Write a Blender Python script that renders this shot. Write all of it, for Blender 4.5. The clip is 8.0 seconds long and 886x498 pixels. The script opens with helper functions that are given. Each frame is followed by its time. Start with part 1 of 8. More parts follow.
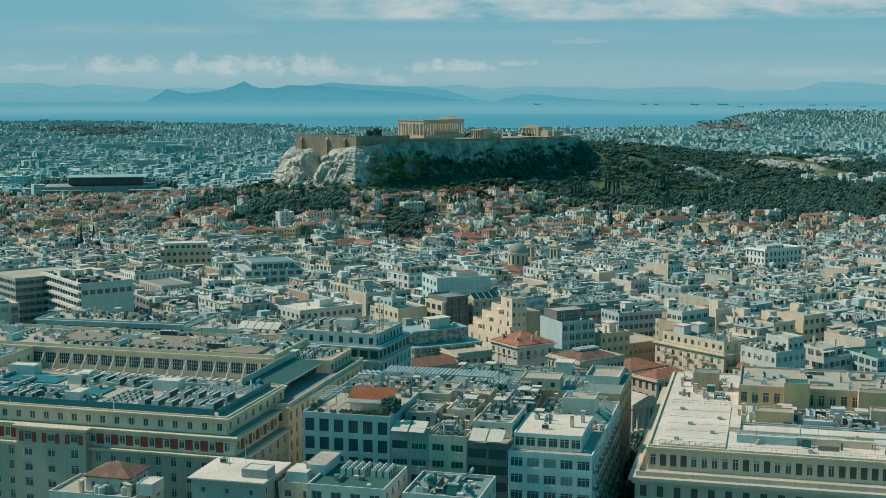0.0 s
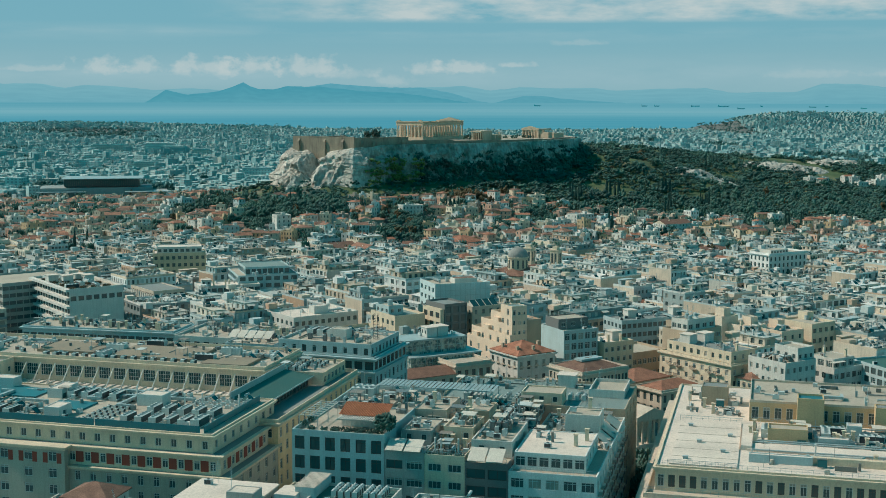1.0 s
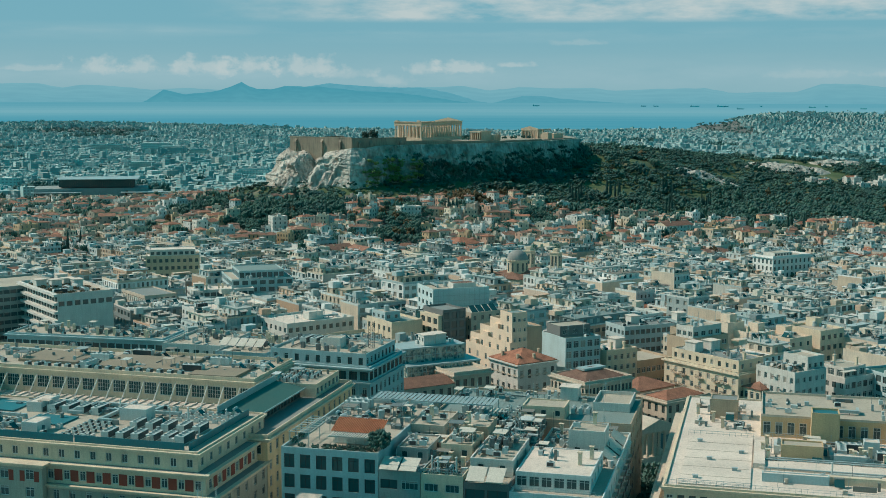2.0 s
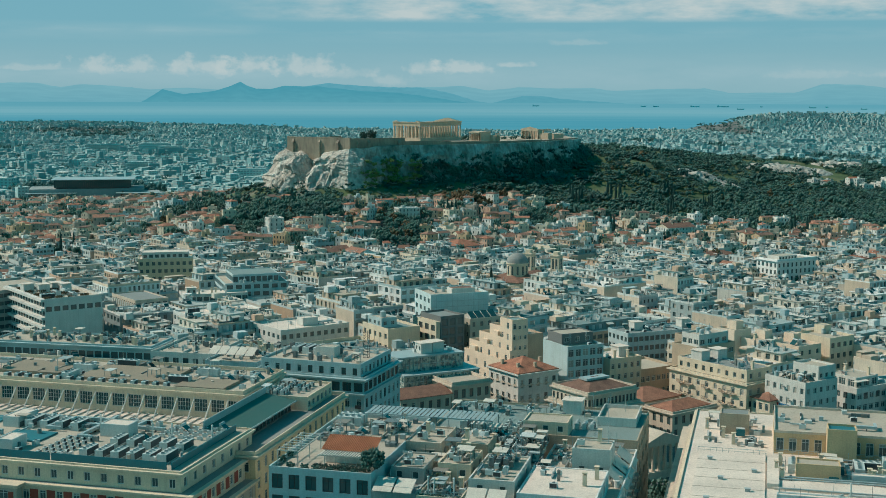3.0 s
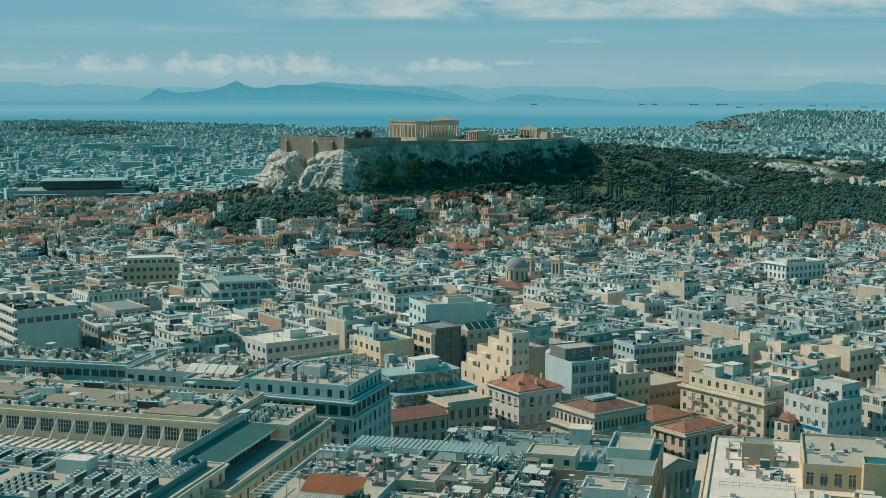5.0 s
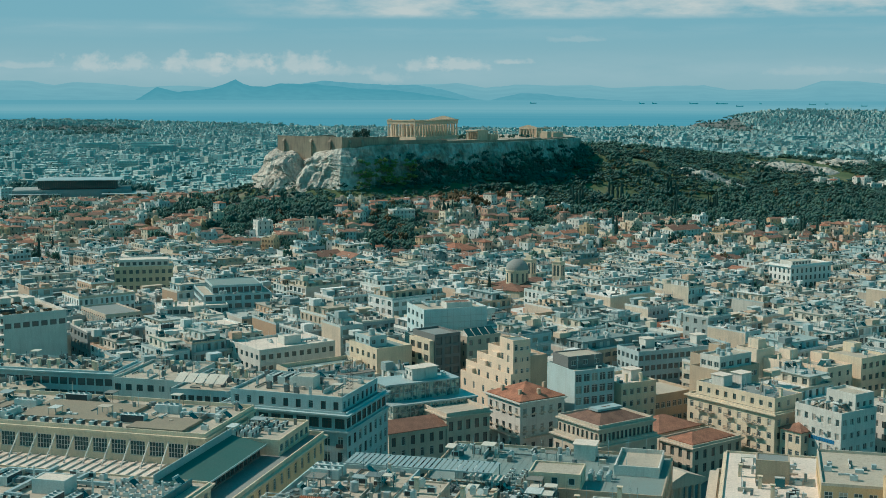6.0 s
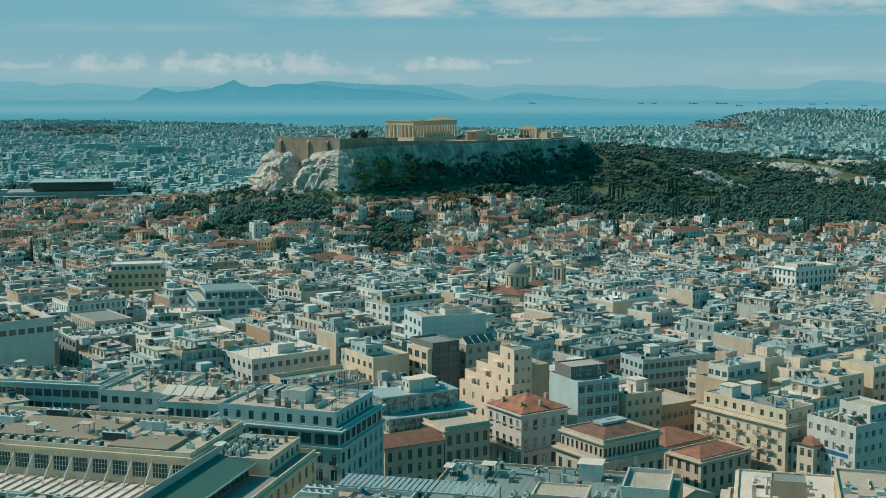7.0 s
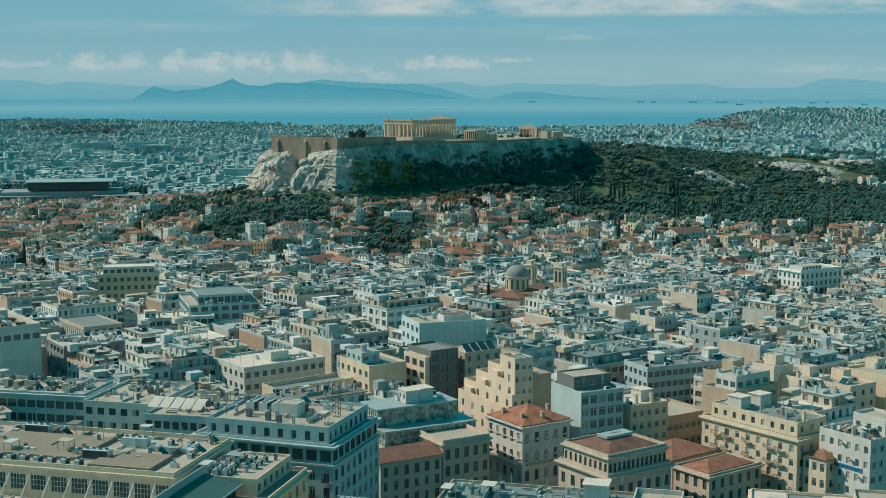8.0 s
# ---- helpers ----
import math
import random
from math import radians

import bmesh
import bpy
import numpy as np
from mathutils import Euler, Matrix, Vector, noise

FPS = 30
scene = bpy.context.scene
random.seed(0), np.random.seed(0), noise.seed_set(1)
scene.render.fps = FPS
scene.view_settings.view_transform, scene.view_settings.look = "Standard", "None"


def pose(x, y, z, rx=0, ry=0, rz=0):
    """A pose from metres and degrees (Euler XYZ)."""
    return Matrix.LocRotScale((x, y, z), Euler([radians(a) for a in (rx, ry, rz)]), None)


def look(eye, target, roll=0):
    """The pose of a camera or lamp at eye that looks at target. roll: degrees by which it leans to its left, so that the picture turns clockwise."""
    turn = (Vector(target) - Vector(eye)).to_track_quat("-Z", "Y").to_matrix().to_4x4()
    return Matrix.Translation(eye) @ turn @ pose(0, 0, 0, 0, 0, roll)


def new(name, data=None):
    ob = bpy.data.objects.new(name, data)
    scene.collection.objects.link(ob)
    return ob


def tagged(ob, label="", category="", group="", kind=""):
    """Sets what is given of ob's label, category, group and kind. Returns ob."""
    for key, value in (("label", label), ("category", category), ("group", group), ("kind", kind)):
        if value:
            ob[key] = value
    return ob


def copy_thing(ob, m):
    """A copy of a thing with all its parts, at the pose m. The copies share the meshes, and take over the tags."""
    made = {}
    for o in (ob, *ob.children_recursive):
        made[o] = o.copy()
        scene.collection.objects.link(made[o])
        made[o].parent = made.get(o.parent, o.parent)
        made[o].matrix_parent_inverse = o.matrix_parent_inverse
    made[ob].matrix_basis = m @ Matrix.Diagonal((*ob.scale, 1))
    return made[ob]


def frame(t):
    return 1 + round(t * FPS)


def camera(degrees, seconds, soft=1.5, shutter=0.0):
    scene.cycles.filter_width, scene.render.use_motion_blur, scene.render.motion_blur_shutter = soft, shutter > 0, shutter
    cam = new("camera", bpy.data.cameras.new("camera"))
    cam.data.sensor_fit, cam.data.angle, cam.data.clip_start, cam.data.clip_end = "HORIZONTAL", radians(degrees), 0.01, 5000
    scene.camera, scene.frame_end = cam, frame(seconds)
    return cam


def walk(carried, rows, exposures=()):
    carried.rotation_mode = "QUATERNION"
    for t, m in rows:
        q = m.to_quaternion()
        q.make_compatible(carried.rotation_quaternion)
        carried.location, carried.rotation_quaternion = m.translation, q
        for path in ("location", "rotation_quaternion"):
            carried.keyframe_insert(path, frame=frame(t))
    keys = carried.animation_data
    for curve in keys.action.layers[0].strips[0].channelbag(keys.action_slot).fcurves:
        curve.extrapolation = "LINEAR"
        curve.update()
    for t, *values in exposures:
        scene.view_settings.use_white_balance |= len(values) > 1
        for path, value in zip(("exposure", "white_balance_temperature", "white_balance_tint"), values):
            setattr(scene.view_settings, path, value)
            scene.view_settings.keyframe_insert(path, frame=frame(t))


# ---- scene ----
cam = camera(38.0, 8.0, soft=0.6)
PATH = [
    (0, (-2.208, -0.641, 95.801), (-2.202, 1.345, 95.565), 0.0),
    (0.5, (-2.048, 5.649, 95.81), (-2.042, 7.635, 95.575), 0.1),
    (1, (-1.75, 12.413, 95.791), (-1.743, 14.4, 95.557), 0.1),
    (1.5, (-1.567, 18.666, 95.832), (-1.559, 20.652, 95.598), 0.1),
    (3, (-0.989, 37.866, 95.807), (-0.979, 39.852, 95.573), 0.2),
    (3.5, (-0.62, 44.153, 95.816), (-0.61, 46.139, 95.582), 0.2),
    (4, (-0.419, 50.631, 95.816), (-0.408, 52.617, 95.58), 0.2),
    (4.5, (-0.183, 56.811, 95.777), (-0.171, 58.797, 95.541), 0.1),
    (6, (0.255, 75.313, 95.807), (0.269, 77.299, 95.569), 0.1),
    (6.5, (0.436, 81.187, 95.972), (0.451, 83.173, 95.733), 0.1),
    (7, (0.684, 87.61, 95.993), (0.699, 89.596, 95.755), 0.0),
    (7.5, (0.925, 93.418, 96.119), (0.94, 95.403, 95.881), 0.0),
    (8, (1.095, 99.644, 96.278), (1.111, 101.63, 96.038), 0.0),
]
walk(cam, [(t, look(eye, target, roll)) for t, eye, target, roll in PATH], exposures=[(0.0, 0.0, 5400, -56)])

# ---- light ----
SUN_TURN, SUN_HEIGHT = radians(-78), radians(43)   # from straight ahead, clockwise; above the horizon
world = bpy.data.worlds.new("world")
scene.world = world
world.use_nodes = True
wn, wl = world.node_tree.nodes, world.node_tree.links
sky = wn.new("ShaderNodeTexSky")
sky.sky_type, sky.sun_disc = "NISHITA", False
sky.sun_elevation, sky.sun_rotation = SUN_HEIGHT, SUN_TURN
sky.air_density, sky.dust_density, sky.ozone_density = 1.0, 0.3, 3.0
wn["Background"].inputs["Strength"].default_value = 0.108
tint = wn.new("ShaderNodeMix")   # the sea haze turns the sky's blue towards teal
tint.data_type, tint.blend_type = "RGBA", "MULTIPLY"
tint.inputs[0].default_value, tint.inputs[7].default_value = 1.0, (0.66, 1.10, 0.98, 1)
wl.new(sky.outputs["Color"], tint.inputs[6]), wl.new(tint.outputs[2], wn["Background"].inputs["Color"])
sun_dir = Vector((math.sin(SUN_TURN) * math.cos(SUN_HEIGHT), math.cos(SUN_TURN) * math.cos(SUN_HEIGHT), math.sin(SUN_HEIGHT)))
sun = new("sun", bpy.data.lights.new("sun", "SUN"))
sun.data.energy, sun.data.angle, sun.data.color = 5.25, radians(0.6), (1.0, 0.555, 0.565)
sun.matrix_world = look(tuple(sun_dir * 500), (0, 0, 0))

# ---- materials ----
def base_mat(name, rough=0.8, metal=0.0):
    m = bpy.data.materials.new(name)
    m.use_nodes = True
    b = m.node_tree.nodes["Principled BSDF"]
    b.inputs["Roughness"].default_value, b.inputs["Metallic"].default_value = rough, metal
    return m, m.node_tree.nodes, m.node_tree.links, b


def noise_node(n, l, scale, detail=4.0, stretch=(1, 1, 1), space="Object"):
    tc, mp, nz = n.new("ShaderNodeTexCoord"), n.new("ShaderNodeMapping"), n.new("ShaderNodeTexNoise")
    mp.inputs["Scale"].default_value = stretch
    l.new(tc.outputs[space], mp.inputs["Vector"])
    l.new(mp.outputs["Vector"], nz.inputs["Vector"])
    nz.inputs["Scale"].default_value, nz.inputs["Detail"].default_value = scale, detail
    return nz.outputs["Fac"]


def ramp(n, l, fac, stops, kind="LINEAR"):
    r = n.new("ShaderNodeValToRGB")
    r.color_ramp.interpolation = kind
    e = r.color_ramp.elements
    while len(e) < len(stops):
        e.new(0.5)
    for k, (p, c) in zip(e, stops):
        k.position, k.color = p, (*c, 1)
    l.new(fac, r.inputs["Fac"])
    return r.outputs["Color"]


def mix(n, l, fac, a, b, kind="MIX"):
    x = n.new("ShaderNodeMix")
    x.data_type, x.blend_type = "RGBA", kind
    for key, v in ((0, fac), (6, a), (7, b)):
        if hasattr(v, "links"):
            l.new(v, x.inputs[key])
        else:
            x.inputs[key].default_value = v if key == 0 else (*v, 1)
    return x.outputs[2]


def bump(n, l, b, height, strength, distance):
    k = n.new("ShaderNodeBump")
    k.inputs["Strength"].default_value, k.inputs["Distance"].default_value = strength, distance
    l.new(height, k.inputs["Height"])
    l.new(k.outputs["Normal"], b.inputs["Normal"])


def worn(n, l, col, dirt, amount, scale=0.22):
    """Stains at two scales and streaks that run down."""
    big = ramp(n, l, noise_node(n, l, scale, 5), ((0.38, (0, 0, 0)), (0.72, (1, 1, 1))))
    streak = ramp(n, l, noise_node(n, l, 1.0, 4, (1.6, 1.6, 0.12)), ((0.5, (0, 0, 0)), (0.78, (1, 1, 1))))
    fine = noise_node(n, l, 3.5, 6)
    k = n.new("ShaderNodeMath")
    k.operation = "MULTIPLY"
    add = mix(n, l, 0.5, big, streak)
    l.new(add, k.inputs[0])
    k.inputs[1].default_value = amount
    c = mix(n, l, k.outputs[0], col, dirt)
    g = ramp(n, l, fine, ((0.3, (0.86, 0.86, 0.86)), (0.7, (1.08, 1.08, 1.08))))
    return mix(n, l, 1.0, c, g, "MULTIPLY")


def paint(name, rgb, dirt=(0.16, 0.15, 0.135), amount=0.55, rough=0.85, scale=0.22, relief=0.25):
    m, n, l, b = base_mat(name, rough)
    c = n.new("ShaderNodeRGB")
    c.outputs[0].default_value = (*rgb, 1)
    l.new(worn(n, l, c.outputs[0], dirt, amount, scale), b.inputs["Base Color"])
    bump(n, l, b, noise_node(n, l, 9.0, 5), relief, 0.03)
    return m


def by_object(name, colours, dirt=(0.15, 0.16, 0.155), amount=0.45, rough=0.88, scale=0.2, island=False, tone=False):
    """One of several colours for each object, each island of a joined mesh, or by its own "tone" value."""
    m, n, l, b = base_mat(name, rough)
    if tone:
        at = n.new("ShaderNodeAttribute")
        at.attribute_name = "tone"
        r = at.outputs["Fac"]
    elif island:
        r = n.new("ShaderNodeNewGeometry").outputs["Random Per Island"]
    else:
        r = n.new("ShaderNodeObjectInfo").outputs["Random"]
    c = ramp(n, l, r, [(i / len(colours), k) for i, k in enumerate(colours)], "CONSTANT")
    l.new(worn(n, l, c, dirt, amount, scale), b.inputs["Base Color"])
    return m


WHITE = paint("white_plaster", (0.62, 0.61, 0.57), amount=0.45)
OFFWHITE = paint("office_white_plaster", (0.68, 0.70, 0.68), amount=0.4)
BLUEWHITE = paint("cool_white_plaster", (0.44, 0.53, 0.545), amount=0.4)
CREAM = paint("cream_plaster", (0.67, 0.575, 0.435), amount=0.45)
BEIGE = paint("beige_plaster", (0.72, 0.61, 0.49), amount=0.4)
NETWHITE = paint("white_scaffold_netting", (0.54, 0.63, 0.64), amount=0.35)
PINKBEIGE = paint("pink_beige_plaster", (0.73, 0.585, 0.45), amount=0.3)
OCHRE = paint("ochre_plaster", (0.80, 0.60, 0.36), amount=0.4)
BANKOCHRE = paint("ochre_bank_plaster", (0.56, 0.42, 0.25), amount=0.35)
GREY = paint("grey_plaster", (0.37, 0.39, 0.37), amount=0.5)
GREYCREAM = paint("grey_cream_plaster", (0.44, 0.41, 0.34), amount=0.5)
DARKGREY = paint("dark_grey_plaster", (0.16, 0.17, 0.17), amount=0.4)
TAN = paint("tan_stone", (0.47, 0.38, 0.28), amount=0.5)
STONE = paint("pale_stone", (0.56, 0.49, 0.40), amount=0.5)
BROWN = paint("brown_plaster", (0.26, 0.18, 0.12), amount=0.5)
REDPANEL = paint("red_panel", (0.23, 0.055, 0.035), amount=0.25)
ROOFWHITE = paint("white_roof_membrane", (0.72, 0.635, 0.555), amount=0.5, scale=0.12)
ROOFGREY = paint("grey_roof_felt", (0.24, 0.265, 0.26), amount=0.6, scale=0.12)
ROOFBLUE = paint("blue_grey_metal_roof", (0.22, 0.28, 0.27), amount=0.5, rough=0.7, scale=0.12)
ROOFTAN = paint("tan_roof_screed", (0.46, 0.415, 0.34), amount=0.6, scale=0.12)
ROOFBROWN = paint("brown_roof_deck", (0.27, 0.235, 0.175), amount=0.6, scale=0.12)
ROOFGREEN = paint("green_roof_sheet", (0.06, 0.122, 0.104), amount=0.25, rough=0.55)
BLUESHEET = paint("blue_screen_sheet", (0.045, 0.165, 0.20), amount=0.25, rough=0.5)
METAL = paint("galvanised_metal", (0.38, 0.45, 0.46), amount=0.4, rough=0.45)
AC = paint("unit_casing", (0.54, 0.58, 0.57), amount=0.35, rough=0.5)
DARKMETAL = paint("dark_metal", (0.05, 0.055, 0.06), amount=0.3, rough=0.5)
AWNING = paint("awning_cloth", (0.60, 0.57, 0.50), amount=0.3)
ASPHALT = paint("asphalt", (0.06, 0.06, 0.06), amount=0.4)
MARBLE = paint("old_marble", (0.60, 0.475, 0.355), dirt=(0.22, 0.18, 0.14), amount=0.5, scale=0.3)
WALLSTONE = paint("fortress_stone", (0.34, 0.29, 0.22), dirt=(0.09, 0.08, 0.07), amount=0.95, scale=0.1, relief=0.8)
FRAME = paint("window_frame_paint", (0.55, 0.56, 0.55), amount=0.2, rough=0.5)
DARKFRAME = paint("dark_window_frame", (0.06, 0.05, 0.045), amount=0.2, rough=0.5)
SHUTTER = paint("slatted_shutter", (0.34, 0.33, 0.29), amount=0.4)

m, n, l, b = base_mat("window_glass", 0.12)
b.inputs["Base Color"].default_value = (0.075, 0.105, 0.108, 1)
b.inputs["Specular IOR Level"].default_value = 0.6
GLASS = m
m, n, l, b = base_mat("green_glass", 0.1)
b.inputs["Base Color"].default_value = (0.03, 0.075, 0.08, 1)
GREENGLASS = m
m, n, l, b = base_mat("painted_reflection_glass", 0.08)
# cream patches in the base colour stand in for reflections on the panes
l.new(ramp(n, l, noise_node(n, l, 0.9, 4), ((0.42, (0.06, 0.12, 0.125)), (0.56, (0.42, 0.44, 0.38)))), b.inputs["Base Color"])
b.inputs["Specular IOR Level"].default_value = 0.8
BAYGLASS = m


def tiles_mat(name, a, c, tone=False):
    """Clay tiles, uneven in colour, each roof in its own shade."""
    m, n, l, b = base_mat(name, 0.85)
    if tone:
        at = n.new("ShaderNodeAttribute")
        at.attribute_name = "tone"
        o = at.outputs["Fac"]
    else:
        o = n.new("ShaderNodeObjectInfo").outputs["Random"]
    col = ramp(n, l, noise_node(n, l, 0.5, 5), ((0.3, a), (0.7, c)))
    var = ramp(n, l, o, ((0.0, (0.6, 0.72, 0.8)), (0.5, (0.95, 1.0, 1.0)), (1.0, (1.2, 1.05, 0.95))))
    fine = ramp(n, l, noise_node(n, l, 4.0, 5), ((0.3, (0.7, 0.7, 0.7)), (0.7, (1.15, 1.15, 1.15))))
    l.new(mix(n, l, 1.0, mix(n, l, 1.0, col, var, "MULTIPLY"), fine, "MULTIPLY"), b.inputs["Base Color"])
    return m


TILES = tiles_mat("clay_tiles", (0.20, 0.10, 0.07), (0.34, 0.175, 0.118))
TILESOLD = tiles_mat("old_clay_tiles", (0.20, 0.11, 0.08), (0.36, 0.20, 0.14), True)
TILESNEW = tiles_mat("new_clay_tiles", (0.42, 0.15, 0.075), (0.54, 0.21, 0.11))
WALLS = [(0.56, 0.61, 0.60), (0.62, 0.56, 0.46), (0.42, 0.50, 0.51), (0.70, 0.71, 0.69), (0.54, 0.45, 0.35), (0.50, 0.57, 0.58), (0.66, 0.56, 0.44), (0.64, 0.67, 0.65), (0.28, 0.34, 0.35), (0.66, 0.62, 0.54),
         (0.36, 0.42, 0.43), (0.42, 0.51, 0.53), (0.70, 0.65, 0.55), (0.22, 0.27, 0.28), (0.78, 0.78, 0.76), (0.56, 0.41, 0.30), (0.68, 0.69, 0.67), (0.36, 0.42, 0.42)]
ROOFS = [(0.42, 0.46, 0.44), (0.27, 0.33, 0.32), (0.60, 0.60, 0.57), (0.42, 0.37, 0.29), (0.68, 0.68, 0.65), (0.32, 0.37, 0.36), (0.20, 0.26, 0.26), (0.48, 0.46, 0.41), (0.35, 0.43, 0.43), (0.56, 0.52, 0.44),
         (0.76, 0.75, 0.72), (0.20, 0.185, 0.16), (0.38, 0.36, 0.31), (0.52, 0.54, 0.51)]
HOUSES = [(0.66, 0.57, 0.44), (0.70, 0.68, 0.62), (0.58, 0.43, 0.27), (0.56, 0.38, 0.29), (0.66, 0.66, 0.63),
          (0.50, 0.44, 0.35), (0.74, 0.73, 0.70), (0.42, 0.36, 0.30), (0.52, 0.58, 0.58), (0.68, 0.60, 0.47)]
CITYWALL, TOWNWALL = by_object("city_plaster", WALLS), by_object("town_plaster", WALLS, tone=True)
CITYROOF, TOWNROOF = by_object("city_roof", ROOFS, amount=0.55, scale=0.15), by_object("town_roof", ROOFS, amount=0.55, scale=0.15, tone=True)
HOUSEWALL, OLDWALL = by_object("house_plaster", HOUSES), by_object("old_town_plaster", HOUSES, tone=True)
CLUTTER = by_object("rooftop_clutter", [(0.54, 0.58, 0.57), (0.30, 0.36, 0.37), (0.50, 0.45, 0.38), (0.14, 0.18, 0.19), (0.60, 0.61, 0.59), (0.24, 0.26, 0.25),
                    (0.40, 0.47, 0.48), (0.20, 0.20, 0.18)], amount=0.35, island=True)
PARTIES = [(0.60, 0.50, 0.39), (0.54, 0.45, 0.35), (0.66, 0.58, 0.47), (0.47, 0.41, 0.34), (0.64, 0.54, 0.44), (0.54, 0.52, 0.47), (0.44, 0.32, 0.22)]
PARTY, TOWNPARTY = by_object("party_wall_render", PARTIES, amount=0.55), by_object("town_party_wall", PARTIES, amount=0.55, tone=True)
# distance haze is mixed into these teal wall and roof colours
FARWALL = by_object("hazed_far_plaster", [(0.29, 0.47, 0.485), (0.23, 0.38, 0.40), (0.42, 0.57, 0.57), (0.22, 0.37, 0.39), (0.40, 0.46, 0.43), (0.50, 0.62, 0.61),
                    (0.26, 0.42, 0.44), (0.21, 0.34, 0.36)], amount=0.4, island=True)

FARROOF = by_object("hazed_far_roof", [(0.34, 0.47, 0.475), (0.23, 0.34, 0.35), (0.50, 0.60, 0.59), (0.33, 0.42, 0.41), (0.20, 0.31, 0.32), (0.62, 0.68, 0.66), (0.28, 0.41, 0.42), (0.46, 0.48, 0.43)], amount=0.3, island=True)


def far_windows(m):
    """Rows of small windows, their dark greyed for haze, on the upright faces of buildings too far off to build them.
    """
    n, l = m.node_tree.nodes, m.node_tree.links
    b = n["Principled BSDF"]
    base = b.inputs["Base Color"].links[0].from_socket
    tc, geo = n.new("ShaderNodeTexCoord"), n.new("ShaderNodeNewGeometry")

    def wave(axis, pitch, share):
        d, f, c = n.new("ShaderNodeVectorMath"), n.new("ShaderNodeMath"), n.new("ShaderNodeMath")
        d.operation, f.operation, c.operation = "DOT_PRODUCT", "FRACT", "LESS_THAN"
        d.inputs[1].default_value = tuple(a / pitch for a in axis)
        c.inputs[1].default_value = share
        l.new(tc.outputs["Object"], d.inputs[0]), l.new(d.outputs["Value"], f.inputs[0]), l.new(f.outputs[0], c.inputs[0])
        return c.outputs[0]

    up, flat = n.new("ShaderNodeSeparateXYZ"), n.new("ShaderNodeMath")
    l.new(geo.outputs["Normal"], up.inputs[0])
    flat.operation, flat.inputs[1].default_value = "LESS_THAN", 0.5
    l.new(up.outputs["Z"], flat.inputs[0])
    both, all_ = n.new("ShaderNodeMath"), n.new("ShaderNodeMath")
    both.operation = all_.operation = "MULTIPLY"
    l.new(wave((0, 0, 1), 3.2, 0.5), both.inputs[0]), l.new(wave((0.83, 0.55, 0), 3.4, 0.55), both.inputs[1])
    l.new(both.outputs[0], all_.inputs[0]), l.new(flat.outputs[0], all_.inputs[1])
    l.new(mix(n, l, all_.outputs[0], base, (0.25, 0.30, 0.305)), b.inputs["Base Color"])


far_windows(FARWALL)


def leaf_mat(name, a, c, rough=0.7):
    m, n, l, b = base_mat(name, rough)
    col = ramp(n, l, noise_node(n, l, 0.06, 5), ((0.34, a), (0.66, c)))
    fine = ramp(n, l, noise_node(n, l, 1.4, 6), ((0.3, (0.75, 0.75, 0.75)), (0.7, (1.2, 1.2, 1.2))))
    col = mix(n, l, 1.0, col, fine, "MULTIPLY")
    l.new(col, b.inputs["Base Color"])
    thin, both = n.new("ShaderNodeBsdfTranslucent"), n.new("ShaderNodeMixShader")   # light comes through the leaves
    both.inputs[0].default_value = 0.38
    l.new(col, thin.inputs["Color"]), l.new(b.outputs[0], both.inputs[1]), l.new(thin.outputs[0], both.inputs[2])
    l.new(both.outputs[0], n["Material Output"].inputs["Surface"])
    return m


LEAF = leaf_mat("tree_foliage", (0.062, 0.135, 0.125), (0.135, 0.232, 0.180))
# leaf colour for the far city's trees, paled and blued to carry haze
FARLEAF = leaf_mat("hazed_garden_foliage", (0.085, 0.185, 0.18), (0.11, 0.21, 0.20))
CYPRESS = leaf_mat("cypress_foliage", (0.045, 0.098, 0.088), (0.062, 0.118, 0.098))
MEADOW = leaf_mat("bright_green_foliage", (0.19, 0.28, 0.09), (0.25, 0.32, 0.12))
AUTUMN = leaf_mat("rusty_foliage", (0.11, 0.095, 0.05), (0.16, 0.125, 0.065))
BARK = paint("bark", (0.10, 0.075, 0.055), amount=0.4)

m, n, l, b = base_mat("pale_rock", 0.9)
clean = ramp(n, l, noise_node(n, l, 0.06, 8), ((0.30, (0.30, 0.28, 0.24)), (0.48, (0.44, 0.41, 0.365)), (0.64, (0.56, 0.53, 0.475))))
grown = ramp(n, l, noise_node(n, l, 0.07, 9), ((0.32, (0.13, 0.185, 0.155)), (0.48, (0.27, 0.325, 0.30)), (0.70, (0.45, 0.495, 0.475))))
att = n.new("ShaderNodeAttribute")
att.attribute_name = "bare"
col = mix(n, l, att.outputs["Fac"], grown, clean)
crack = ramp(n, l, noise_node(n, l, 0.35, 10, (1, 1, 0.35)), ((0.36, (0.66, 0.66, 0.65)), (0.56, (1.05, 1.05, 1.05))))
l.new(mix(n, l, 1.0, col, crack, "MULTIPLY"), b.inputs["Base Color"])
bump(n, l, b, noise_node(n, l, 0.3, 10), 1.0, 3.0)
ROCK = m

m, n, l, b = base_mat("ground", 0.95)
city = ramp(n, l, noise_node(n, l, 0.05, 6), ((0.35, (0.085, 0.10, 0.10)), (0.65, (0.16, 0.185, 0.18))))
green = ramp(n, l, noise_node(n, l, 0.03, 8), ((0.35, (0.045, 0.07, 0.035)), (0.55, (0.08, 0.115, 0.045)), (0.74, (0.20, 0.18, 0.12))))
att = n.new("ShaderNodeAttribute")
att.attribute_name = "planted"
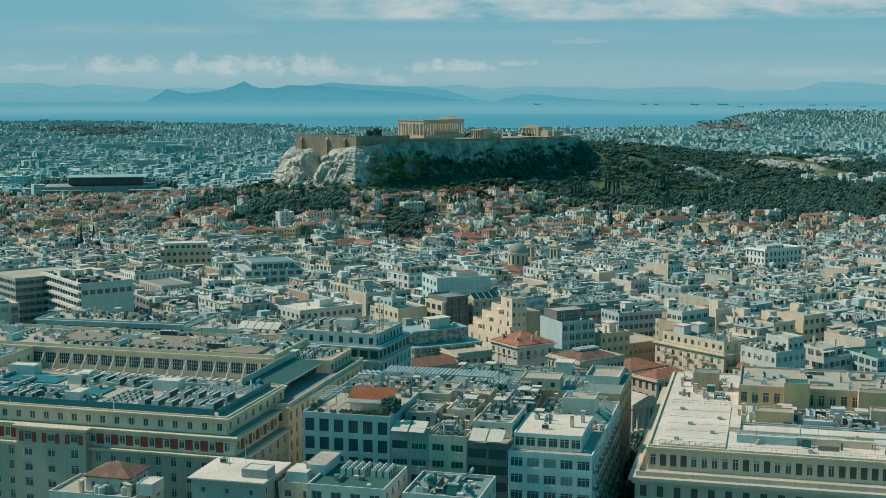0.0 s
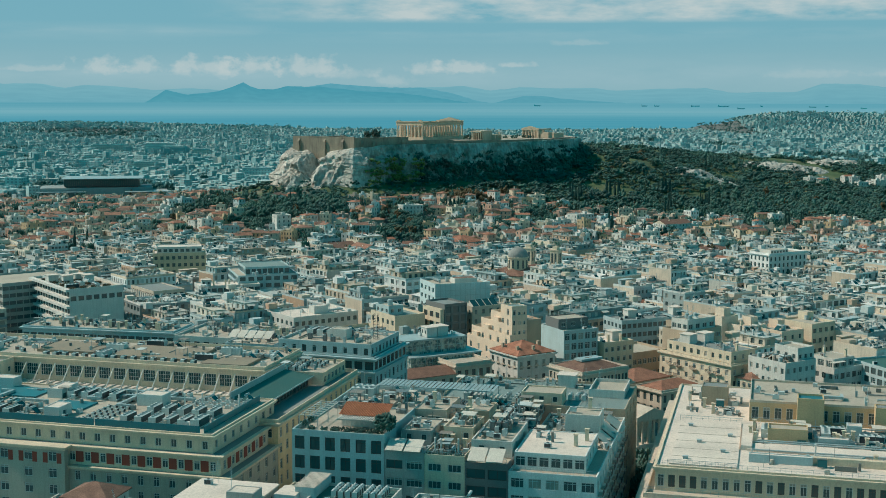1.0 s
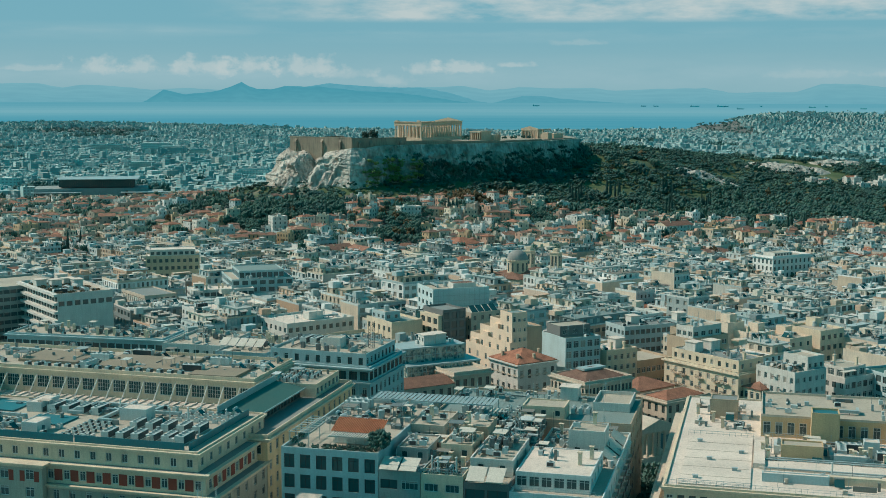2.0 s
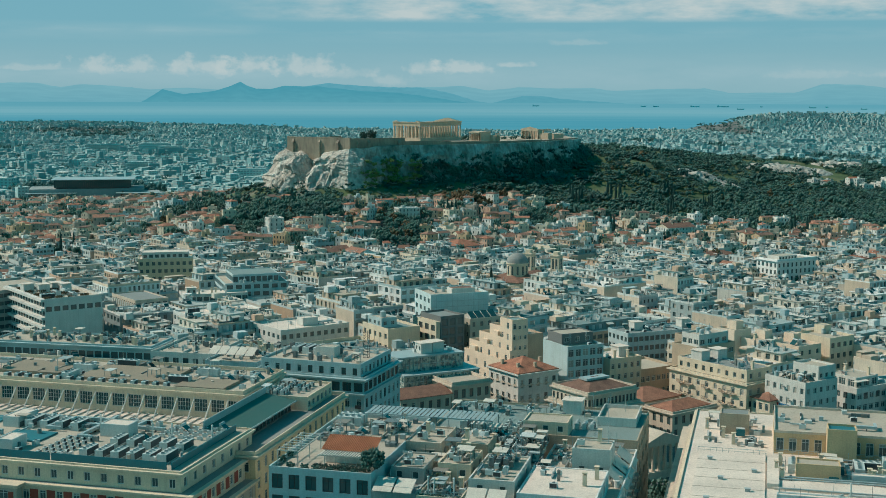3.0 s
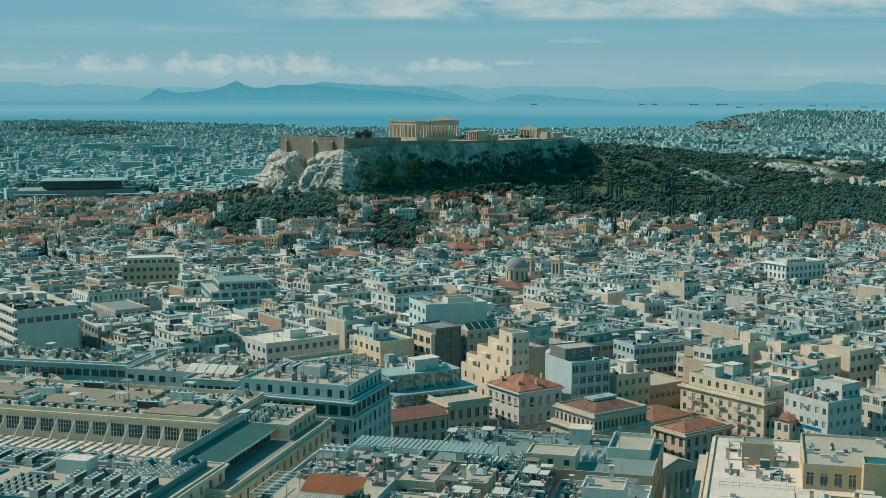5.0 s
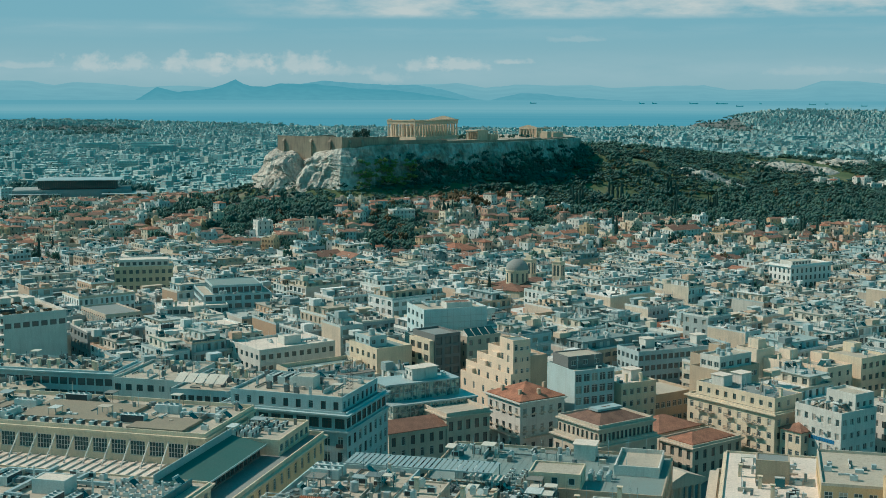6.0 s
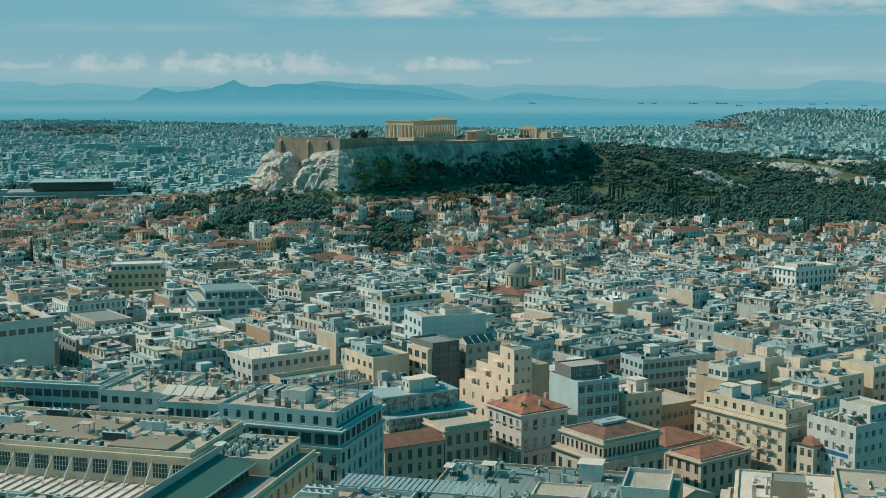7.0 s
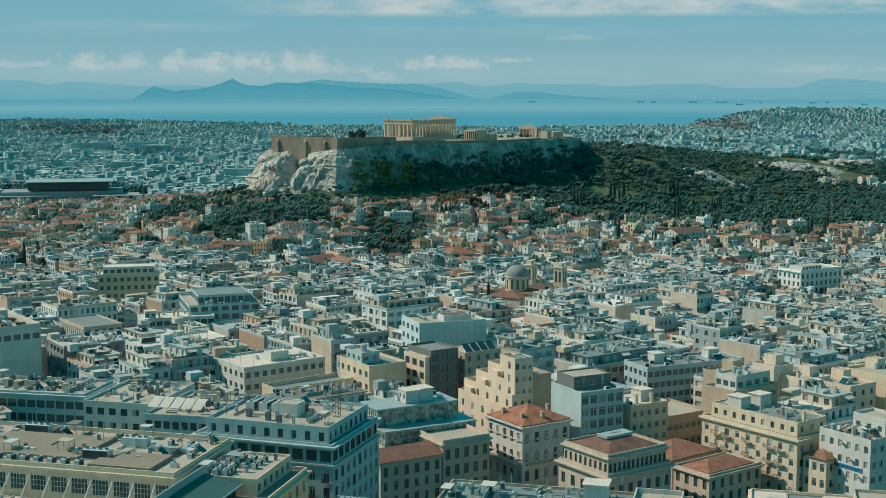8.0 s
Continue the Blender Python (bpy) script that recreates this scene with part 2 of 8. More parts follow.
l.new(mix(n, l, att.outputs["Fac"], city, green), b.inputs["Base Color"])
bump(n, l, b, noise_node(n, l, 0.4, 8), 0.6, 0.6)
GROUND = m


def glow(name):
    m = bpy.data.materials.new(name)
    m.use_nodes = True
    n, l = m.node_tree.nodes, m.node_tree.links
    n.remove(n["Principled BSDF"])
    e = n.new("ShaderNodeEmission")
    l.new(e.outputs[0], n["Material Output"].inputs["Surface"])
    return m, n, l, e


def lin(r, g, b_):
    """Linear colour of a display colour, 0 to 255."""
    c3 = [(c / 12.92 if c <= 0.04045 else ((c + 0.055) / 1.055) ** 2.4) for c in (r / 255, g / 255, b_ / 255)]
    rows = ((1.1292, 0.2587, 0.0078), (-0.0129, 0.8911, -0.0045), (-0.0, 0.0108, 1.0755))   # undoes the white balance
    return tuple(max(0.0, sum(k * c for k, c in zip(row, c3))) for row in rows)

# ---- mesh helpers ----
class Shape:
    """A mesh in the making: corners, faces and the material slot of each face."""

    def __init__(self):
        self.v, self.f, self.m, self.t = [], [], [], []
        self.at = None

    def take(self, other, m, slots, tone):
        """Joins another shape at the pose m, its slots renamed, all in one tone."""
        k = len(self.v)
        self.v += [tuple(m @ Vector(p)) for p in other.v]
        self.f += [tuple(k + i for i in q) for q in other.f]
        self.m += [slots[i] for i in other.m]
        self.t += [tone] * len(other.f)

    def poly(self, pts, mat=0):
        k = len(self.v)
        self.v += [tuple(self.at @ Vector(p)) for p in pts] if self.at else [tuple(p) for p in pts]
        self.f.append(tuple(range(k, k + len(pts))))
        self.m.append(mat)

    def box(self, x0, x1, y0, y1, z0, z1, mat=0, top=None, bottom=True):
        k = len(self.v)
        pts = [(x0, y0, z0), (x1, y0, z0), (x1, y1, z0), (x0, y1, z0), (x0, y0, z1), (x1, y0, z1), (x1, y1, z1), (x0, y1, z1)]
        self.v += [tuple(self.at @ Vector(p)) for p in pts] if self.at else pts
        fs = [(0, 1, 5, 4), (1, 2, 6, 5), (2, 3, 7, 6), (3, 0, 4, 7), (4, 5, 6, 7)] + ([(3, 2, 1, 0)] if bottom else [])
        self.f += [tuple(k + i for i in q) for q in fs]
        self.m += [mat, mat, mat, mat, mat if top is None else top] + ([mat] if bottom else [])

    def tube(self, p, q, r0, r1=None, sides=8, mat=0, caps=True):
        p, q = Vector(p), Vector(q)
        r1 = r0 if r1 is None else r1
        d = (q - p).normalized()
        a = d.orthogonal().normalized()
        c = d.cross(a)
        k = len(self.v)
        ring = [math.tau * i / sides for i in range(sides)]
        pts = [p + (a * math.cos(t) + c * math.sin(t)) * r0 for t in ring] + [q + (a * math.cos(t) + c * math.sin(t)) * r1 for t in ring]
        self.v += [tuple(self.at @ x) if self.at else tuple(x) for x in pts]
        for i in range(sides):
            j = (i + 1) % sides
            self.f.append((k + i, k + j, k + sides + j, k + sides + i))
            self.m.append(mat)
        if caps:
            self.f.append(tuple(k + sides + i for i in range(sides)))
            self.f.append(tuple(k + sides - 1 - i for i in range(sides)))
            self.m += [mat, mat]

    def hip(self, x0, x1, y0, y1, z, rise, over=0.5, mat=0):
        """A hipped roof with a ridge along the longer side and a thin eave."""
        x0, x1, y0, y1 = x0 - over, x1 + over, y0 - over, y1 + over
        s = min(x1 - x0, y1 - y0) / 2
        if x1 - x0 >= y1 - y0:
            a, c = (x0 + s, (y0 + y1) / 2, z + rise), (x1 - s - 0.01, (y0 + y1) / 2, z + rise)
            P = [(x0, y0, z), (x1, y0, z), (x1, y1, z), (x0, y1, z)]
            self.poly([P[0], P[1], c, a], mat), self.poly([P[2], P[3], a, c], mat)
            self.poly([P[1], P[2], c], mat), self.poly([P[3], P[0], a], mat)
        else:
            a, c = ((x0 + x1) / 2, y0 + s, z + rise), ((x0 + x1) / 2, y1 - s - 0.01, z + rise)
            P = [(x0, y0, z), (x1, y0, z), (x1, y1, z), (x0, y1, z)]
            self.poly([P[1], P[2], c, a], mat), self.poly([P[3], P[0], a, c], mat)
            self.poly([P[0], P[1], a], mat), self.poly([P[2], P[3], c], mat)
        self.box(x0, x1, y0, y1, z - 0.25, z - 0.004, mat)

    def gable(self, x0, x1, y0, y1, z, rise, over=0.4, mat=0, wall=1):
        """A gabled roof, its ridge along the longer side."""
        turn = y1 - y0 > x1 - x0
        a0, a1, c0, c1 = (y0, y1, x0, x1) if turn else (x0, x1, y0, y1)
        a0, a1, c0, c1, mid = a0 - over, a1 + over, c0 - over, c1 + over, (c0 + c1) / 2
        at = lambda a, c, h: (c, a, h) if turn else (a, c, h)
        self.poly([at(a0, c0, z), at(a1, c0, z), at(a1, mid, z + rise), at(a0, mid, z + rise)], mat)
        self.poly([at(a1, c1, z), at(a0, c1, z), at(a0, mid, z + rise), at(a1, mid, z + rise)], mat)
        for a in (a0 + over, a1 - over):
            self.poly([at(a, c0 + over, z), at(a, c1 - over, z), at(a, mid, z + rise * 0.93)], wall)

    def data(self, name, mats):
        me = bpy.data.meshes.new(name)
        me.from_pydata(self.v, [], self.f)
        for k in mats:
            me.materials.append(k)
        me.polygons.foreach_set("material_index", self.m)
        if self.t:
            me.attributes.new("tone", "FLOAT", "FACE").data.foreach_set("value", self.t)
        me.update()
        return me


def part(name, shape, mats, parent=None, label="", m=None):
    """Links a shape, or a ready mesh, as one object under its parent."""
    if isinstance(shape, Shape):
        shape = shape.data(name, mats if isinstance(mats, (list, tuple)) else [mats])
    ob = new(name, shape)
    ob.parent = parent
    if m is not None:
        ob.matrix_basis = m
    if label:
        tagged(ob, label)
    return ob


def facade(sh, o, d, width, z0, z1, cols, floors, ww, wh, sill, depth=0.22, wall=0, pane=1, slots=None, skip=None, edge=0.0, first=0.0):
    """A wall from o along d with rows of recessed windows. slots: a list that takes the places of windows built as parts;
    without it a pane closes each recess."""
    o, d = Vector(o), Vector(d).normalized()
    nrm = Vector((d.y, -d.x, 0))
    pt = lambda s, z, k=0.0: (o.x + d.x * s - nrm.x * k, o.y + d.y * s - nrm.y * k, z)
    q = lambda s0, s1, a, c: sh.poly([pt(s0, a), pt(s1, a), pt(s1, c), pt(s0, c)], wall)
    fh = (z1 - z0 - first) / floors
    if first:
        q(0, width, z0, z0 + first)
    bay = (width - 2 * edge) / cols
    for i in range(floors):
        b = z0 + first + i * fh
        lo, hi = b + sill, min(b + sill + wh, b + fh - 0.15)
        q(0, width, b, lo)
        q(0, width, hi, b + fh)
        s = 0.0
        for j in range(cols):
            c = edge + bay * (j + 0.5)
            if skip and skip(i, j):
                continue
            l0, l1 = c - ww / 2, c + ww / 2
            q(s, l0, lo, hi)
            s = l1
            sh.poly([pt(l0, lo), pt(l0, lo, depth), pt(l0, hi, depth), pt(l0, hi)], wall)
            sh.poly([pt(l1, lo, depth), pt(l1, lo), pt(l1, hi), pt(l1, hi, depth)], wall)
            sh.poly([pt(l0, hi), pt(l0, hi, depth), pt(l1, hi, depth), pt(l1, hi)], wall)
            sh.poly([pt(l0, lo, depth), pt(l0, lo), pt(l1, lo), pt(l1, lo, depth)], wall)
            sh.poly([pt(l0, lo, depth), pt(l1, lo, depth), pt(l1, hi, depth), pt(l0, hi, depth)], wall if slots is not None else (pane() if callable(pane) else pane))
            if slots is not None:
                slots.append((Matrix.Translation(pt(c, lo, depth - 0.10)) @ Matrix.Rotation(math.atan2(d.y, d.x), 4, "Z"), ww, hi - lo, i, j))
        q(s, width, lo, hi)


WINDOWS = {}


def window_mesh(w, h, kind):
    """A window: frame, mullion, transom and pane; its face looks along -y."""
    key = (round(w, 2), round(h, 2), kind)
    if key in WINDOWS:
        return WINDOWS[key]
    sh = Shape()
    t = 0.12
    fr = DARKFRAME if kind in ("dark", "band") else FRAME
    nm = max(1, round(w / 0.65)) if kind == "green" else max(1, round(w / 0.8)) if kind != "band" else max(1, round(w / 1.6))
    cuts = [-w / 2, -w / 2 + t]
    for i in range(1, nm):
        x = -w / 2 + w * i / nm
        cuts += [x - 0.035, x + 0.035]
    cuts += [w / 2 - t, w / 2]
    rise = [0, t, h - t, h]
    if h > 1.7 and kind != "band":
        rise = [0, t, h * 0.72, h * 0.72 + 0.07, h - t, h] if kind != "green" else [0, t, h * 0.34, h * 0.34 + 0.06, h * 0.66, h * 0.66 + 0.06, h - t, h]
    C, R = len(cuts), len(rise)
    sh.v = [(x, 0, z) for z in rise for x in cuts] + [(x, 0.07, z) for z in rise for x in cuts]
    B_ = C * R
    for j in range(R - 1):
        for i in range(C - 1):
            a = j * C + i
            q = (a, a + 1, a + C + 1, a + C)
            if i % 2 and j % 2:
                low = tuple(B_ + k for k in q)
                for e in range(4):
                    g = (e + 1) % 4
                    sh.f.append((q[e], q[g], low[g], low[e])), sh.m.append(0)
                shut = kind == "shut" or kind == "half" and rise[j] > 0.4 * h or kind == "half" and R == 4 and i < C / 2
                sh.f.append(low), sh.m.append(2 if shut else 1)
            else:
                sh.f.append(q), sh.m.append(0)
    WINDOWS[key] = sh.data("window", [fr, GREENGLASS if kind == "green" else GLASS, SHUTTER, STONE])
    return WINDOWS[key]


def put_windows(slots, parent, kinds=("plain",), seed=1):
    r = random.Random(seed)
    for m, w, h, i, j in slots:
        part("window", window_mesh(w, h, r.choice(kinds)), None, parent, m=m)


def parapet(sh, x0, x1, y0, y1, z, h=0.9, t=0.25, mat=0):
    """A closed ring round a flat roof."""
    k = len(sh.v)
    ring = lambda e, z_: [(x0 + e, y0 + e, z_), (x1 - e, y0 + e, z_), (x1 - e, y1 - e, z_), (x0 + e, y1 - e, z_)]
    pts = ring(0, z) + ring(0, z + h) + ring(t, z + h) + ring(t, z)
    sh.v += [tuple(sh.at @ Vector(p)) for p in pts] if sh.at else pts
    for r_ in range(3):
        for i in range(4):
            j = (i + 1) % 4
            sh.f.append((k + r_ * 4 + i, k + r_ * 4 + j, k + r_ * 4 + 4 + j, k + r_ * 4 + 4 + i))
            sh.m.append(mat)


def cornice(sh, x0, x1, y0, y1, z, h=0.5, out=0.6, mat=0):
    sh.box(x0 - out * 0.5, x1 + out * 0.5, y0 - out * 0.5, y1 + out * 0.5, z, z + h * 0.5, mat)
    sh.box(x0 - out, x1 + out, y0 - out, y1 + out, z + h * 0.5, z + h, mat)


def frame_at(corner, ang, z=0.0):
    return pose(corner[0], corner[1], z, 0, 0, ang)


FOOT = []   # footprints that the filling town keeps clear of


def claim(corner, ang, x0, x1, y0, y1):
    FOOT.append((Vector(corner), radians(ang), x0, x1, y0, y1))


def taken(x, y, margin):
    for c, a, x0, x1, y0, y1 in FOOT:
        dx, dy = x - c.x, y - c.y
        u, v = dx * math.cos(a) + dy * math.sin(a), -dx * math.sin(a) + dy * math.cos(a)
        if x0 - margin < u < x1 + margin and y0 - margin < v < y1 + margin:
            return True
    return False

# ---- land, sea and sky ----
EYE = 96.0


def lerp_table(t, rows):
    for (a, p), (c, q) in zip(rows, rows[1:]):
        if t <= c:
            k = max(0.0, (t - a) / (c - a))
            k = k * k * (3 - 2 * k)
            return p + (q - p) * k
    return rows[-1][1]


PLAIN = ((0, 0), (470, 0), (600, -5), (760, -12), (900, -11), (1050, -7), (1400, -9), (2000, -17), (5200, -20))
# the plateau's edge, round by the north
RIM = [Vector(p) for p in ((-129, 1157), (-74, 1120), (-30, 1146), (10, 1168), (52, 1196), (96, 1250), (138, 1330), (132, 1396), (60, 1380), (-20, 1320), (-90, 1240))]


def rim_distance(x, y):
    """Metres outside the plateau's edge; negative inside."""
    p, best, inside = Vector((x, y)), 1e9, False
    for a, c in zip(RIM, RIM[1:] + RIM[:1]):
        d = c - a
        k = min(1.0, max(0.0, (p - a).dot(d) / d.length_squared))
        best = min(best, (p - a - d * k).length)
        if (a.y > y) != (c.y > y) and x < (c.x - a.x) * (y - a.y) / (c.y - a.y) + a.x:
            inside = not inside
    return -best if inside else best


def bell(x, y, cx, cy, sx, sy, h):
    return h * math.exp(-((x - cx) / sx) ** 2 - ((y - cy) / sy) ** 2)


def land(x, y):
    z = lerp_table(y, PLAIN)
    if 850 < y < 2400 and abs(x) < 1100:
        d = rim_distance(x, y) if abs(x) < 420 and y < 1750 else 400
        z += 37 * math.exp(-max(0.0, d) / 75.0)
        z += bell(x, y, 175, 1520, 150, 150, 35) + bell(x, y, 420, 1600, 230, 170, 30) + bell(x, y, 215, 1330, 75, 70, 16)
        z += 1.2 * noise.noise(Vector((x / 60, y / 60, 0)))
    # the far hill by the sea
    z += 61 * math.exp(-((x - 1420) / 470) ** 6 - ((y - 4480) / 300) ** 2) + bell(x, y, -1500, 4520, 900, 520, 34)
    z += bell(x, y, 700, 4420, 190, 160, 8) + bell(x, y, 885, 4440, 60, 70, 14)
    return z


def planted(x, y):
    """How far the ground is slope with earth and grass rather than street."""
    d = rim_distance(x, y) if abs(x) < 600 and 1000 < y < 1800 else 500
    k = 1.0 if d < 45 + 25 * noise.noise(Vector((x / 50, y / 50, 3))) else 0.0
    if x > 40 and y > WOOD(x) and y < 1780:
        k = 1.0
    return k


def WOOD(x):
    """Where the houses end and the wooded slope begins, to the right of the rock."""
    return 1085 + 50 * math.exp(-((x - 60) / 60) ** 2) - 40 * min(1.0, max(0.0, (x - 150) / 150)) + 12 * math.sin(x / 37)


xs = [-2600, -2100, -1700, -1400, -1150] + [-950 + 25 * i for i in range(77)] + [1150, 1400, 1700, 2100, 2600]
ys = [-600, -300, 0, 150, 250, 350, 450, 520] + [600 + 20 * i for i in range(66)] + [1980, 2100, 2300, 2600, 3000, 3400] + [3700 + 80 * i for i in range(14)]
sh = Shape()
sh.v = [(x, y, land(x, y)) for y in ys for x in xs]
W = len(xs)
sh.f = [(j * W + i, j * W + i + 1, (j + 1) * W + i + 1, (j + 1) * W + i) for j in range(len(ys) - 1) for i in range(W - 1)]
sh.m = [0] * len(sh.f)
ground = part("ground", sh, GROUND)
ground.data.attributes.new("planted", "FLOAT", "POINT").data.foreach_set("value", [planted(x, y) for y in ys for x in xs])
ground.data.polygons.foreach_set("use_smooth", [True] * len(sh.f))
tagged(ground, "city ground of streets, earth and grassy slopes", "ground", kind="structure")

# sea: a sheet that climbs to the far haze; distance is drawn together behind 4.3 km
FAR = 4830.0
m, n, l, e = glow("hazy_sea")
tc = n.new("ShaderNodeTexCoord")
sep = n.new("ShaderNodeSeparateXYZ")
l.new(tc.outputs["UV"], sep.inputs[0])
# the sheet glows; haze and its pale strip are painted into this ramp
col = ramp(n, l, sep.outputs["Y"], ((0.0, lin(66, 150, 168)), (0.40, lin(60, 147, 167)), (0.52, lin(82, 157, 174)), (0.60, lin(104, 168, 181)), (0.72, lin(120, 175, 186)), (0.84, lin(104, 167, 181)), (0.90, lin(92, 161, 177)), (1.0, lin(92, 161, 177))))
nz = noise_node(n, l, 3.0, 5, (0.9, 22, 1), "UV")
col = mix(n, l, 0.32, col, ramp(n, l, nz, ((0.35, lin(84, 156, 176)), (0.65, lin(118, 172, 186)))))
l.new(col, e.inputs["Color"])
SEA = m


def arc_sheet(rows, a0, a1, steps):
    """Rings round the origin: radius and height of each row, from a0 to a1 degrees, clockwise from ahead."""
    sh, uv = Shape(), []
    for j, (rad, z) in enumerate(rows):
        for i in range(steps + 1):
            a = radians(a0 + (a1 - a0) * i / steps)
            sh.v.append((rad * math.sin(a), rad * math.cos(a), z))
            uv.append((i / steps, j / (len(rows) - 1)))
    for j in range(len(rows) - 1):
        for i in range(steps):
            k = j * (steps + 1) + i
            sh.f.append((k, k + 1, k + steps + 2, k + steps + 1))
            sh.m.append(0)
    return sh, uv


def with_uv(ob, uv):
    layer = ob.data.uv_layers.new(name="UVMap")
    for lp in ob.data.loops:
        layer.data[lp.index].uv = uv[lp.vertex_index]
    return ob


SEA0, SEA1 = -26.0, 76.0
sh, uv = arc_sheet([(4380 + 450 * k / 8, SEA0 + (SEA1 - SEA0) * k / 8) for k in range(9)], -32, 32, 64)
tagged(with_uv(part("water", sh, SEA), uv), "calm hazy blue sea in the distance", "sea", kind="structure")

# sky: a backdrop all round, with low cumulus banks and thin high cloud
m, n, l, e = glow("sky_backdrop")
tc = n.new("ShaderNodeTexCoord")
sep = n.new("ShaderNodeSeparateXYZ")
l.new(tc.outputs["UV"], sep.inputs[0])
SKYTOP = 600.0
h_of = lambda px: (px / 2277.0 * FAR) / (SKYTOP - 0.0) + (EYE / SKYTOP)
col = ramp(n, l, sep.outputs["Y"], ((h_of(-20), lin(128, 174, 184)), (h_of(25), lin(137, 178, 188)), (h_of(75), lin(130, 176, 188)),
           (h_of(120), lin(119, 173, 188)), (h_of(180), lin(116, 172, 188)), (1.0, lin(110, 168, 185))))


def cloud_band(col, lo, mid, hi, scale, stretch, cut, tint, seed):
    mask = ramp(n, l, sep.outputs["Y"], ((h_of(lo), (0, 0, 0)), (h_of(mid), (1, 1, 1)), (h_of(hi), (0, 0, 0))))
    mp, nz = n.new("ShaderNodeMapping"), n.new("ShaderNodeTexNoise")
    mp.inputs["Scale"].default_value, mp.inputs["Location"].default_value = (stretch[0], stretch[1] * 0.4, 1), (seed, seed, 0)
    l.new(tc.outputs["UV"], mp.inputs["Vector"])
    l.new(mp.outputs["Vector"], nz.inputs["Vector"])
    nz.inputs["Scale"].default_value, nz.inputs["Detail"].default_value, nz.inputs["Roughness"].default_value = scale, 8, 0.6
    k = ramp(n, l, nz.outputs["Fac"], ((cut[0], (0, 0, 0)), (cut[1], (1, 1, 1))))
    return mix(n, l, mix(n, l, 1.0, mask, k, "MULTIPLY"), col, tint)


U_STEP, V_STEP = 1 / 2277 / math.tau, 4850 / 2277 / SKYTOP   # one step of 1/2277 of the view in the sheet's own units


def vmath(kind, a, c):
    k = n.new("ShaderNodeMath")
    k.operation = kind
    for i, v in enumerate((a, c)):
        if hasattr(v, "links"):
            l.new(v, k.inputs[i])
        elif v is not None:
            k.inputs[i].default_value = v
    return k.outputs[0]


def wisps(scale, seed, detail=9):
    """Cloud noise in steps of the view, so that puffs come out as wide as high."""
    mp, nz = n.new("ShaderNodeMapping"), n.new("ShaderNodeTexNoise")
    mp.inputs["Scale"].default_value, mp.inputs["Location"].default_value = (scale[0] / U_STEP, scale[1] / V_STEP, 1), (seed, seed, 0)
    l.new(tc.outputs["UV"], mp.inputs["Vector"]), l.new(mp.outputs["Vector"], nz.inputs["Vector"])
    nz.inputs["Scale"].default_value, nz.inputs["Detail"].default_value, nz.inputs["Roughness"].default_value = 1.0, detail, 0.58
    return nz.outputs["Fac"]


BILLOW = wisps((1 / 34, 1 / 26), 4.0)


def puff(col, p, base, half, tall, strength, tint):
    """One cumulus: a billowing top over a soft flat base."""
    a = vmath("DIVIDE", vmath("SUBTRACT", sep.outputs["X"], 0.5 + p * U_STEP), half * U_STEP)
    q = vmath("DIVIDE", vmath("SUBTRACT", sep.outputs["Y"], h_of(base)), tall * V_STEP)
    q = vmath("MAXIMUM", q, vmath("MULTIPLY", q, -1.7))
    d = vmath("SQRT", vmath("ADD", vmath("MULTIPLY", a, a), vmath("MULTIPLY", q, q)), None)
    d = vmath("ADD", d, vmath("MULTIPLY", vmath("SUBTRACT", BILLOW, 0.5), -3.2))
    k = ramp(n, l, d, ((0.35, (strength,) * 3), (1.15, (0, 0, 0))))
    return mix(n, l, k, col, tint)


col = cloud_band(col, 4, 38, 78, 1.0, (60, 14), (0.30, 0.66), lin(150, 185, 194), 3.0)
col = cloud_band(col, 92, 112, 128, 1.0, (40, 14), (0.42, 0.72), lin(146, 184, 194), 9.0)
# the long bank on one side of the sky, single puffs beside it
for p_, base_, half_, tall_, strong_ in ((-700, 52, 110, 9, 0.5), (-582, 54, 42, 24, 0.85), (-505, 54, 38, 22, 0.8), (-400, 54, 62, 28, 0.85), (-318, 55, 52, 27, 0.85), (-236, 54, 62, 28, 0.85),
                                         (-165, 46, 50, 18, 0.4), (-82, 34, 34, 16, 0.45), (-24, 56, 24, 22, 0.7), (40, 56, 46, 22, 0.9), (132, 62, 30, 9, 0.7), (250, 100, 40, 8, 0.35), (620, 44, 60, 12, 0.3), (770, 46, 44, 14, 0.45)):
    col = puff(col, p_, base_ - 6, half_ * 1.25, tall_ * 0.82, strong_ * 0.68, lin(190, 203, 203))
# high sheet along the upper edge, open at one end
sheet = ramp(n, l, sep.outputs["Y"], ((h_of(128), (0, 0, 0)), (h_of(138), (1, 1, 1)), (h_of(178), (1, 1, 1)), (h_of(250), (0, 0, 0))))
side = ramp(n, l, sep.outputs["X"], ((0.5 - 420 * U_STEP, (0, 0, 0)), (0.5 - 60 * U_STEP, (1, 1, 1))))
thick = ramp(n, l, wisps((1 / 120, 1 / 34), 7.3), ((0.34, (0, 0, 0)), (0.62, (1, 1, 1))))
col = mix(n, l, mix(n, l, 1.0, mix(n, l, 1.0, sheet, side, "MULTIPLY"), thick, "MULTIPLY"), col, lin(186, 201, 202))
l.new(col, e.inputs["Color"])
sh, uv = arc_sheet([(4850, 0.0), (4850, SKYTOP)], -180, 180, 180)
tagged(with_uv(part("backdrop", sh, m), uv), "pale blue sky with low cloud banks", "sky", kind="structure")

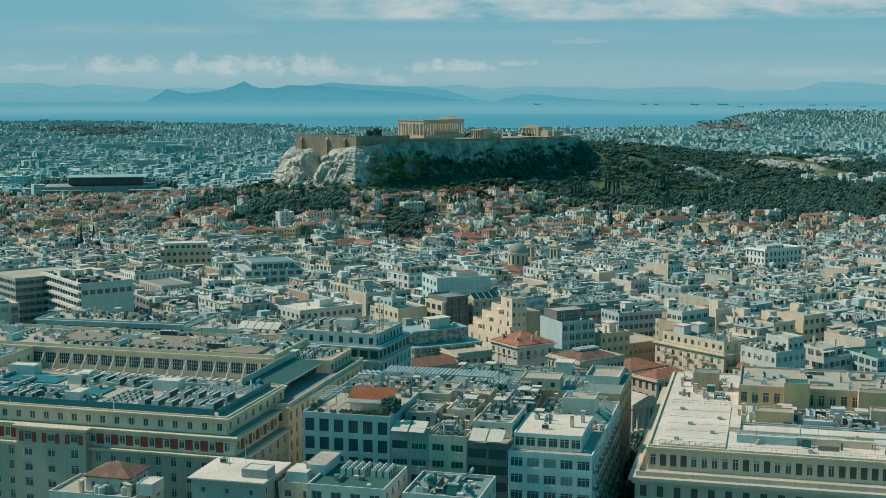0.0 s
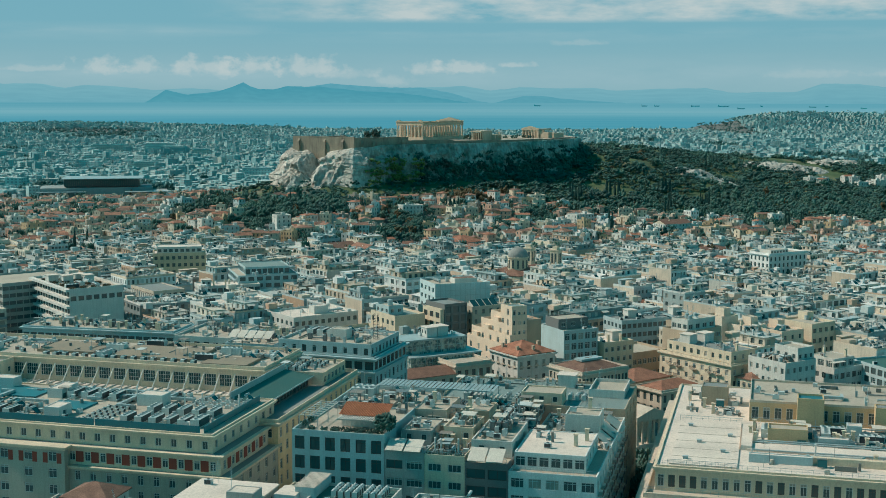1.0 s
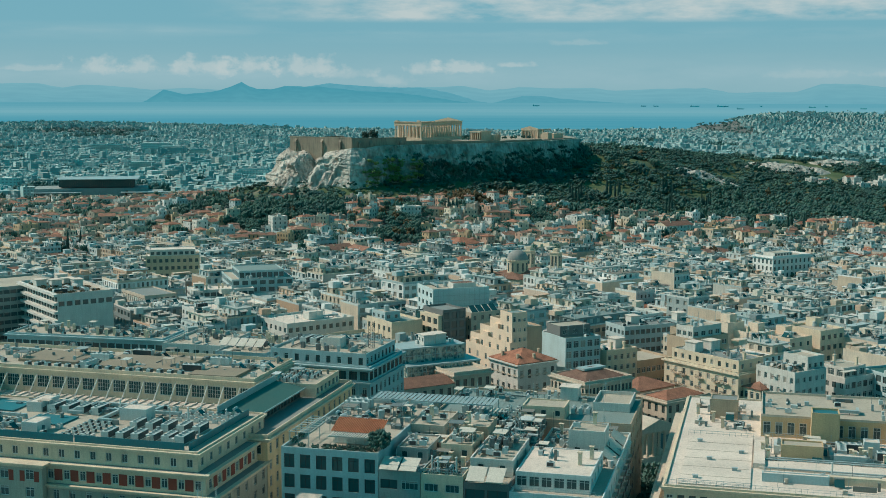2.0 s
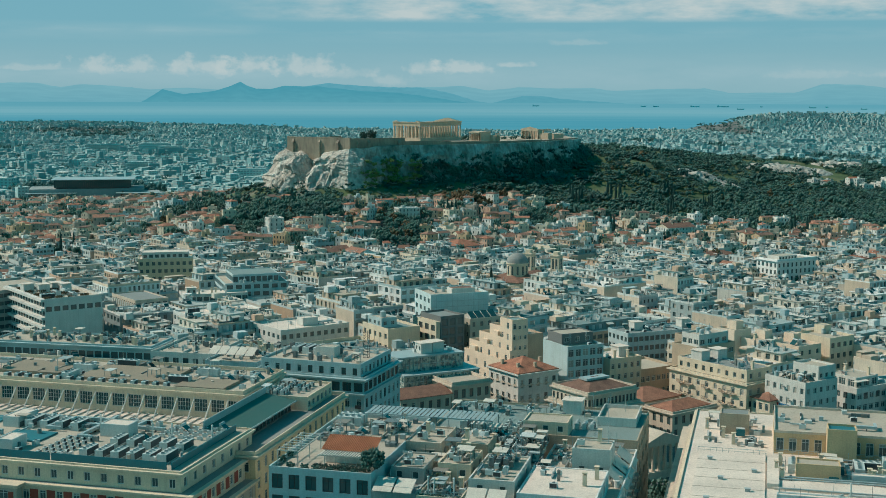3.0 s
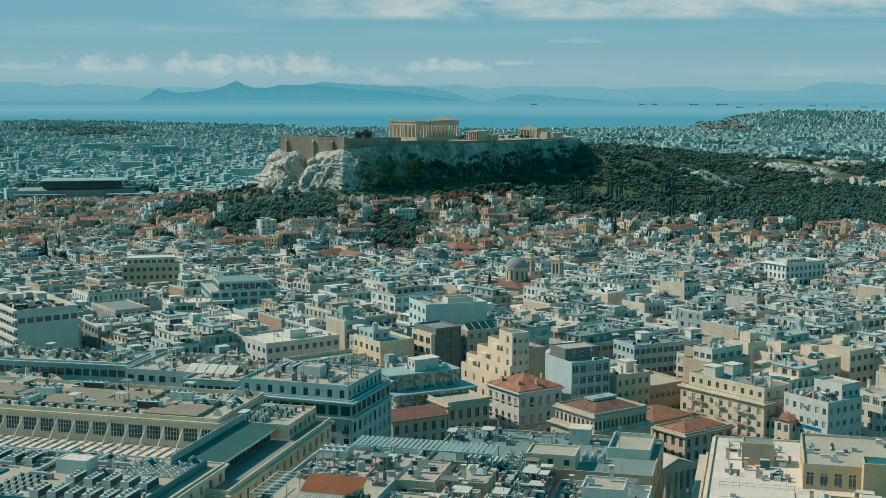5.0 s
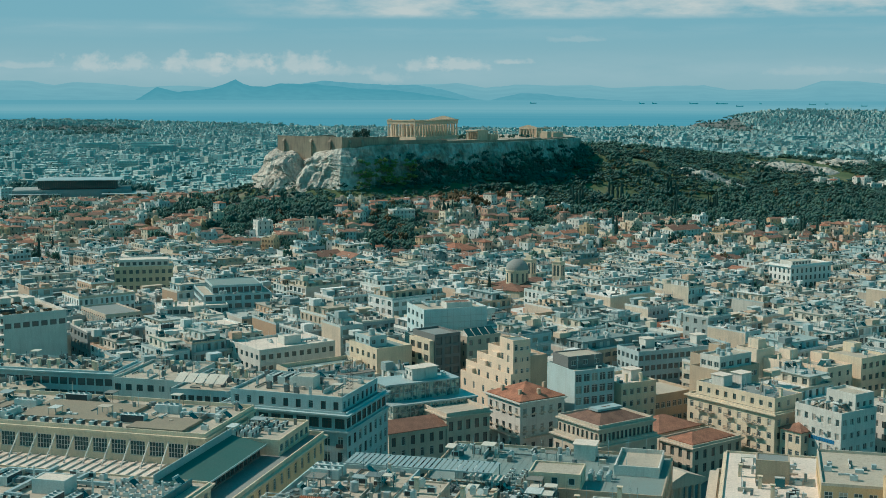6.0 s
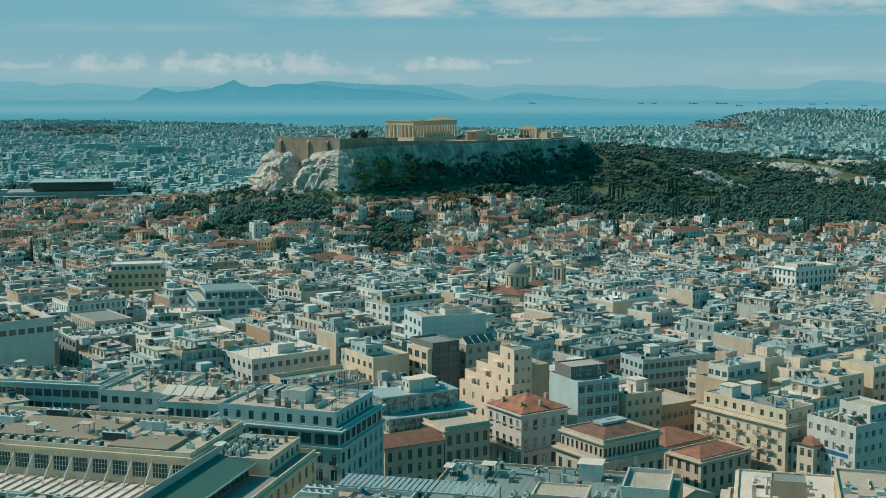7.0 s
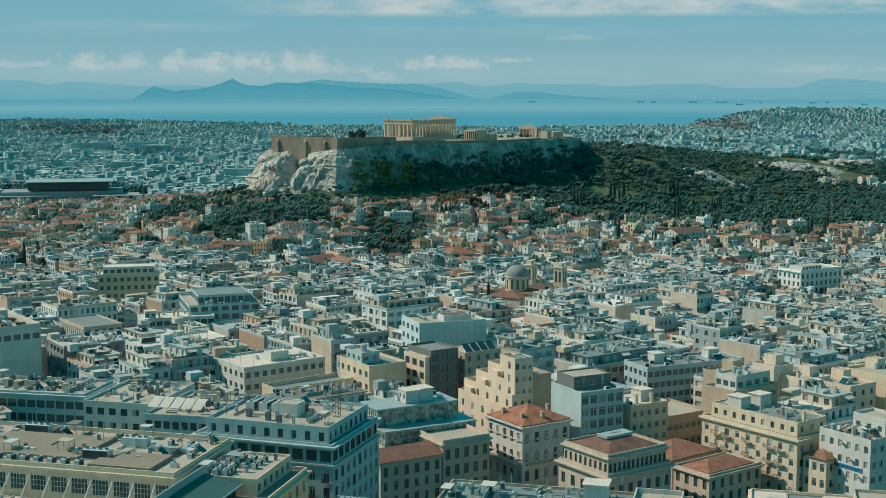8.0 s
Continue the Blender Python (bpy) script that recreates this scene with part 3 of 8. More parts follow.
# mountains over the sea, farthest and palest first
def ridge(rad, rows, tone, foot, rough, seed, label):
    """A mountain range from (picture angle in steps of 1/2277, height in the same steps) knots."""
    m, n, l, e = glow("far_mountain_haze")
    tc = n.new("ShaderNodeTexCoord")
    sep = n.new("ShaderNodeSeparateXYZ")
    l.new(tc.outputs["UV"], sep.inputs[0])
    # distance haze is painted into the glow: tone fades to foot downwards
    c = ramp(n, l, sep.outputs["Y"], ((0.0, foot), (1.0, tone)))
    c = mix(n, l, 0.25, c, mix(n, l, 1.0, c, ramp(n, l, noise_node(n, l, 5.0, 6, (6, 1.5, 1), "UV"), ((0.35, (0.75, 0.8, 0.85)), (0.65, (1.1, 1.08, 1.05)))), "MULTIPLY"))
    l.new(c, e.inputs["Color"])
    sh, uv = Shape(), []
    steps = 220
    a0, a1 = rows[0][0], rows[-1][0]
    for j in range(3):
        for i in range(steps + 1):
            p = a0 + (a1 - a0) * i / steps
            h = float(np.interp(p, [q[0] for q in rows], [q[1] for q in rows])) + rough * (noise.noise(Vector((p / 22, seed, 0))) + 0.5 * noise.noise(Vector((p / 8, seed, 1))))
            top = EYE + h / 2277 * rad
            z = (SEA1 - 8) + (top - SEA1 + 8) * j / 2
            a = math.atan(p / 2277)
            r = rad + j * 4
            sh.v.append((r * math.sin(a), r * math.cos(a), z))
            uv.append((i / steps, j / 2))
    for j in range(2):
        for i in range(steps):
            k = j * (steps + 1) + i
            sh.f.append((k, k + 1, k + steps + 2, k + steps + 1))
            sh.m.append(0)
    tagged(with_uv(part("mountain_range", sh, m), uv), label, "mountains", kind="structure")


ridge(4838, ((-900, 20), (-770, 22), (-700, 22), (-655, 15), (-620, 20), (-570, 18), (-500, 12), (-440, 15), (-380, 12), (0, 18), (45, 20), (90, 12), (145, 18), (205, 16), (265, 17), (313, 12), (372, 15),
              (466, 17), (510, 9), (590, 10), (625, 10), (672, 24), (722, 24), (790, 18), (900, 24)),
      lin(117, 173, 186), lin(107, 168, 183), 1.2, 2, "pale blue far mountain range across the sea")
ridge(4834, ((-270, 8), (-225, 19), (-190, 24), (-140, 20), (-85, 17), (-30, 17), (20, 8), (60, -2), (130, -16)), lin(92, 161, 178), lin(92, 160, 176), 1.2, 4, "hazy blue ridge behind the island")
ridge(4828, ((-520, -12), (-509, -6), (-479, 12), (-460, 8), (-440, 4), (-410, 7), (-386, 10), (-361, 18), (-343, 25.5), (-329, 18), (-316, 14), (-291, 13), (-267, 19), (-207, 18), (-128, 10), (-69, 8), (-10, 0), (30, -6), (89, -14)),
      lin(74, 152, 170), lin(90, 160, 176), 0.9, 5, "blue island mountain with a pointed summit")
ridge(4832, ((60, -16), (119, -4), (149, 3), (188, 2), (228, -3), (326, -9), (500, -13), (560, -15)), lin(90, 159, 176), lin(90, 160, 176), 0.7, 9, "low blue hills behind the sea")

# ---- the citadel ----
TOP = 56.0


def rock_mesh():
    """The rock: rings from the plateau's edge out and down, pushed about by noise."""
    sh, bare = Shape(), []
    pts = []
    for a, c in zip(RIM, RIM[1:] + RIM[:1]):
        k = max(2, int((c - a).length / 1.8))
        pts += [a + (c - a) * i / k for i in range(k)]
    N = len(pts)
    mid = sum(pts, Vector((0, 0))) / N
    levels = 28
    for j in range(levels + 1):
        t = j / levels
        for i, p in enumerate(pts):
            tan = (pts[(i + 1) % N] - pts[i - 1]).normalized()
            out = Vector((tan.y, -tan.x))
            if out.dot(p - mid) < 0:
                out = -out
            east = max(0.0, 1 - (p - Vector((-112, 1135))).length / 62.0)   # the bare eastern spur
            gully = math.exp(-((p - Vector((-101, 1138.5))).length / 6.5) ** 2)   # between the two bare slabs
            reach = 5 + 26 * t ** 1.3 * (0.35 + 0.85 * east) + east * 8 * t - 10 * gully * min(1.0, 5 * t) * (1 - 0.6 * t)
            q = p + out * reach
            strata = 1 - abs(noise.noise(Vector(((q.x * 0.8 + t * 30) / 7, (q.x * 0.5 - t * 34) / 19, 3)))) * 2.4   # leaning slabs
            bumpy = (noise.fractal(Vector((q.x / 16, q.y / 16, t * 2.4)), 0.9, 2.1, 5) * (4.0 + 4 * east) + 4.5 * east * strata) * min(1, 3 * t + 0.15)
            q = q + out * (bumpy + (0.9 + 1.6 * east) * noise.fractal(Vector((q.x / 4.5, q.y / 4.5, t * 5)), 0.8, 2.1, 4) * min(1, 4 * t))
            top = TOP - 1 - east * (9 + 9 * noise.noise(Vector((p.x / 13, p.y / 13, 7)))) - 13 * gully
            low = land(q.x, q.y) - 5
            z = top + (low - top) * (t ** (1.0 + 0.5 * east)) + 2.5 * noise.fractal(Vector((q.x / 9, q.y / 9, 5 + t * 3)), 0.9, 2.1, 4) * min(1, 4 * t)
            sh.v.append((q.x, q.y, z))
            bare.append(min(1.0, 2.2 * east))
    for j in range(levels):
        for i in range(N):
            k = (i + 1) % N
            sh.f.append((j * N + i, (j + 1) * N + i, (j + 1) * N + k, j * N + k))
            sh.m.append(0)
    sh.f.append(tuple(range(N)))
    sh.m.append(0)
    return sh, bare, N


rock_shape, bare, ROCK_N = rock_mesh()
rock = part("rock_cliff", rock_shape, ROCK)
rock.data.attributes.new("bare", "FLOAT", "POINT").data.foreach_set("value", bare)
tagged(rock, "steep pale limestone rock under the citadel", "rock", kind="structure")

# fortress wall along the edge, in straight stretches with buttresses
fort = new("fortress_wall")
tagged(fort, "old tan stone fortress wall on the rock's edge", "wall")
HEIGHTS = [(38, 61), (51, 60.5), (50, 57.5), (50, 56.5), (49, 56.0), (48, 55.0), (47, 54), (47, 54), (48, 55), (47, 56), (40, 59)]
for i, (a, c) in enumerate(zip(RIM, RIM[1:] + RIM[:1])):
    lo, hi = HEIGHTS[i]
    d = (c - a)
    sh = Shape()
    sh.box(-1, d.length + 1, -1.5, 1.5, lo, hi)
    sh.box(-1.1, d.length + 1.1, -1.6, -0.7, hi, hi + 0.9)
    s = 5.0
    while s < d.length - 4 and i in (0, 1, 2, 10):
        sh.box(s, s + 2.2, -3.2, -1.4, lo - 1, hi - 3.5)
        sh.poly([(s, -3.2, hi - 3.5), (s + 2.2, -3.2, hi - 3.5), (s + 2.2, -1.5, hi - 1.2), (s, -1.5, hi - 1.2)])
        s += 11 + 9 * ((i * 7 + int(s)) % 3)
    part("wall", sh, WALLSTONE, fort, m=pose(a.x, a.y, 0, 0, 0, math.degrees(math.atan2(d.y, d.x))))

# plateau ground
sh = Shape()
sh.poly([(p.x, p.y, TOP + 0.1) for p in RIM])
m, n, l, b = base_mat("trodden_rock", 0.95)
l.new(ramp(n, l, noise_node(n, l, 0.08, 8), ((0.35, (0.20, 0.17, 0.13)), (0.6, (0.45, 0.41, 0.34)))), b.inputs["Base Color"])
tagged(part("plateau_ground", sh, m), "pale trodden rock on top of the citadel", "ground", kind="structure")


def column_mesh(h, r, drums=False):
    sh = Shape()
    sh.tube((0, 0, 0), (0, 0, h * 0.33), r, r * 0.95, 12, caps=False)
    sh.tube((0, 0, h * 0.33), (0, 0, h - 0.75), r * 0.95, r * 0.78, 12, caps=False)
    sh.tube((0, 0, h - 0.75), (0, 0, h - 0.35), r * 0.78, r * 1.08, 12)
    sh.box(-r * 1.1, r * 1.1, -r * 1.1, r * 1.1, h - 0.35, h)
    return sh.data("column", [MARBLE])


# the great temple: 30.9 by 69.5 m on three steps
temple = new("temple")
temple.matrix_basis = pose(-9.7, 1250.0, TOP + 1.2, 0, 0, 56) @ Matrix.Diagonal((1, 1, 1.06, 1))   # local x runs west along the flank
tagged(temple, "ruined marble temple with rows of fluted columns", "temple")
L2, W2, H = 34.75, 15.45, 10.4
sh = Shape()
for i in range(3):
    k = (2 - i) * 0.75
    sh.box(-L2 - k, L2 + k, -W2 - k, W2 + k, -2.2 + i * 0.55 - (3.0 if i == 0 else 0), -2.2 + (i + 1) * 0.55 + 1.1 - 0.0)
part("steps", sh, MARBLE, temple).location = (0, 0, 1.1)
col = column_mesh(H, 0.95)
bz = 1.65
for i in range(17):
    x = -L2 + 1.1 + (2 * L2 - 2.2) * i / 16
    for y in (-W2 + 1.1, W2 - 1.1):
        part("column", col, None, temple, m=pose(x, y, bz))
for j in range(1, 7):
    y = -W2 + 1.1 + (2 * W2 - 2.2) * j / 7
    for x in (-L2 + 1.1, L2 - 1.1):
        part("column", col, None, temple, m=pose(x, y, bz))
for j in range(6):
    y = -10 + 20 * j / 5
    part("inner_column", col, None, temple, m=Matrix.Translation((-L2 + 6, y, bz)) @ Matrix.Diagonal((0.85, 0.85, 0.75 + 0.05 * (j % 3), 1)))
sh = Shape()
z = bz + H
for y in (-W2 + 0.1, W2 - 2.0):
    sh.box(-L2 + 0.1, L2 - 0.1, y, y + 1.9, z, z + 1.35)
for x in (-L2 + 0.1, L2 - 2.0):
    sh.box(x, x + 1.9, -W2 + 2.0, W2 - 2.0, z, z + 1.35)
part("architrave", sh, MARBLE, temple)
sh = Shape()
for y in (-W2 + 0.15, W2 - 1.95):
    for i in range(33):
        x = -L2 + 0.6 + (2 * L2 - 1.2) * i / 32
        sh.box(x - 0.45, x + 0.45, y - 0.08, y + 1.88, z + 1.354, z + 2.7)
    sh.box(-L2 + 0.3, L2 - 0.3, y + 0.1, y + 1.7, z + 1.354, z + 2.6)
for x in (-L2 + 0.15, L2 - 1.95):
    for i in range(15):
        y = -W2 + 0.6 + (2 * W2 - 1.2) * i / 14
        sh.box(x - 0.08, x + 1.88, y - 0.45, y + 0.45, z + 1.358, z + 2.704)
    sh.box(x + 0.1, x + 1.7, -W2 + 2.1, W2 - 2.1, z + 1.358, z + 2.6)
part("frieze", sh, MARBLE, temple)
sh = Shape()
rr = random.Random(4)
for i in range(46):
    x = -L2 + 2 * L2 * i / 46
    low = 5 < i < 20 and rr.random() < 0.6
    sh.box(x, x + 1.515, -W2 - 0.5, -W2 + 1.5, z + 2.71, z + 2.8 if low else z + 3.2 + rr.random() * 0.5)
part("cornice", sh, MARBLE, temple)
sh, west = Shape(), Shape()
for i in range(20):
    y = -W2 + 2 * W2 * i / 20
    sh.box(-L2 - 0.5, -L2 + 1.6, y, y + 1.545, z + 2.712, z + 3.3 + (0.9 if i in (1, 2, 17, 18) else 0.0) + rr.random() * 0.25)
    west.box(L2 - 2.0, L2 - 0.3, y, y + 1.545, z + 2.712, z + 3.1 + 3.2 * (1 - abs(i - 9.5) / 10))
part("cornice", sh, MARBLE, temple), part("gable", west, MARBLE, temple)
sh = Shape()
for y in (-9.5, 8.5):
    sh.box(-18, 26, y, y + 1.0, bz, bz + 8.5)
sh.box(24, 25.2, -8.5, 8.5, bz, bz + 9.5)
sh.box(-4, -3, -8.5, 8.5, bz, bz + 6)
part("inner_wall", sh, MARBLE, temple)

# the smaller temple with its porch
small = new("small_temple")
small.matrix_basis = pose(38, 1212, TOP + 0.1, 0, 0, 56)
tagged(small, "small ruined marble temple with slender columns", "temple")
sh = Shape()
sh.box(-10, 12, -6, 6, 0, 1.0)
part("steps", sh, MARBLE, small)
sh = Shape()
sh.box(-7, 10, -5.5, -4.7, 1.0, 8.2), sh.box(-7, 10, 4.7, 5.5, 1.0, 7.2), sh.box(9.2, 10, -4.7, 4.7, 1.0, 8.0)
sh.box(-10, 10, -5.7, 5.7, 8.21, 9.1), sh.box(9.0, 20, -9, -2.2, 0, 5.5)
part("wall", sh, MARBLE, small)
c2 = column_mesh(7.2, 0.4)
for j in range(6):
    part("column", c2, None, small, m=pose(-9.4, -5 + 2 * j, 1.0))
for j in range(4):
    part("column", c2, None, small, m=pose(12 + 2.5 * j, -9.6, 0.4))

# the gate building at the western end
gate = new("gate_temple")
gate.matrix_basis = pose(96, 1300, TOP - 3, 0, 0, 56)
tagged(gate, "ruined marble gatehouse with columns and gable", "temple")
sh = Shape()
sh.box(-13, 13, -10, 10, 0, 1.5), sh.box(-13, -5, -9.5, -8.5, 1.5, 11), sh.box(-13, 13, 8.5, 9.5, 1.5, 11), sh.box(-1, 1, -8.4, 8.4, 1.5, 11)
sh.box(-13.4, -10, -9.8, 9.8, 11.01, 12.6), sh.box(-9.9, 12, -9.8, -8.2, 11.01, 12.4), sh.box(14, 34, -12, 2, 0, 7.5), sh.box(-12, -4, -20, -10.2, 0, 9)
part("wall", sh, MARBLE, gate)
sh = Shape()
sh.poly([(-13.4, -9.8, 12.61), (-13.4, 9.8, 12.61), (-13.4, 0, 15)]), sh.poly([(-12, -9.8, 12.61), (-12, 0, 15), (-12, 9.8, 12.61)])
sh.poly([(-13.4, -9.8, 12.61), (-13.4, 0, 15), (-12, 0, 15), (-12, -9.8, 12.61)]), sh.poly([(-13.4, 0, 15), (-13.4, 9.8, 12.61), (-12, 9.8, 12.61), (-12, 0, 15)])
part("gable", sh, MARBLE, gate)
c3 = column_mesh(9.5, 0.75)
for j in range(6):
    part("column", c3, None, gate, m=pose(-12.2, -8.5 + 3.4 * j, 1.5))

# ---- the buildings near by ----
def block(name, label, corner, ang, w, d, z0, z1, wall, roof, A=None, B=None, C=None, D=None, kinds=("plain",), parent=None, par=0.9, corn=0.0, seed=1, thing_cat="building", trim=None, own=True, far=False):
    """A building body from a corner, its sides A (along x), B (along y at x = 0), C and D opposite; each side is
    (columns, floors, window width, window height, sill, bare height below)."""
    if own:
        claim(corner, ang, 0, w, 0, d)
    sh, slots = Shape(), []
    sides = ((A, (0, 0), (1, 0), w), (D, (w, 0), (0, 1), d), (C, (w, d), (-1, 0), w), (B, (0, d), (0, -1), d))
    for spec, o, dr, wd in sides:
        if spec is None:
            e = Vector((o[0], o[1], 0)) + Vector((dr[0], dr[1], 0)) * wd
            sh.poly([(o[0], o[1], z0), (e.x, e.y, z0), (e.x, e.y, z1), (o[0], o[1], z1)])
        else:
            cols, floors, ww, wh, sill, first = spec
            facade(sh, (o[0], o[1], 0), (dr[0], dr[1], 0), wd, z0, z1, cols, floors, ww, wh, sill, slots=None if far else slots, first=first, pane=2)
    sh.poly([(0, 0, z1), (w, 0, z1), (w, d, z1), (0, d, z1)], 1)
    if parent is None:
        body = part(name, sh, [wall, roof, GLASS])
        body.matrix_basis = frame_at(corner, ang)
        tagged(body, label, thing_cat)
    else:
        body = part(name, sh, [wall, roof, GLASS], parent, label, m=frame_at(corner, ang))
    if corn:
        sh = Shape()
        cornice(sh, 0, w, 0, d, z1 - 0.004, 0.7, corn)
        part("cornice", sh, trim or wall, body)
        sh = Shape()
        sh.box(0.3, w - 0.3, 0.3, d - 0.3, z1 + 0.69, z1 + 0.71)
        part("roof", sh, roof, body)
    if par:
        sh = Shape()
        parapet(sh, 0, w, 0, d, z1 + (0.72 if corn else 0.004), par)
        part("parapet", sh, trim or wall, body)
    put_windows(slots, body, kinds, seed)
    return body

# ---- trees ----
def crown_model(seed, clumps, flat, ico_, size=1.0):
    """Clumps of foliage in an uneven crown of unit radius, its foot at z = 0."""
    g = np.random.RandomState(seed)
    V, Fc, k = [], [], 0
    for i in range(clumps):
        a, rad = g.uniform(0, math.tau), math.sqrt(g.uniform(0, 1)) * 0.80
        c = np.array([math.cos(a) * rad, math.sin(a) * rad, 0.55 + g.uniform(-0.3, 0.55) * (1 - 0.5 * rad)])
        s = g.uniform(0.22, 0.42) * size
        v = ico_[0] * (1 + g.uniform(-0.28, 0.28, (len(ico_[0]), 1))) * s * np.array([1, 1, flat]) + c
        V.append(v), Fc.append(ico_[1] + k)
        k += len(v)
    return np.concatenate(V), np.concatenate(Fc)


def tuft():
    """A tuft of leaves as a crumpled eight-sided chip."""
    v = np.array([(1, 0, 0), (-1, 0, 0), (0, 1, 0), (0, -1, 0), (0, 0, 1), (0, 0, -1)], float)
    return v, np.array([(0, 2, 4), (2, 1, 4), (1, 3, 4), (3, 0, 4), (2, 0, 5), (1, 2, 5), (3, 1, 5), (0, 3, 5)])


TUFT = tuft()
CROWNS = [crown_model(i, 27, 0.7, TUFT, 0.75) for i in range(8)]
FAR_CROWNS = [crown_model(20 + i, 14, 0.8, TUFT, 0.92) for i in range(8)]
FARTHEST_CROWNS = [crown_model(50 + i, 6, 0.8, TUFT, 1.3) for i in range(8)]


def forest(name, spots, mat, label, category):
    """Many trees joined: spots of (x, y, z, radius, height, turn)."""
    V, Fc, k = [], [], 0
    for i, (x, y, z, rad, h, a) in enumerate(spots):
        v, f = (CROWNS if y < 1075 else FAR_CROWNS if y < 1800 else FARTHEST_CROWNS)[i % 8]
        c, s = math.cos(a), math.sin(a)
        w = v @ np.array([[c * rad, s * rad, 0], [-s * rad, c * rad, 0], [0, 0, h]]) + np.array([x, y, z])
        V.append(w), Fc.append(f + k)
        k += len(v)
    V, Fc = np.concatenate(V), np.concatenate(Fc)
    me = bpy.data.meshes.new(name)
    me.vertices.add(len(V)), me.loops.add(Fc.size), me.polygons.add(len(Fc))
    me.vertices.foreach_set("co", V.ravel())
    me.loops.foreach_set("vertex_index", Fc.ravel())
    me.polygons.foreach_set("loop_start", np.arange(0, Fc.size, 3))
    me.update(calc_edges=True)
    me.polygons.foreach_set("use_smooth", [True] * len(Fc))
    me.materials.append(mat)
    return tagged(new(name, me), label, category, kind="stuff")



def shrub(name, x, y, z, rad, h, label, seed=0, mat=None, parent=None):
    """A single leafy plant with an uneven crown."""
    v, f = crown_model(40 + seed % 5, 110 if rad > 1.5 else 46, 0.8, TUFT, 0.42 if rad > 1.5 else 0.6)
    me = bpy.data.meshes.new(name)
    me.from_pydata([(a * rad, b_ * rad, c * h * 0.8) for a, b_, c in v.tolist()], [], f.tolist())
    me.polygons.foreach_set("use_smooth", [True] * len(f))
    me.materials.append(mat or LEAF)
    return tagged(part(name, me, None, parent, m=pose(x, y, z, 0, 0, seed * 77)), label, "plant")


def street_tree(x, y, z, h, seed):
    t = new("tree")
    t.matrix_basis = pose(x, y, z, 0, 0, seed * 50)
    sh = Shape()
    sh.tube((0, 0, -0.3), (0.1, 0, h * 0.45), 0.22, 0.13, 7), sh.tube((0.1, 0, h * 0.42), (h * 0.16, 0.3, h * 0.7), 0.1, 0.04, 5), sh.tube((0.1, 0, h * 0.4), (-h * 0.14, -0.3, h * 0.68), 0.1, 0.04, 5)
    part("trunk", sh, BARK, t)
    v, f = crown_model(60 + seed, 170, 0.85, TUFT, 0.36)
    me = bpy.data.meshes.new("crown")
    k = h * 0.42
    me.from_pydata([(a * k, b_ * k, h * 0.3 + c * h * 0.6) for a, b_, c in v.tolist()], [], f.tolist())
    me.materials.append(LEAF)
    part("crown", me, None, t)
    return tagged(t, "leafy green street tree with a rounded crown", "tree", "street trees")



# ---- rooftop things, built once and copied ----
HIDE = pose(0, -400, 0)
PROTO = {}


def proto(name, label, category, group):
    ob = new(name)
    tagged(ob, label, category, group)
    PROTO[name] = [ob, False]
    return ob


def place(name, m):
    """Sets a rooftop thing at a pose: the first call moves the model itself, later ones copy it."""
    ob, used = PROTO[name]
    if not used:
        PROTO[name][1] = True
        ob.matrix_basis = m
        return ob
    return copy_thing(ob, m)


p = proto("air_conditioner", "pale metal outdoor air conditioning unit on a roof", "air conditioner", "rooftop air conditioners")
def louvre(x0, x1, y, z0, z1, k):
    """A folded sheet of slats in one piece, facing -y."""
    sh = Shape()
    for i in range(k + 1):
        z = z0 + (z1 - z0) * i / k
        sh.v += [(x0, y - 0.01, z), (x1, y - 0.01, z), (x0, y - 0.05, z + 0.6 * (z1 - z0) / k), (x1, y - 0.05, z + 0.6 * (z1 - z0) / k)]
    for i in range(2 * k + 1):
        sh.f.append((2 * i, 2 * i + 1, 2 * i + 3, 2 * i + 2))
        sh.m.append(0)
    return sh


sh = Shape()
sh.box(-0.9, 0.9, -0.55, 0.55, 0, 1.25)
part("casing", sh, AC, p)
part("grille", louvre(-0.8, 0.8, -0.55, 0.2, 1.1, 7), DARKMETAL, p)
sh = Shape()
sh.tube((0, 0, 1.25), (0, 0, 1.42), 0.45, 0.42, 12, caps=False), sh.tube((0, 0, 1.3), (0, 0, 1.34), 0.41, 0.41, 12, 1)
part("fan", sh, [METAL, DARKMETAL], p)

p = proto("chiller", "long galvanised rooftop chiller with a row of fans", "chiller", "rooftop chillers")
sh = Shape()
sh.box(-3, 3, -1.1, 1.1, 0, 2.1)
part("casing", sh, AC, p)
part("grille", louvre(-2.85, 2.85, -1.1, 0.3, 1.9, 10), DARKMETAL, p)
sh = Shape()
sh.tube((0, 0, 2.1), (0, 0, 2.4), 0.46, 0.46, 12, caps=False), sh.tube((0, 0, 2.1), (0, 0, 2.2), 0.42, 0.42, 12, 1)
fan = sh.data("fan", [METAL, DARKMETAL])
for i in range(4):
    part("fan", fan, None, p, m=pose(-2.25 + 1.5 * i, 0, 0))

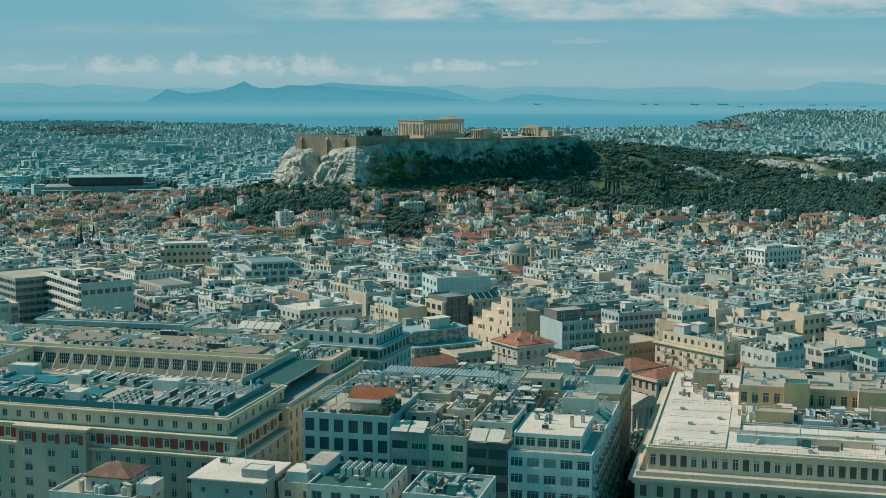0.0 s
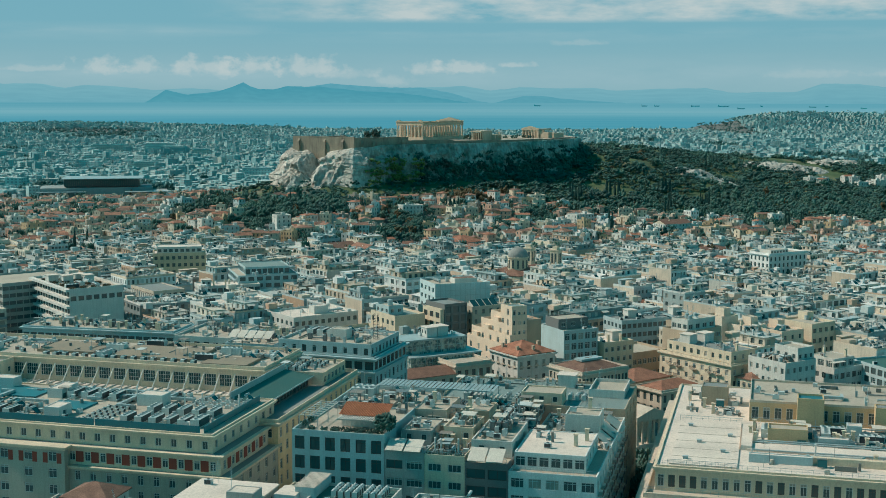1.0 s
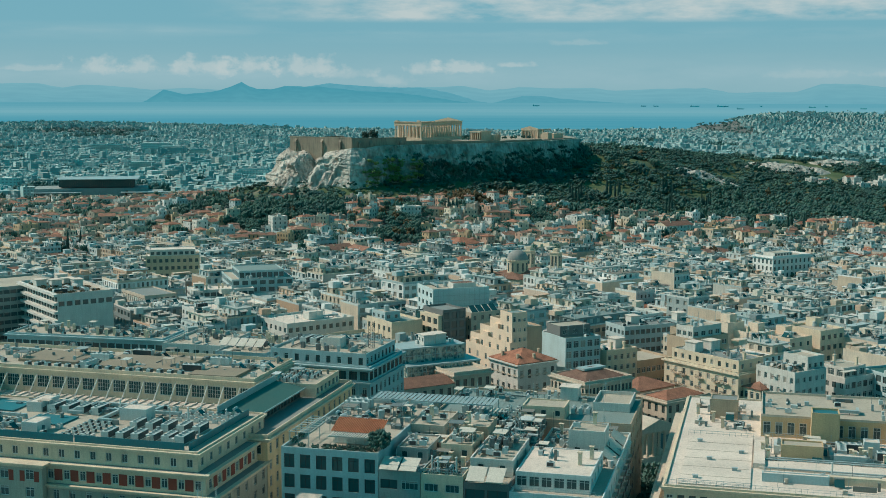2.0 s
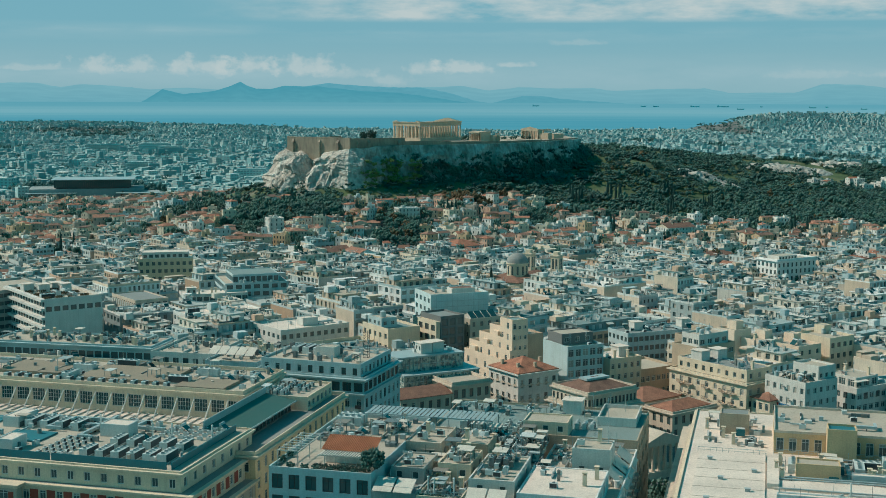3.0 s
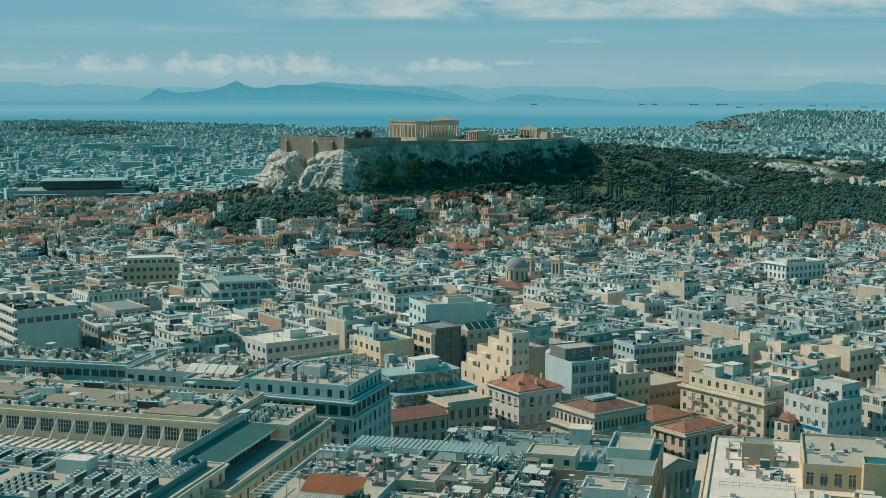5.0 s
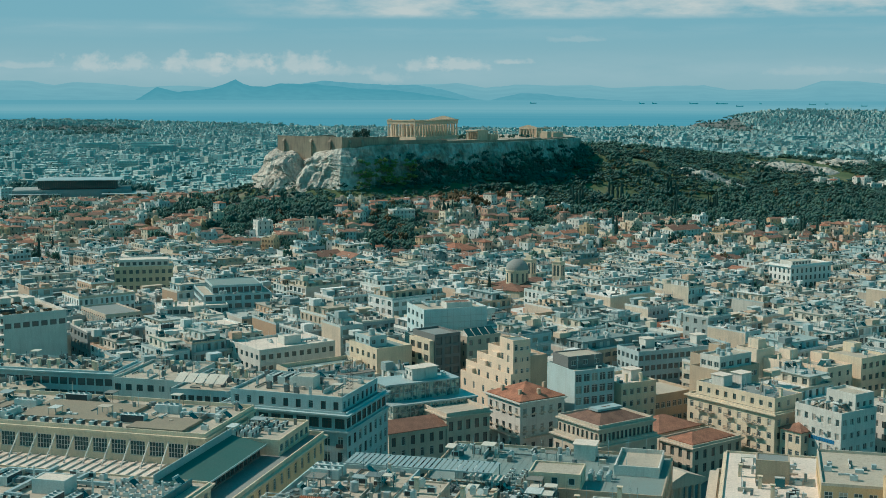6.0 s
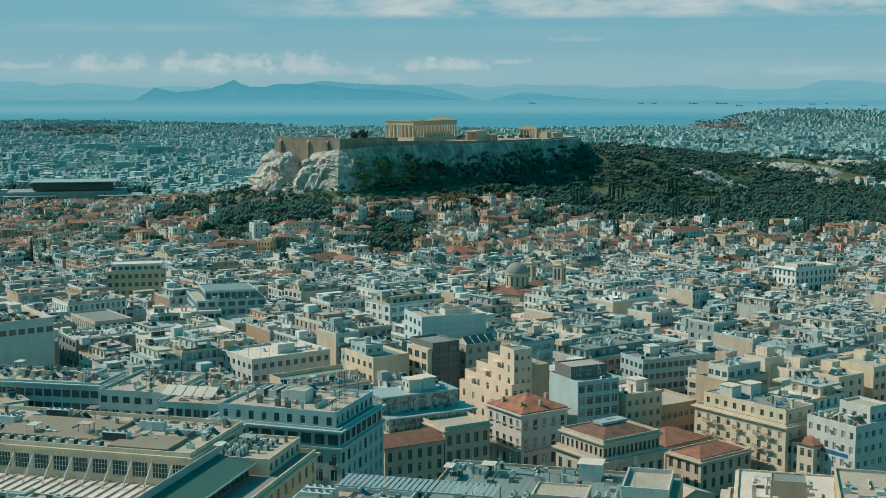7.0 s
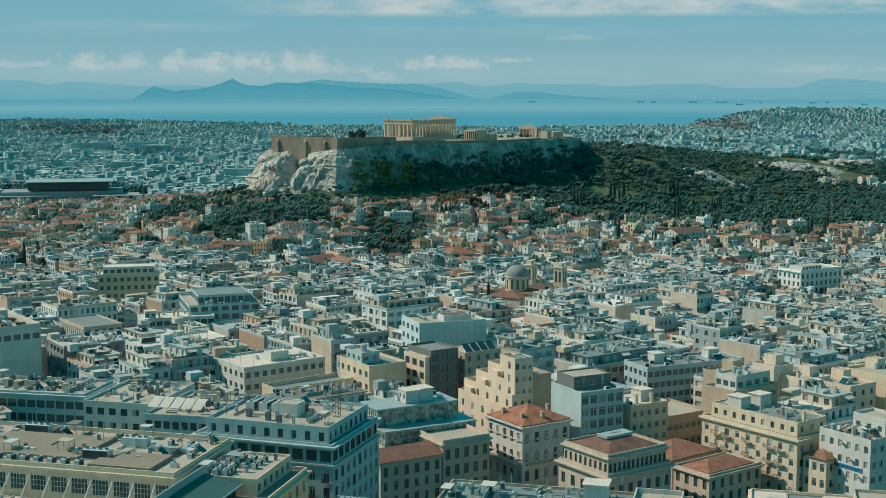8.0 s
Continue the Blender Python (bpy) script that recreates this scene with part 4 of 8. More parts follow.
p = proto("cooling_unit", "upright silver cooling unit with a domed fan", "cooling unit", "rooftop cooling units")
sh = Shape()
sh.box(-0.6, 0.6, -0.6, 0.6, 0, 1.7)
part("casing", sh, AC, p)
part("grille", louvre(-0.5, 0.5, -0.6, 0.3, 1.5, 8), DARKMETAL, p)
sh = Shape()
sh.tube((0, 0, 1.7), (0, 0, 1.9), 0.5, 0.5, 12, caps=False), sh.tube((0, 0, 1.9), (0, 0, 2.12), 0.5, 0.2, 12), sh.tube((0, 0, 2.12), (0, 0, 2.2), 0.2, 0.05, 12)
part("cowl", sh, [METAL], p)

p = proto("solar_water_heater", "solar water heater with tilted panel and tank", "solar heater", "rooftop solar heaters")
sh = Shape()
sh.poly([(-1, -0.9, 0.3), (1, -0.9, 0.3), (1, 0.6, 1.5), (-1, 0.6, 1.5)]), sh.poly([(-1, 0.6, 1.42), (1, 0.6, 1.42), (1, -0.9, 0.22), (-1, -0.9, 0.22)])
sh.poly([(-1, -0.9, 0.22), (1, -0.9, 0.22), (1, -0.9, 0.3), (-1, -0.9, 0.3)])
part("panel", sh, GREENGLASS, p)
sh = Shape()
sh.tube((-1, 0.75, 1.7), (1, 0.75, 1.7), 0.28, 0.28, 10)
part("tank", sh, AC, p)
tall_leg, short_leg = Shape(), Shape()
tall_leg.box(0, 0.05, 0.7, 0.76, 0, 1.5), short_leg.box(0, 0.05, -0.85, -0.8, 0, 0.3)
for leg in (tall_leg.data("leg", [METAL]), short_leg.data("leg", [METAL])):
    for x in (-0.9, 0.86):
        part("leg", leg, None, p, m=pose(x, 0, 0))

p = proto("water_tank", "round metal water tank on a roof", "water tank", "rooftop tanks")
sh = Shape()
sh.tube((0, 0, 0), (0, 0, 1.6), 0.7, 0.7, 14), sh.tube((0, 0, 1.6), (0, 0, 1.85), 0.7, 0.15, 14)
part("tank", sh, METAL, p)

p = proto("antenna", "thin rooftop aerial mast with cross bars", "antenna", "rooftop aerials")
sh = Shape()
sh.tube((0, 0, 0), (0, 0, 4.2), 0.05, 0.04, 5)
for i in range(5):
    sh.box(-0.5 + 0.04 * i, 0.5 - 0.04 * i, -0.02, 0.02, 2.6 + i * 0.32, 2.64 + i * 0.32)
part("mast", sh, METAL, p)

p = proto("satellite_dish", "white satellite dish on a short pole", "satellite dish", "rooftop dishes")
sh = Shape()
sh.tube((0, 0, 0), (0, 0, 1.0), 0.05, 0.05, 6)
part("pole", sh, METAL, p)
sh = Shape()
sh.tube((0, -0.1, 1.1), (0, -0.3, 1.25), 0.12, 0.55, 12), sh.tube((0, -0.3, 1.25), (0, -0.7, 1.5), 0.02, 0.02, 4)
part("dish", sh, AC, p)

p = proto("chimney", "square plastered rooftop chimney with a cap", "chimney", "rooftop chimneys")
sh = Shape()
sh.box(-0.35, 0.35, -0.35, 0.35, 0, 2.0), sh.box(-0.48, 0.48, -0.48, 0.48, 2.25, 2.4)
for x in (-0.3, 0.2):
    for y in (-0.3, 0.2):
        sh.box(x, x + 0.1, y, y + 0.1, 2.0, 2.25)
part("shaft", sh, CREAM, p)

p = proto("roof_hut", "small plastered rooftop stair hut with a door", "roof hut", "rooftop huts")
sh = Shape()
facade(sh, (-2, -1.8, 0), (1, 0, 0), 4, 0, 2.9, 2, 1, 0.9, 1.1, 1.0, pane=1)
sh.poly([(2, -1.8, 0), (2, 1.8, 0), (2, 1.8, 2.9), (2, -1.8, 2.9)]), sh.poly([(2, 1.8, 0), (-2, 1.8, 0), (-2, 1.8, 2.9), (2, 1.8, 2.9)])
sh.poly([(-2, 1.8, 0), (-2, -1.8, 0), (-2, -1.8, 2.9), (-2, 1.8, 2.9)])
part("wall", sh, [WHITE, GLASS], p)
sh = Shape()
sh.box(-2.25, 2.25, -2.05, 2.05, 2.9, 3.08)
part("roof", sh, ROOFWHITE, p)

p = proto("duct", "square galvanised ventilation duct on a roof", "duct", "rooftop ducts")
sh = Shape()
sh.box(-4, 4, -0.35, 0.35, 0.4, 1.0), sh.box(3.4, 4.002, 0.352, 3, 0.4, 1.0), sh.box(-4, -3.4, -0.35, 0.35, -0.0, 0.398)
for i in range(7):
    sh.box(-3.6 + i * 1.15, -3.54 + i * 1.15, -0.39, 0.39, 0.36, 1.04)
for x in (-2, 0, 2):
    sh.box(x - 0.05, x + 0.05, -0.3, 0.3, 0, 0.396, 1)
part("run", sh, [METAL, DARKMETAL], p)

p = proto("flue", "slim white metal flue pipe on a roof", "flue", "rooftop flues")
sh = Shape()
sh.tube((0, 0, 0), (0, 0, 3.4), 0.16, 0.16, 10), sh.tube((0, 0, 3.4), (0, 0, 3.6), 0.26, 0.05, 10)
part("pipe", sh, AC, p)


p = proto("condenser", "dark grey condensing unit with a top fan", "condenser", "rooftop condensers")
sh = Shape()
sh.box(-0.5, 0.5, -0.45, 0.45, 0.12, 1.6), sh.box(-0.45, -0.35, -0.4, 0.4, 0, 0.119), sh.box(0.35, 0.45, -0.4, 0.4, 0, 0.119)
part("casing", sh, DARKGREY, p)
sh = Shape()
sh.tube((0, 0, 1.6), (0, 0, 1.74), 0.36, 0.36, 12, caps=False), sh.tube((0, 0, 1.62), (0, 0, 1.66), 0.33, 0.33, 12, 1)
part("fan", sh, [METAL, DARKMETAL], p)


def scatter(seed, base, x0, x1, y0, y1, z, count, names, gap=1.6, turn=(0, 90, 180, 270), avoid=()):
    """Spreads rooftop things over a rectangle of a building's frame."""
    r, got = random.Random(seed), []
    for _ in range(count * 12):
        if len(got) >= count:
            break
        name = r.choice(names)
        need = {"chiller": 3.6, "duct": 4.6, "roof_hut": 3.2, "air_conditioner": 1.3}.get(name, 1.0) * gap / 1.6
        x, y = r.uniform(x0 + need * 0.7, x1 - need * 0.7), r.uniform(y0 + need * 0.7, y1 - need * 0.7)
        if any(math.hypot(x - a, y - c) < need + k for a, c, k in got) or any(a < x < b_ and c < y < d_ for a, b_, c, d_ in avoid):
            continue
        got.append((x, y, need))
        place(name, base @ pose(x, y, z, 0, 0, r.choice(turn) + r.uniform(-2, 2)))


def rows_of(name, base, x0, y0, z, nx, ny, dx, dy, turn=0, size=1.0):
    for i in range(nx):
        for j in range(ny):
            place(name, base @ pose(x0 + i * dx, y0 + j * dy, z, 0, 0, turn) @ Matrix.Diagonal((size, size, size, 1)))

# the long department building with the courtyard
K1, A1 = (-45.5, 257.5), 75.0
claim(K1, A1, -4, 106, -6, 125)
F1 = frame_at(K1, A1)
dept = new("department_building")
dept.matrix_basis = F1
tagged(dept, "long cream and ochre department building round a courtyard", "building")
block("front_wing", "grey-cream lower floors", (-1, -3.5), 0, 25, 118, 0, 21.6, GREYCREAM, ROOFGREY, A=(6, 6, 1.3, 2.0, 0.9, 2), B=(34, 6, 1.3, 2.0, 0.9, 2), parent=dept, par=0.0, corn=0.7, own=False, trim=CREAM, kinds=("plain", "plain", "half"))
red = block("red_storey", "storey with red panels", (-0.4, -1.5), 0, 24, 116, 22.3, 25.6, CREAM, ROOFGREY, A=(6, 1, 1.3, 1.9, 0.8, 0), B=(34, 1, 1.3, 1.9, 0.8, 0), parent=dept, par=0.0, corn=0.7, own=False, kinds=("plain", "plain", "half"))
sh = Shape()
sh.box(-0.04, 0.02, -0.85, 0.85, 0, 2.2)
panel = sh.data("red_panel", [REDPANEL])
for j in range(1, 34):
    part("red_panel", panel, None, red, m=pose(0, 116 / 34 * j, 22.9))
for j in range(1, 6):
    part("red_panel", panel, None, red, m=pose(4 * j, 0, 22.9, 0, 0, 90))
# a bay that stands forward of the front wing
bay = block("projecting_bay", "projecting front bay with its own cornice", (-2.7, 31.3), 0, 1.6, 16.5, 0, 25.7, GREYCREAM, CREAM, B=(3, 7, 1.9, 2.0, 0.9, 2), parent=dept, par=0.0, corn=0.6, own=False, trim=CREAM, kinds=("plain", "half"))
for j in range(3):
    for s in (-1.55, 1.55):
        part("red_panel", panel, None, bay, m=pose(0, 2.75 + 5.5 * j + s, 22.9) @ Matrix.Diagonal((1, 0.62, 0.95, 1)))
block("attic", "cream attic storey", (0.6, 0.6), 0, 31.5, 114, 26.35, 29.2, CREAM, ROOFTAN, A=(8, 1, 1.3, 1.7, 0.7, 0), B=(34, 1, 1.3, 1.7, 0.7, 0), parent=dept, par=0.3, corn=0.6, own=False)
sh = Shape()
for a, b_ in ((4, 27), (27.3, 52), (52.3, 80), (80.3, 112)):
    sh.box(2.0, 2.15, a, b_, 29.9, 31.3)
sh.box(2.16, 30, 3.0, 3.15, 29.9, 31.3)
part("screen", sh, BLUESHEET, dept, "blue sheet screens round the roof plant")
# street wing with the glazed top floor and green roof
block("street_wing", "ochre street wing", (24.2, -3.5), 0, 53, 16, 0, 26.2, OCHRE, ROOFGREY, A=(15, 7, 1.3, 2.2, 0.7, 2), B=(4, 7, 1.2, 2.0, 0.8, 2), D=(4, 7, 1.2, 2.0, 0.8, 2), parent=dept, par=0.8, corn=0.7, own=False, trim=CREAM)
top = block("glazed_storey", "glazed top floor", (29, 2.8), 0, 30, 6.4, 26.95, 29.3, DARKGREY, ROOFGREEN, A=(15, 1, 1.7, 1.9, 0.25, 0), parent=dept, par=0, own=False, kinds=("dark",))
sh = Shape()
sh.poly([(28, 1.9, 29.35), (60, 1.9, 29.35), (60, 9, 30.6), (28, 9, 30.6)])
sh.box(28, 60, 1.75, 1.9, 29.1, 29.42, 1), sh.box(28, 60, 9.0, 9.2, 27, 32.0, 1)
sh.poly([(28, 1.9, 29.3), (28, 9, 30.55), (28, 9, 27), (28, 1.9, 29.0)], 1)
part("green_roof", sh, [ROOFGREEN, METAL], dept, "sloping green sheet roof")
block("end_storey", "top floor at the wing's end", (60.5, -0.5), 0, 16, 12, 26.95, 29.6, CREAM, ROOFTAN, A=(6, 1, 1.6, 1.6, 0.5, 0), D=(3, 1, 1.6, 1.6, 0.5, 0), parent=dept, par=0.5, own=False)
# courtyard and back wing with white props
block("court_floor", "pale courtyard roof", (24.2, 12.6), 0, 31, 97, 0, 25.2, GREY, ROOFWHITE, parent=dept, par=0, own=False)
rib = Shape()
rib.box(0, 30.6, 0, 0.16, 25.21, 25.5)
rib = rib.data("roof_rib", [WHITE])
for j in range(44):
    part("roof_rib", rib, None, dept, m=pose(24.4, 14 + j * 2.1, 0))
back = block("back_wing", "cream back wing with large windows", (55.4, 12.6), 0, 24, 97, 0, 30.2, CREAM, ROOFTAN, B=(24, 1, 3.2, 2.9, 0.9, 25.6), parent=dept, par=0.8, corn=0.5, own=False, kinds=("green",))
for j in range(22):
    y = 16 + j * 4.05
    sh = Shape()
    sh.tube((51.2, y, 25.2), (55.3, y, 29.6), 0.17, 0.17, 6)
    part("prop", sh, WHITE, dept, "white slanting prop")
block("left_wing", "plant wing beside the courtyard", (33, 80), 0, 22, 30, 25.21, 30.0, CREAM, ROOFGREY, A=(5, 1, 1.2, 1.4, 1.2, 1), parent=dept, par=0.8, own=False)
for x, y, w, d in ((57, 18, 9, 12), (60, 34, 14, 22), (62, 62, 12, 16)):
    sh = Shape()
    sh.box(x, x + w, y, y + d, 30.92, 31.6)
    part("roof_deck", sh, ROOFBROWN, dept, "raised brown roof deck")
for x, y, w, d in ((12, 36, 7, 9), (9, 58, 8, 10), (20, 52, 8, 16), (8, 84, 9, 12)):
    sh = Shape()
    sh.box(x, x + w, y, y + d, 29.95, 30.25)
    part("skylight", sh, BLUESHEET, dept, "flat blue skylight")
rows_of("chiller", F1, 7.5, 6.5, 29.92, 1, 6, 6, 3.2, 0, size=0.85), rows_of("chiller", F1, 15.5, 7, 29.92, 1, 5, 6, 3.4, 0, size=0.85)
rows_of("air_conditioner", F1, 5.2, 27, 29.92, 6, 4, 2.1, 1.5, size=0.75)
rows_of("chiller", F1, 24, 34, 29.92, 1, 4, 6, 3.4, 0, size=0.9)
rows_of("air_conditioner", F1, 22, 5, 29.92, 4, 6, 2.2, 2.0, 90, size=0.8)
rows_of("chiller", F1, 6.5, 49, 29.92, 1, 3, 6, 3.0, 0, size=0.85), rows_of("chiller", F1, 8, 72, 29.92, 2, 4, 6.6, 3.0, 0, size=0.85)
rows_of("air_conditioner", F1, 22, 71, 29.92, 4, 7, 2.0, 1.7, size=0.75), rows_of("cooling_unit", F1, 5, 99, 29.92, 6, 4, 1.5, 1.6, size=0.72)
for x, y, w, d, h in ((19.5, 21, 4, 6, 2.4), (21, 46, 7, 3.5, 2.0), (5, 37, 5, 3.4, 2.2), (24, 88, 5, 7, 2.6), (12, 92, 8, 4, 1.8), (27, 62, 3.4, 7, 2.2)):
    block("plant_box", "pale metal rooftop plant housing", (x, y), 0, w, d, 29.93, 29.93 + h, AC, ROOFWHITE, parent=dept, par=0.12, own=False)
scatter(11, F1, 3, 31, 34, 112, 29.92, 40, ["air_conditioner", "duct", "duct", "air_conditioner"], 1.0, avoid=((11, 20, 35, 46), (8, 18, 57, 69), (19, 30, 33, 69), (3, 11, 47, 58), (4, 30, 69, 86), (3, 15, 97, 107)))
scatter(12, F1, 22, 31, 18, 50, 29.92, 22, ["duct", "air_conditioner", "duct"], 1.0)
scatter(13, F1, 58, 78, 14, 108, 30.93, 34, ["air_conditioner", "duct", "chiller"], 1.1, avoid=((56, 67, 17, 31), (59, 75, 33, 57), (61, 75, 61, 79)))
rows_of("air_conditioner", F1, 57.6, 32, 30.93, 1, 16, 2.4, 2.7, size=1.25)
scatter(14, F1, 39, 54, 81, 107, 30.05, 24, ["air_conditioner", "duct", "chiller"], 1.1)
rows_of("cooling_unit", F1, 62, 6, 29.65, 3, 3, 1.7, 1.7)
rows_of("air_conditioner", F1, 68, 3, 29.65, 3, 4, 2.3, 2.0)

# the group of town houses in the middle: five fronts in one row
K2, A2 = (27.3, 241.2), 75.5
claim(K2, A2, -1, 80, -1, 61)
F2 = frame_at(K2, A2)


def two(x, y):
    p = F2 @ Vector((x, y, 0))
    return (p.x, p.y)


b1 = block("office_building", "white office building with rows of windows", two(0, 0), A2, 46, 16.5, 0, 26.2, OFFWHITE, ROOFTAN, A=(12, 7, 1.6, 1.7, 0.9, 3), B=(5, 7, 2.5, 1.9, 0.8, 3), par=0.6, own=False, kinds=("plain", "plain", "shut", "half"))
block("penthouse", "white penthouse storey", (3.6, 2.6), 0, 17, 13.5, 26.25, 29.4, OFFWHITE, ROOFWHITE, B=(6, 1, 1.9, 1.9, 0.6, 0), A=(4, 1, 1.6, 1.6, 0.7, 0), parent=b1, par=0.15, own=False)
for i in range(7):
    for x in range(10):
        sh = Shape()
        sh.box(x * 4.4 + 1.2, x * 4.4 + 3.6, -1.0, -0.02, 3.0 + i * 3.3, 3.14 + i * 3.3)
        sh.box(x * 4.4 + 1.2, x * 4.4 + 3.6, -1.0, -0.95, 3.14 + i * 3.3, 4.0 + i * 3.3, 1)
        part("balcony", sh, [STONE, DARKMETAL], b1, "small balcony with a dark railing")
for x0 in (22, 29, 36):
    sh = Shape()
    sh.poly([(x0, -0.6, 25.9), (x0 + 6, -0.6, 25.9), (x0 + 6, 3.0, 28.6), (x0, 3.0, 28.6)])
    sh.poly([(x0, 3.0, 28.5), (x0 + 6, 3.0, 28.5), (x0 + 6, -0.6, 25.8), (x0, -0.6, 25.8)])
    part("awning", sh, AWNING, b1, "pale sloping awning")
b2 = block("office_building", "office building with dark glass bands", two(0, 16.6), A2, 34, 8.2, 0, 27.4, DARKGREY, ROOFTAN, B=(2, 8, 3.6, 1.9, 0.7, 1), own=False, par=0.5, kinds=("band",))
b3 = block("apartment_building", "cream apartment building with roof planting", two(0, 24.9), A2, 34, 7.8, 0, 28.0, CREAM, ROOFTAN, B=(2, 8, 2.6, 1.5, 1.0, 1), own=False, par=0.9, kinds=("plain",))
b4 = block("apartment_building", "grey apartment building with an awning terrace", two(0, 32.8), A2, 36, 7.8, 0, 28.2, GREY, ROOFGREY, B=(2, 8, 3.2, 1.7, 0.8, 1), own=False, par=0.9, kinds=("band", "half"))
b5 = block("apartment_building", "pale blue-white corner building with tall windows", two(0, 40.7), A2, 40, 18.6, 0, 31.2, BLUEWHITE, ROOFTAN, A=None, B=(6, 8, 2.0, 2.6, 0.7, 1), C=(9, 8, 1.5, 2.2, 0.8, 1), own=False, par=0.8, kinds=("dark",))
b6 = block("apartment_building", "tan back building with a grey metal roof", two(46.2, 0), A2, 25.5, 42, 0, 28.0, TAN, ROOFBLUE, A=(8, 7, 1.5, 1.8, 0.9, 2), own=False, par=0.5)
sh = Shape()
for i in range(24):
    sh.box(2, 24, 9 + i * 1.2, 9.05 + i * 1.2, 28.01, 28.04)
part("roof_seams", sh, ROOFBLUE, b6, "raised roof seams")
b7 = block("stair_tower", "white stair block with parapets", two(58, 1.5), A2, 12, 8, 28.05, 29.1, WHITE, ROOFTAN, parent=None, own=False, par=0.8)
b8 = block("roof_flat", "tan rooftop flat with small windows", two(46.5, 14), A2, 7, 9, 28.05, 30.8, CREAM, ROOFTAN, own=False, par=0.3, B=(3, 1, 1.2, 1.3, 1.0, 0), A=(2, 1, 1.2, 1.3, 1.0, 0))
sh = Shape()
for y0, y1 in ((17.5, 20.6), (20.9, 24.2)):
    sh.poly([(-1.2, y0, 28.6), (-1.2, y1, 28.6), (2.6, y1, 30.2), (2.6, y0, 30.2)][::-1])
    sh.poly([(-1.2, y0, 28.5), (-1.2, y1, 28.5), (2.6, y1, 30.1), (2.6, y0, 30.1)])
for y0, y1 in ((33.3, 36.5), (36.8, 40.2)):
    sh.poly([(-1.2, y0, 29.5), (-1.2, y1, 29.5), (2.6, y1, 30.9), (2.6, y0, 30.9)][::-1])
    sh.poly([(-1.2, y0, 29.4), (-1.2, y1, 29.4), (2.6, y1, 30.8), (2.6, y0, 30.8)])
aw = part("awning", sh, AWNING)
aw.matrix_basis = F2
tagged(aw, "cream cloth awnings over roof terraces", "awning")
for x, y, w, d, z, h, mt in ((6, 17, 16, 8, 27.5, 2.9, WHITE), (12, 26, 10, 6, 28.1, 2.9, CREAM), (24, 25.5, 8, 6, 28.1, 3.4, TAN), (8, 33.5, 10, 6, 28.3, 2.6, GREY), (22, 34, 12, 7, 28.3, 3.4, STONE), (26, 3, 7, 7, 26.3, 5.2, WHITE)):
    block("roof_flat", "plastered rooftop flat with small windows", two(x, y), A2, w, d, z, z + h, mt, ROOFTAN, B=(2, 1, 1.2, 1.3, 0.9, 0), A=(2, 1, 1.2, 1.3, 0.9, 0), own=False, par=0.3, seed=x)
scatter(21, F2, 21, 45, 1, 16, 26.25, 14, ["air_conditioner", "air_conditioner", "chimney", "duct", "cooling_unit"], 1.0)
scatter(22, F2, 4, 20, 3, 15.5, 29.44, 4, ["air_conditioner", "chimney"], 1.0)
scatter(24, F2, 62, 70, 9, 41, 28.04, 16, ["air_conditioner", "cooling_unit", "antenna", "roof_hut", "duct"], 1.2)
scatter(25, F2, 23, 45, 17, 24, 27.44, 10, ["air_conditioner", "chimney", "satellite_dish", "solar_water_heater"], 1.0)
scatter(26, F2, 1, 11, 25, 32, 28.04, 6, ["flue", "antenna", "chimney"], 1.0)
scatter(27, F2, 59, 69, 2.5, 8.5, 29.14, 3, ["air_conditioner", "antenna"], 1.0)
scatter(28, F2, 20, 39, 42, 58, 31.24, 16, ["air_conditioner", "air_conditioner", "chiller", "water_tank", "antenna"], 1.1, avoid=((20, 26, 41, 50),))
for owner, x0, y0, y1, z in ((b1, 0.15, 0.3, 16.2, 26.8), (b2, 0.15, 0.3, 7.9, 27.9), (b3, 0.15, 0.3, 7.5, 28.9), (b4, 0.15, 0.3, 7.5, 29.1)):
    sh = Shape()
    for k in range(int((y1 - y0) / 1.0) + 1):
        sh.box(x0, x0 + 0.05, y0 + k, y0 + k + 0.05, z, z + 0.9)
    for h in (0.45, 0.9):
        sh.box(x0, x0 + 0.05, y0, y1, z + h, z + h + 0.05)
    part("railing", sh, METAL, owner, "thin roof-edge railing")
rows_of("air_conditioner", F2, 49, 25, 28.05, 3, 2, 2.4, 2.2), rows_of("chiller", F2, 51, 33, 28.05, 1, 2, 6, 3.0, 0, size=0.8)
rows_of("cooling_unit", F2, 54, 10, 28.05, 2, 3, 1.6, 1.6), rows_of("condenser", F2, 27, 18.5, 27.45, 4, 3, 1.3, 1.25)
# roof pavilion with orange tiles and a slatted veranda
pav = new("roof_pavilion")
pav.matrix_basis = F2 @ pose(3.0, 42.5, 31.3)
tagged(pav, "rooftop pavilion with orange tiles and slatted veranda", "pavilion")
sh = Shape()
sh.box(4.2, 7.9, 0.2, 8.9, 0, 2.5)
part("wall", sh, WHITE, pav)
sh = Shape()
K = 120
for i in range(K + 1):
    y, w_ = -0.4 + 9.8 * i / K, 0.07 * math.sin(i * math.tau / 4)
    sh.v += [(3.4, y, 2.5 + w_), (8.4, y, 4.0 + w_)]
sh.f = [(2 * i, 2 * i + 2, 2 * i + 3, 2 * i + 1) for i in range(K)]
sh.m = [0] * K
part("tile_roof", sh, TILESNEW, pav, "orange clay tile roof")
ver = new("veranda")
ver.parent = pav
slat, post, beam = Shape(), Shape(), Shape()
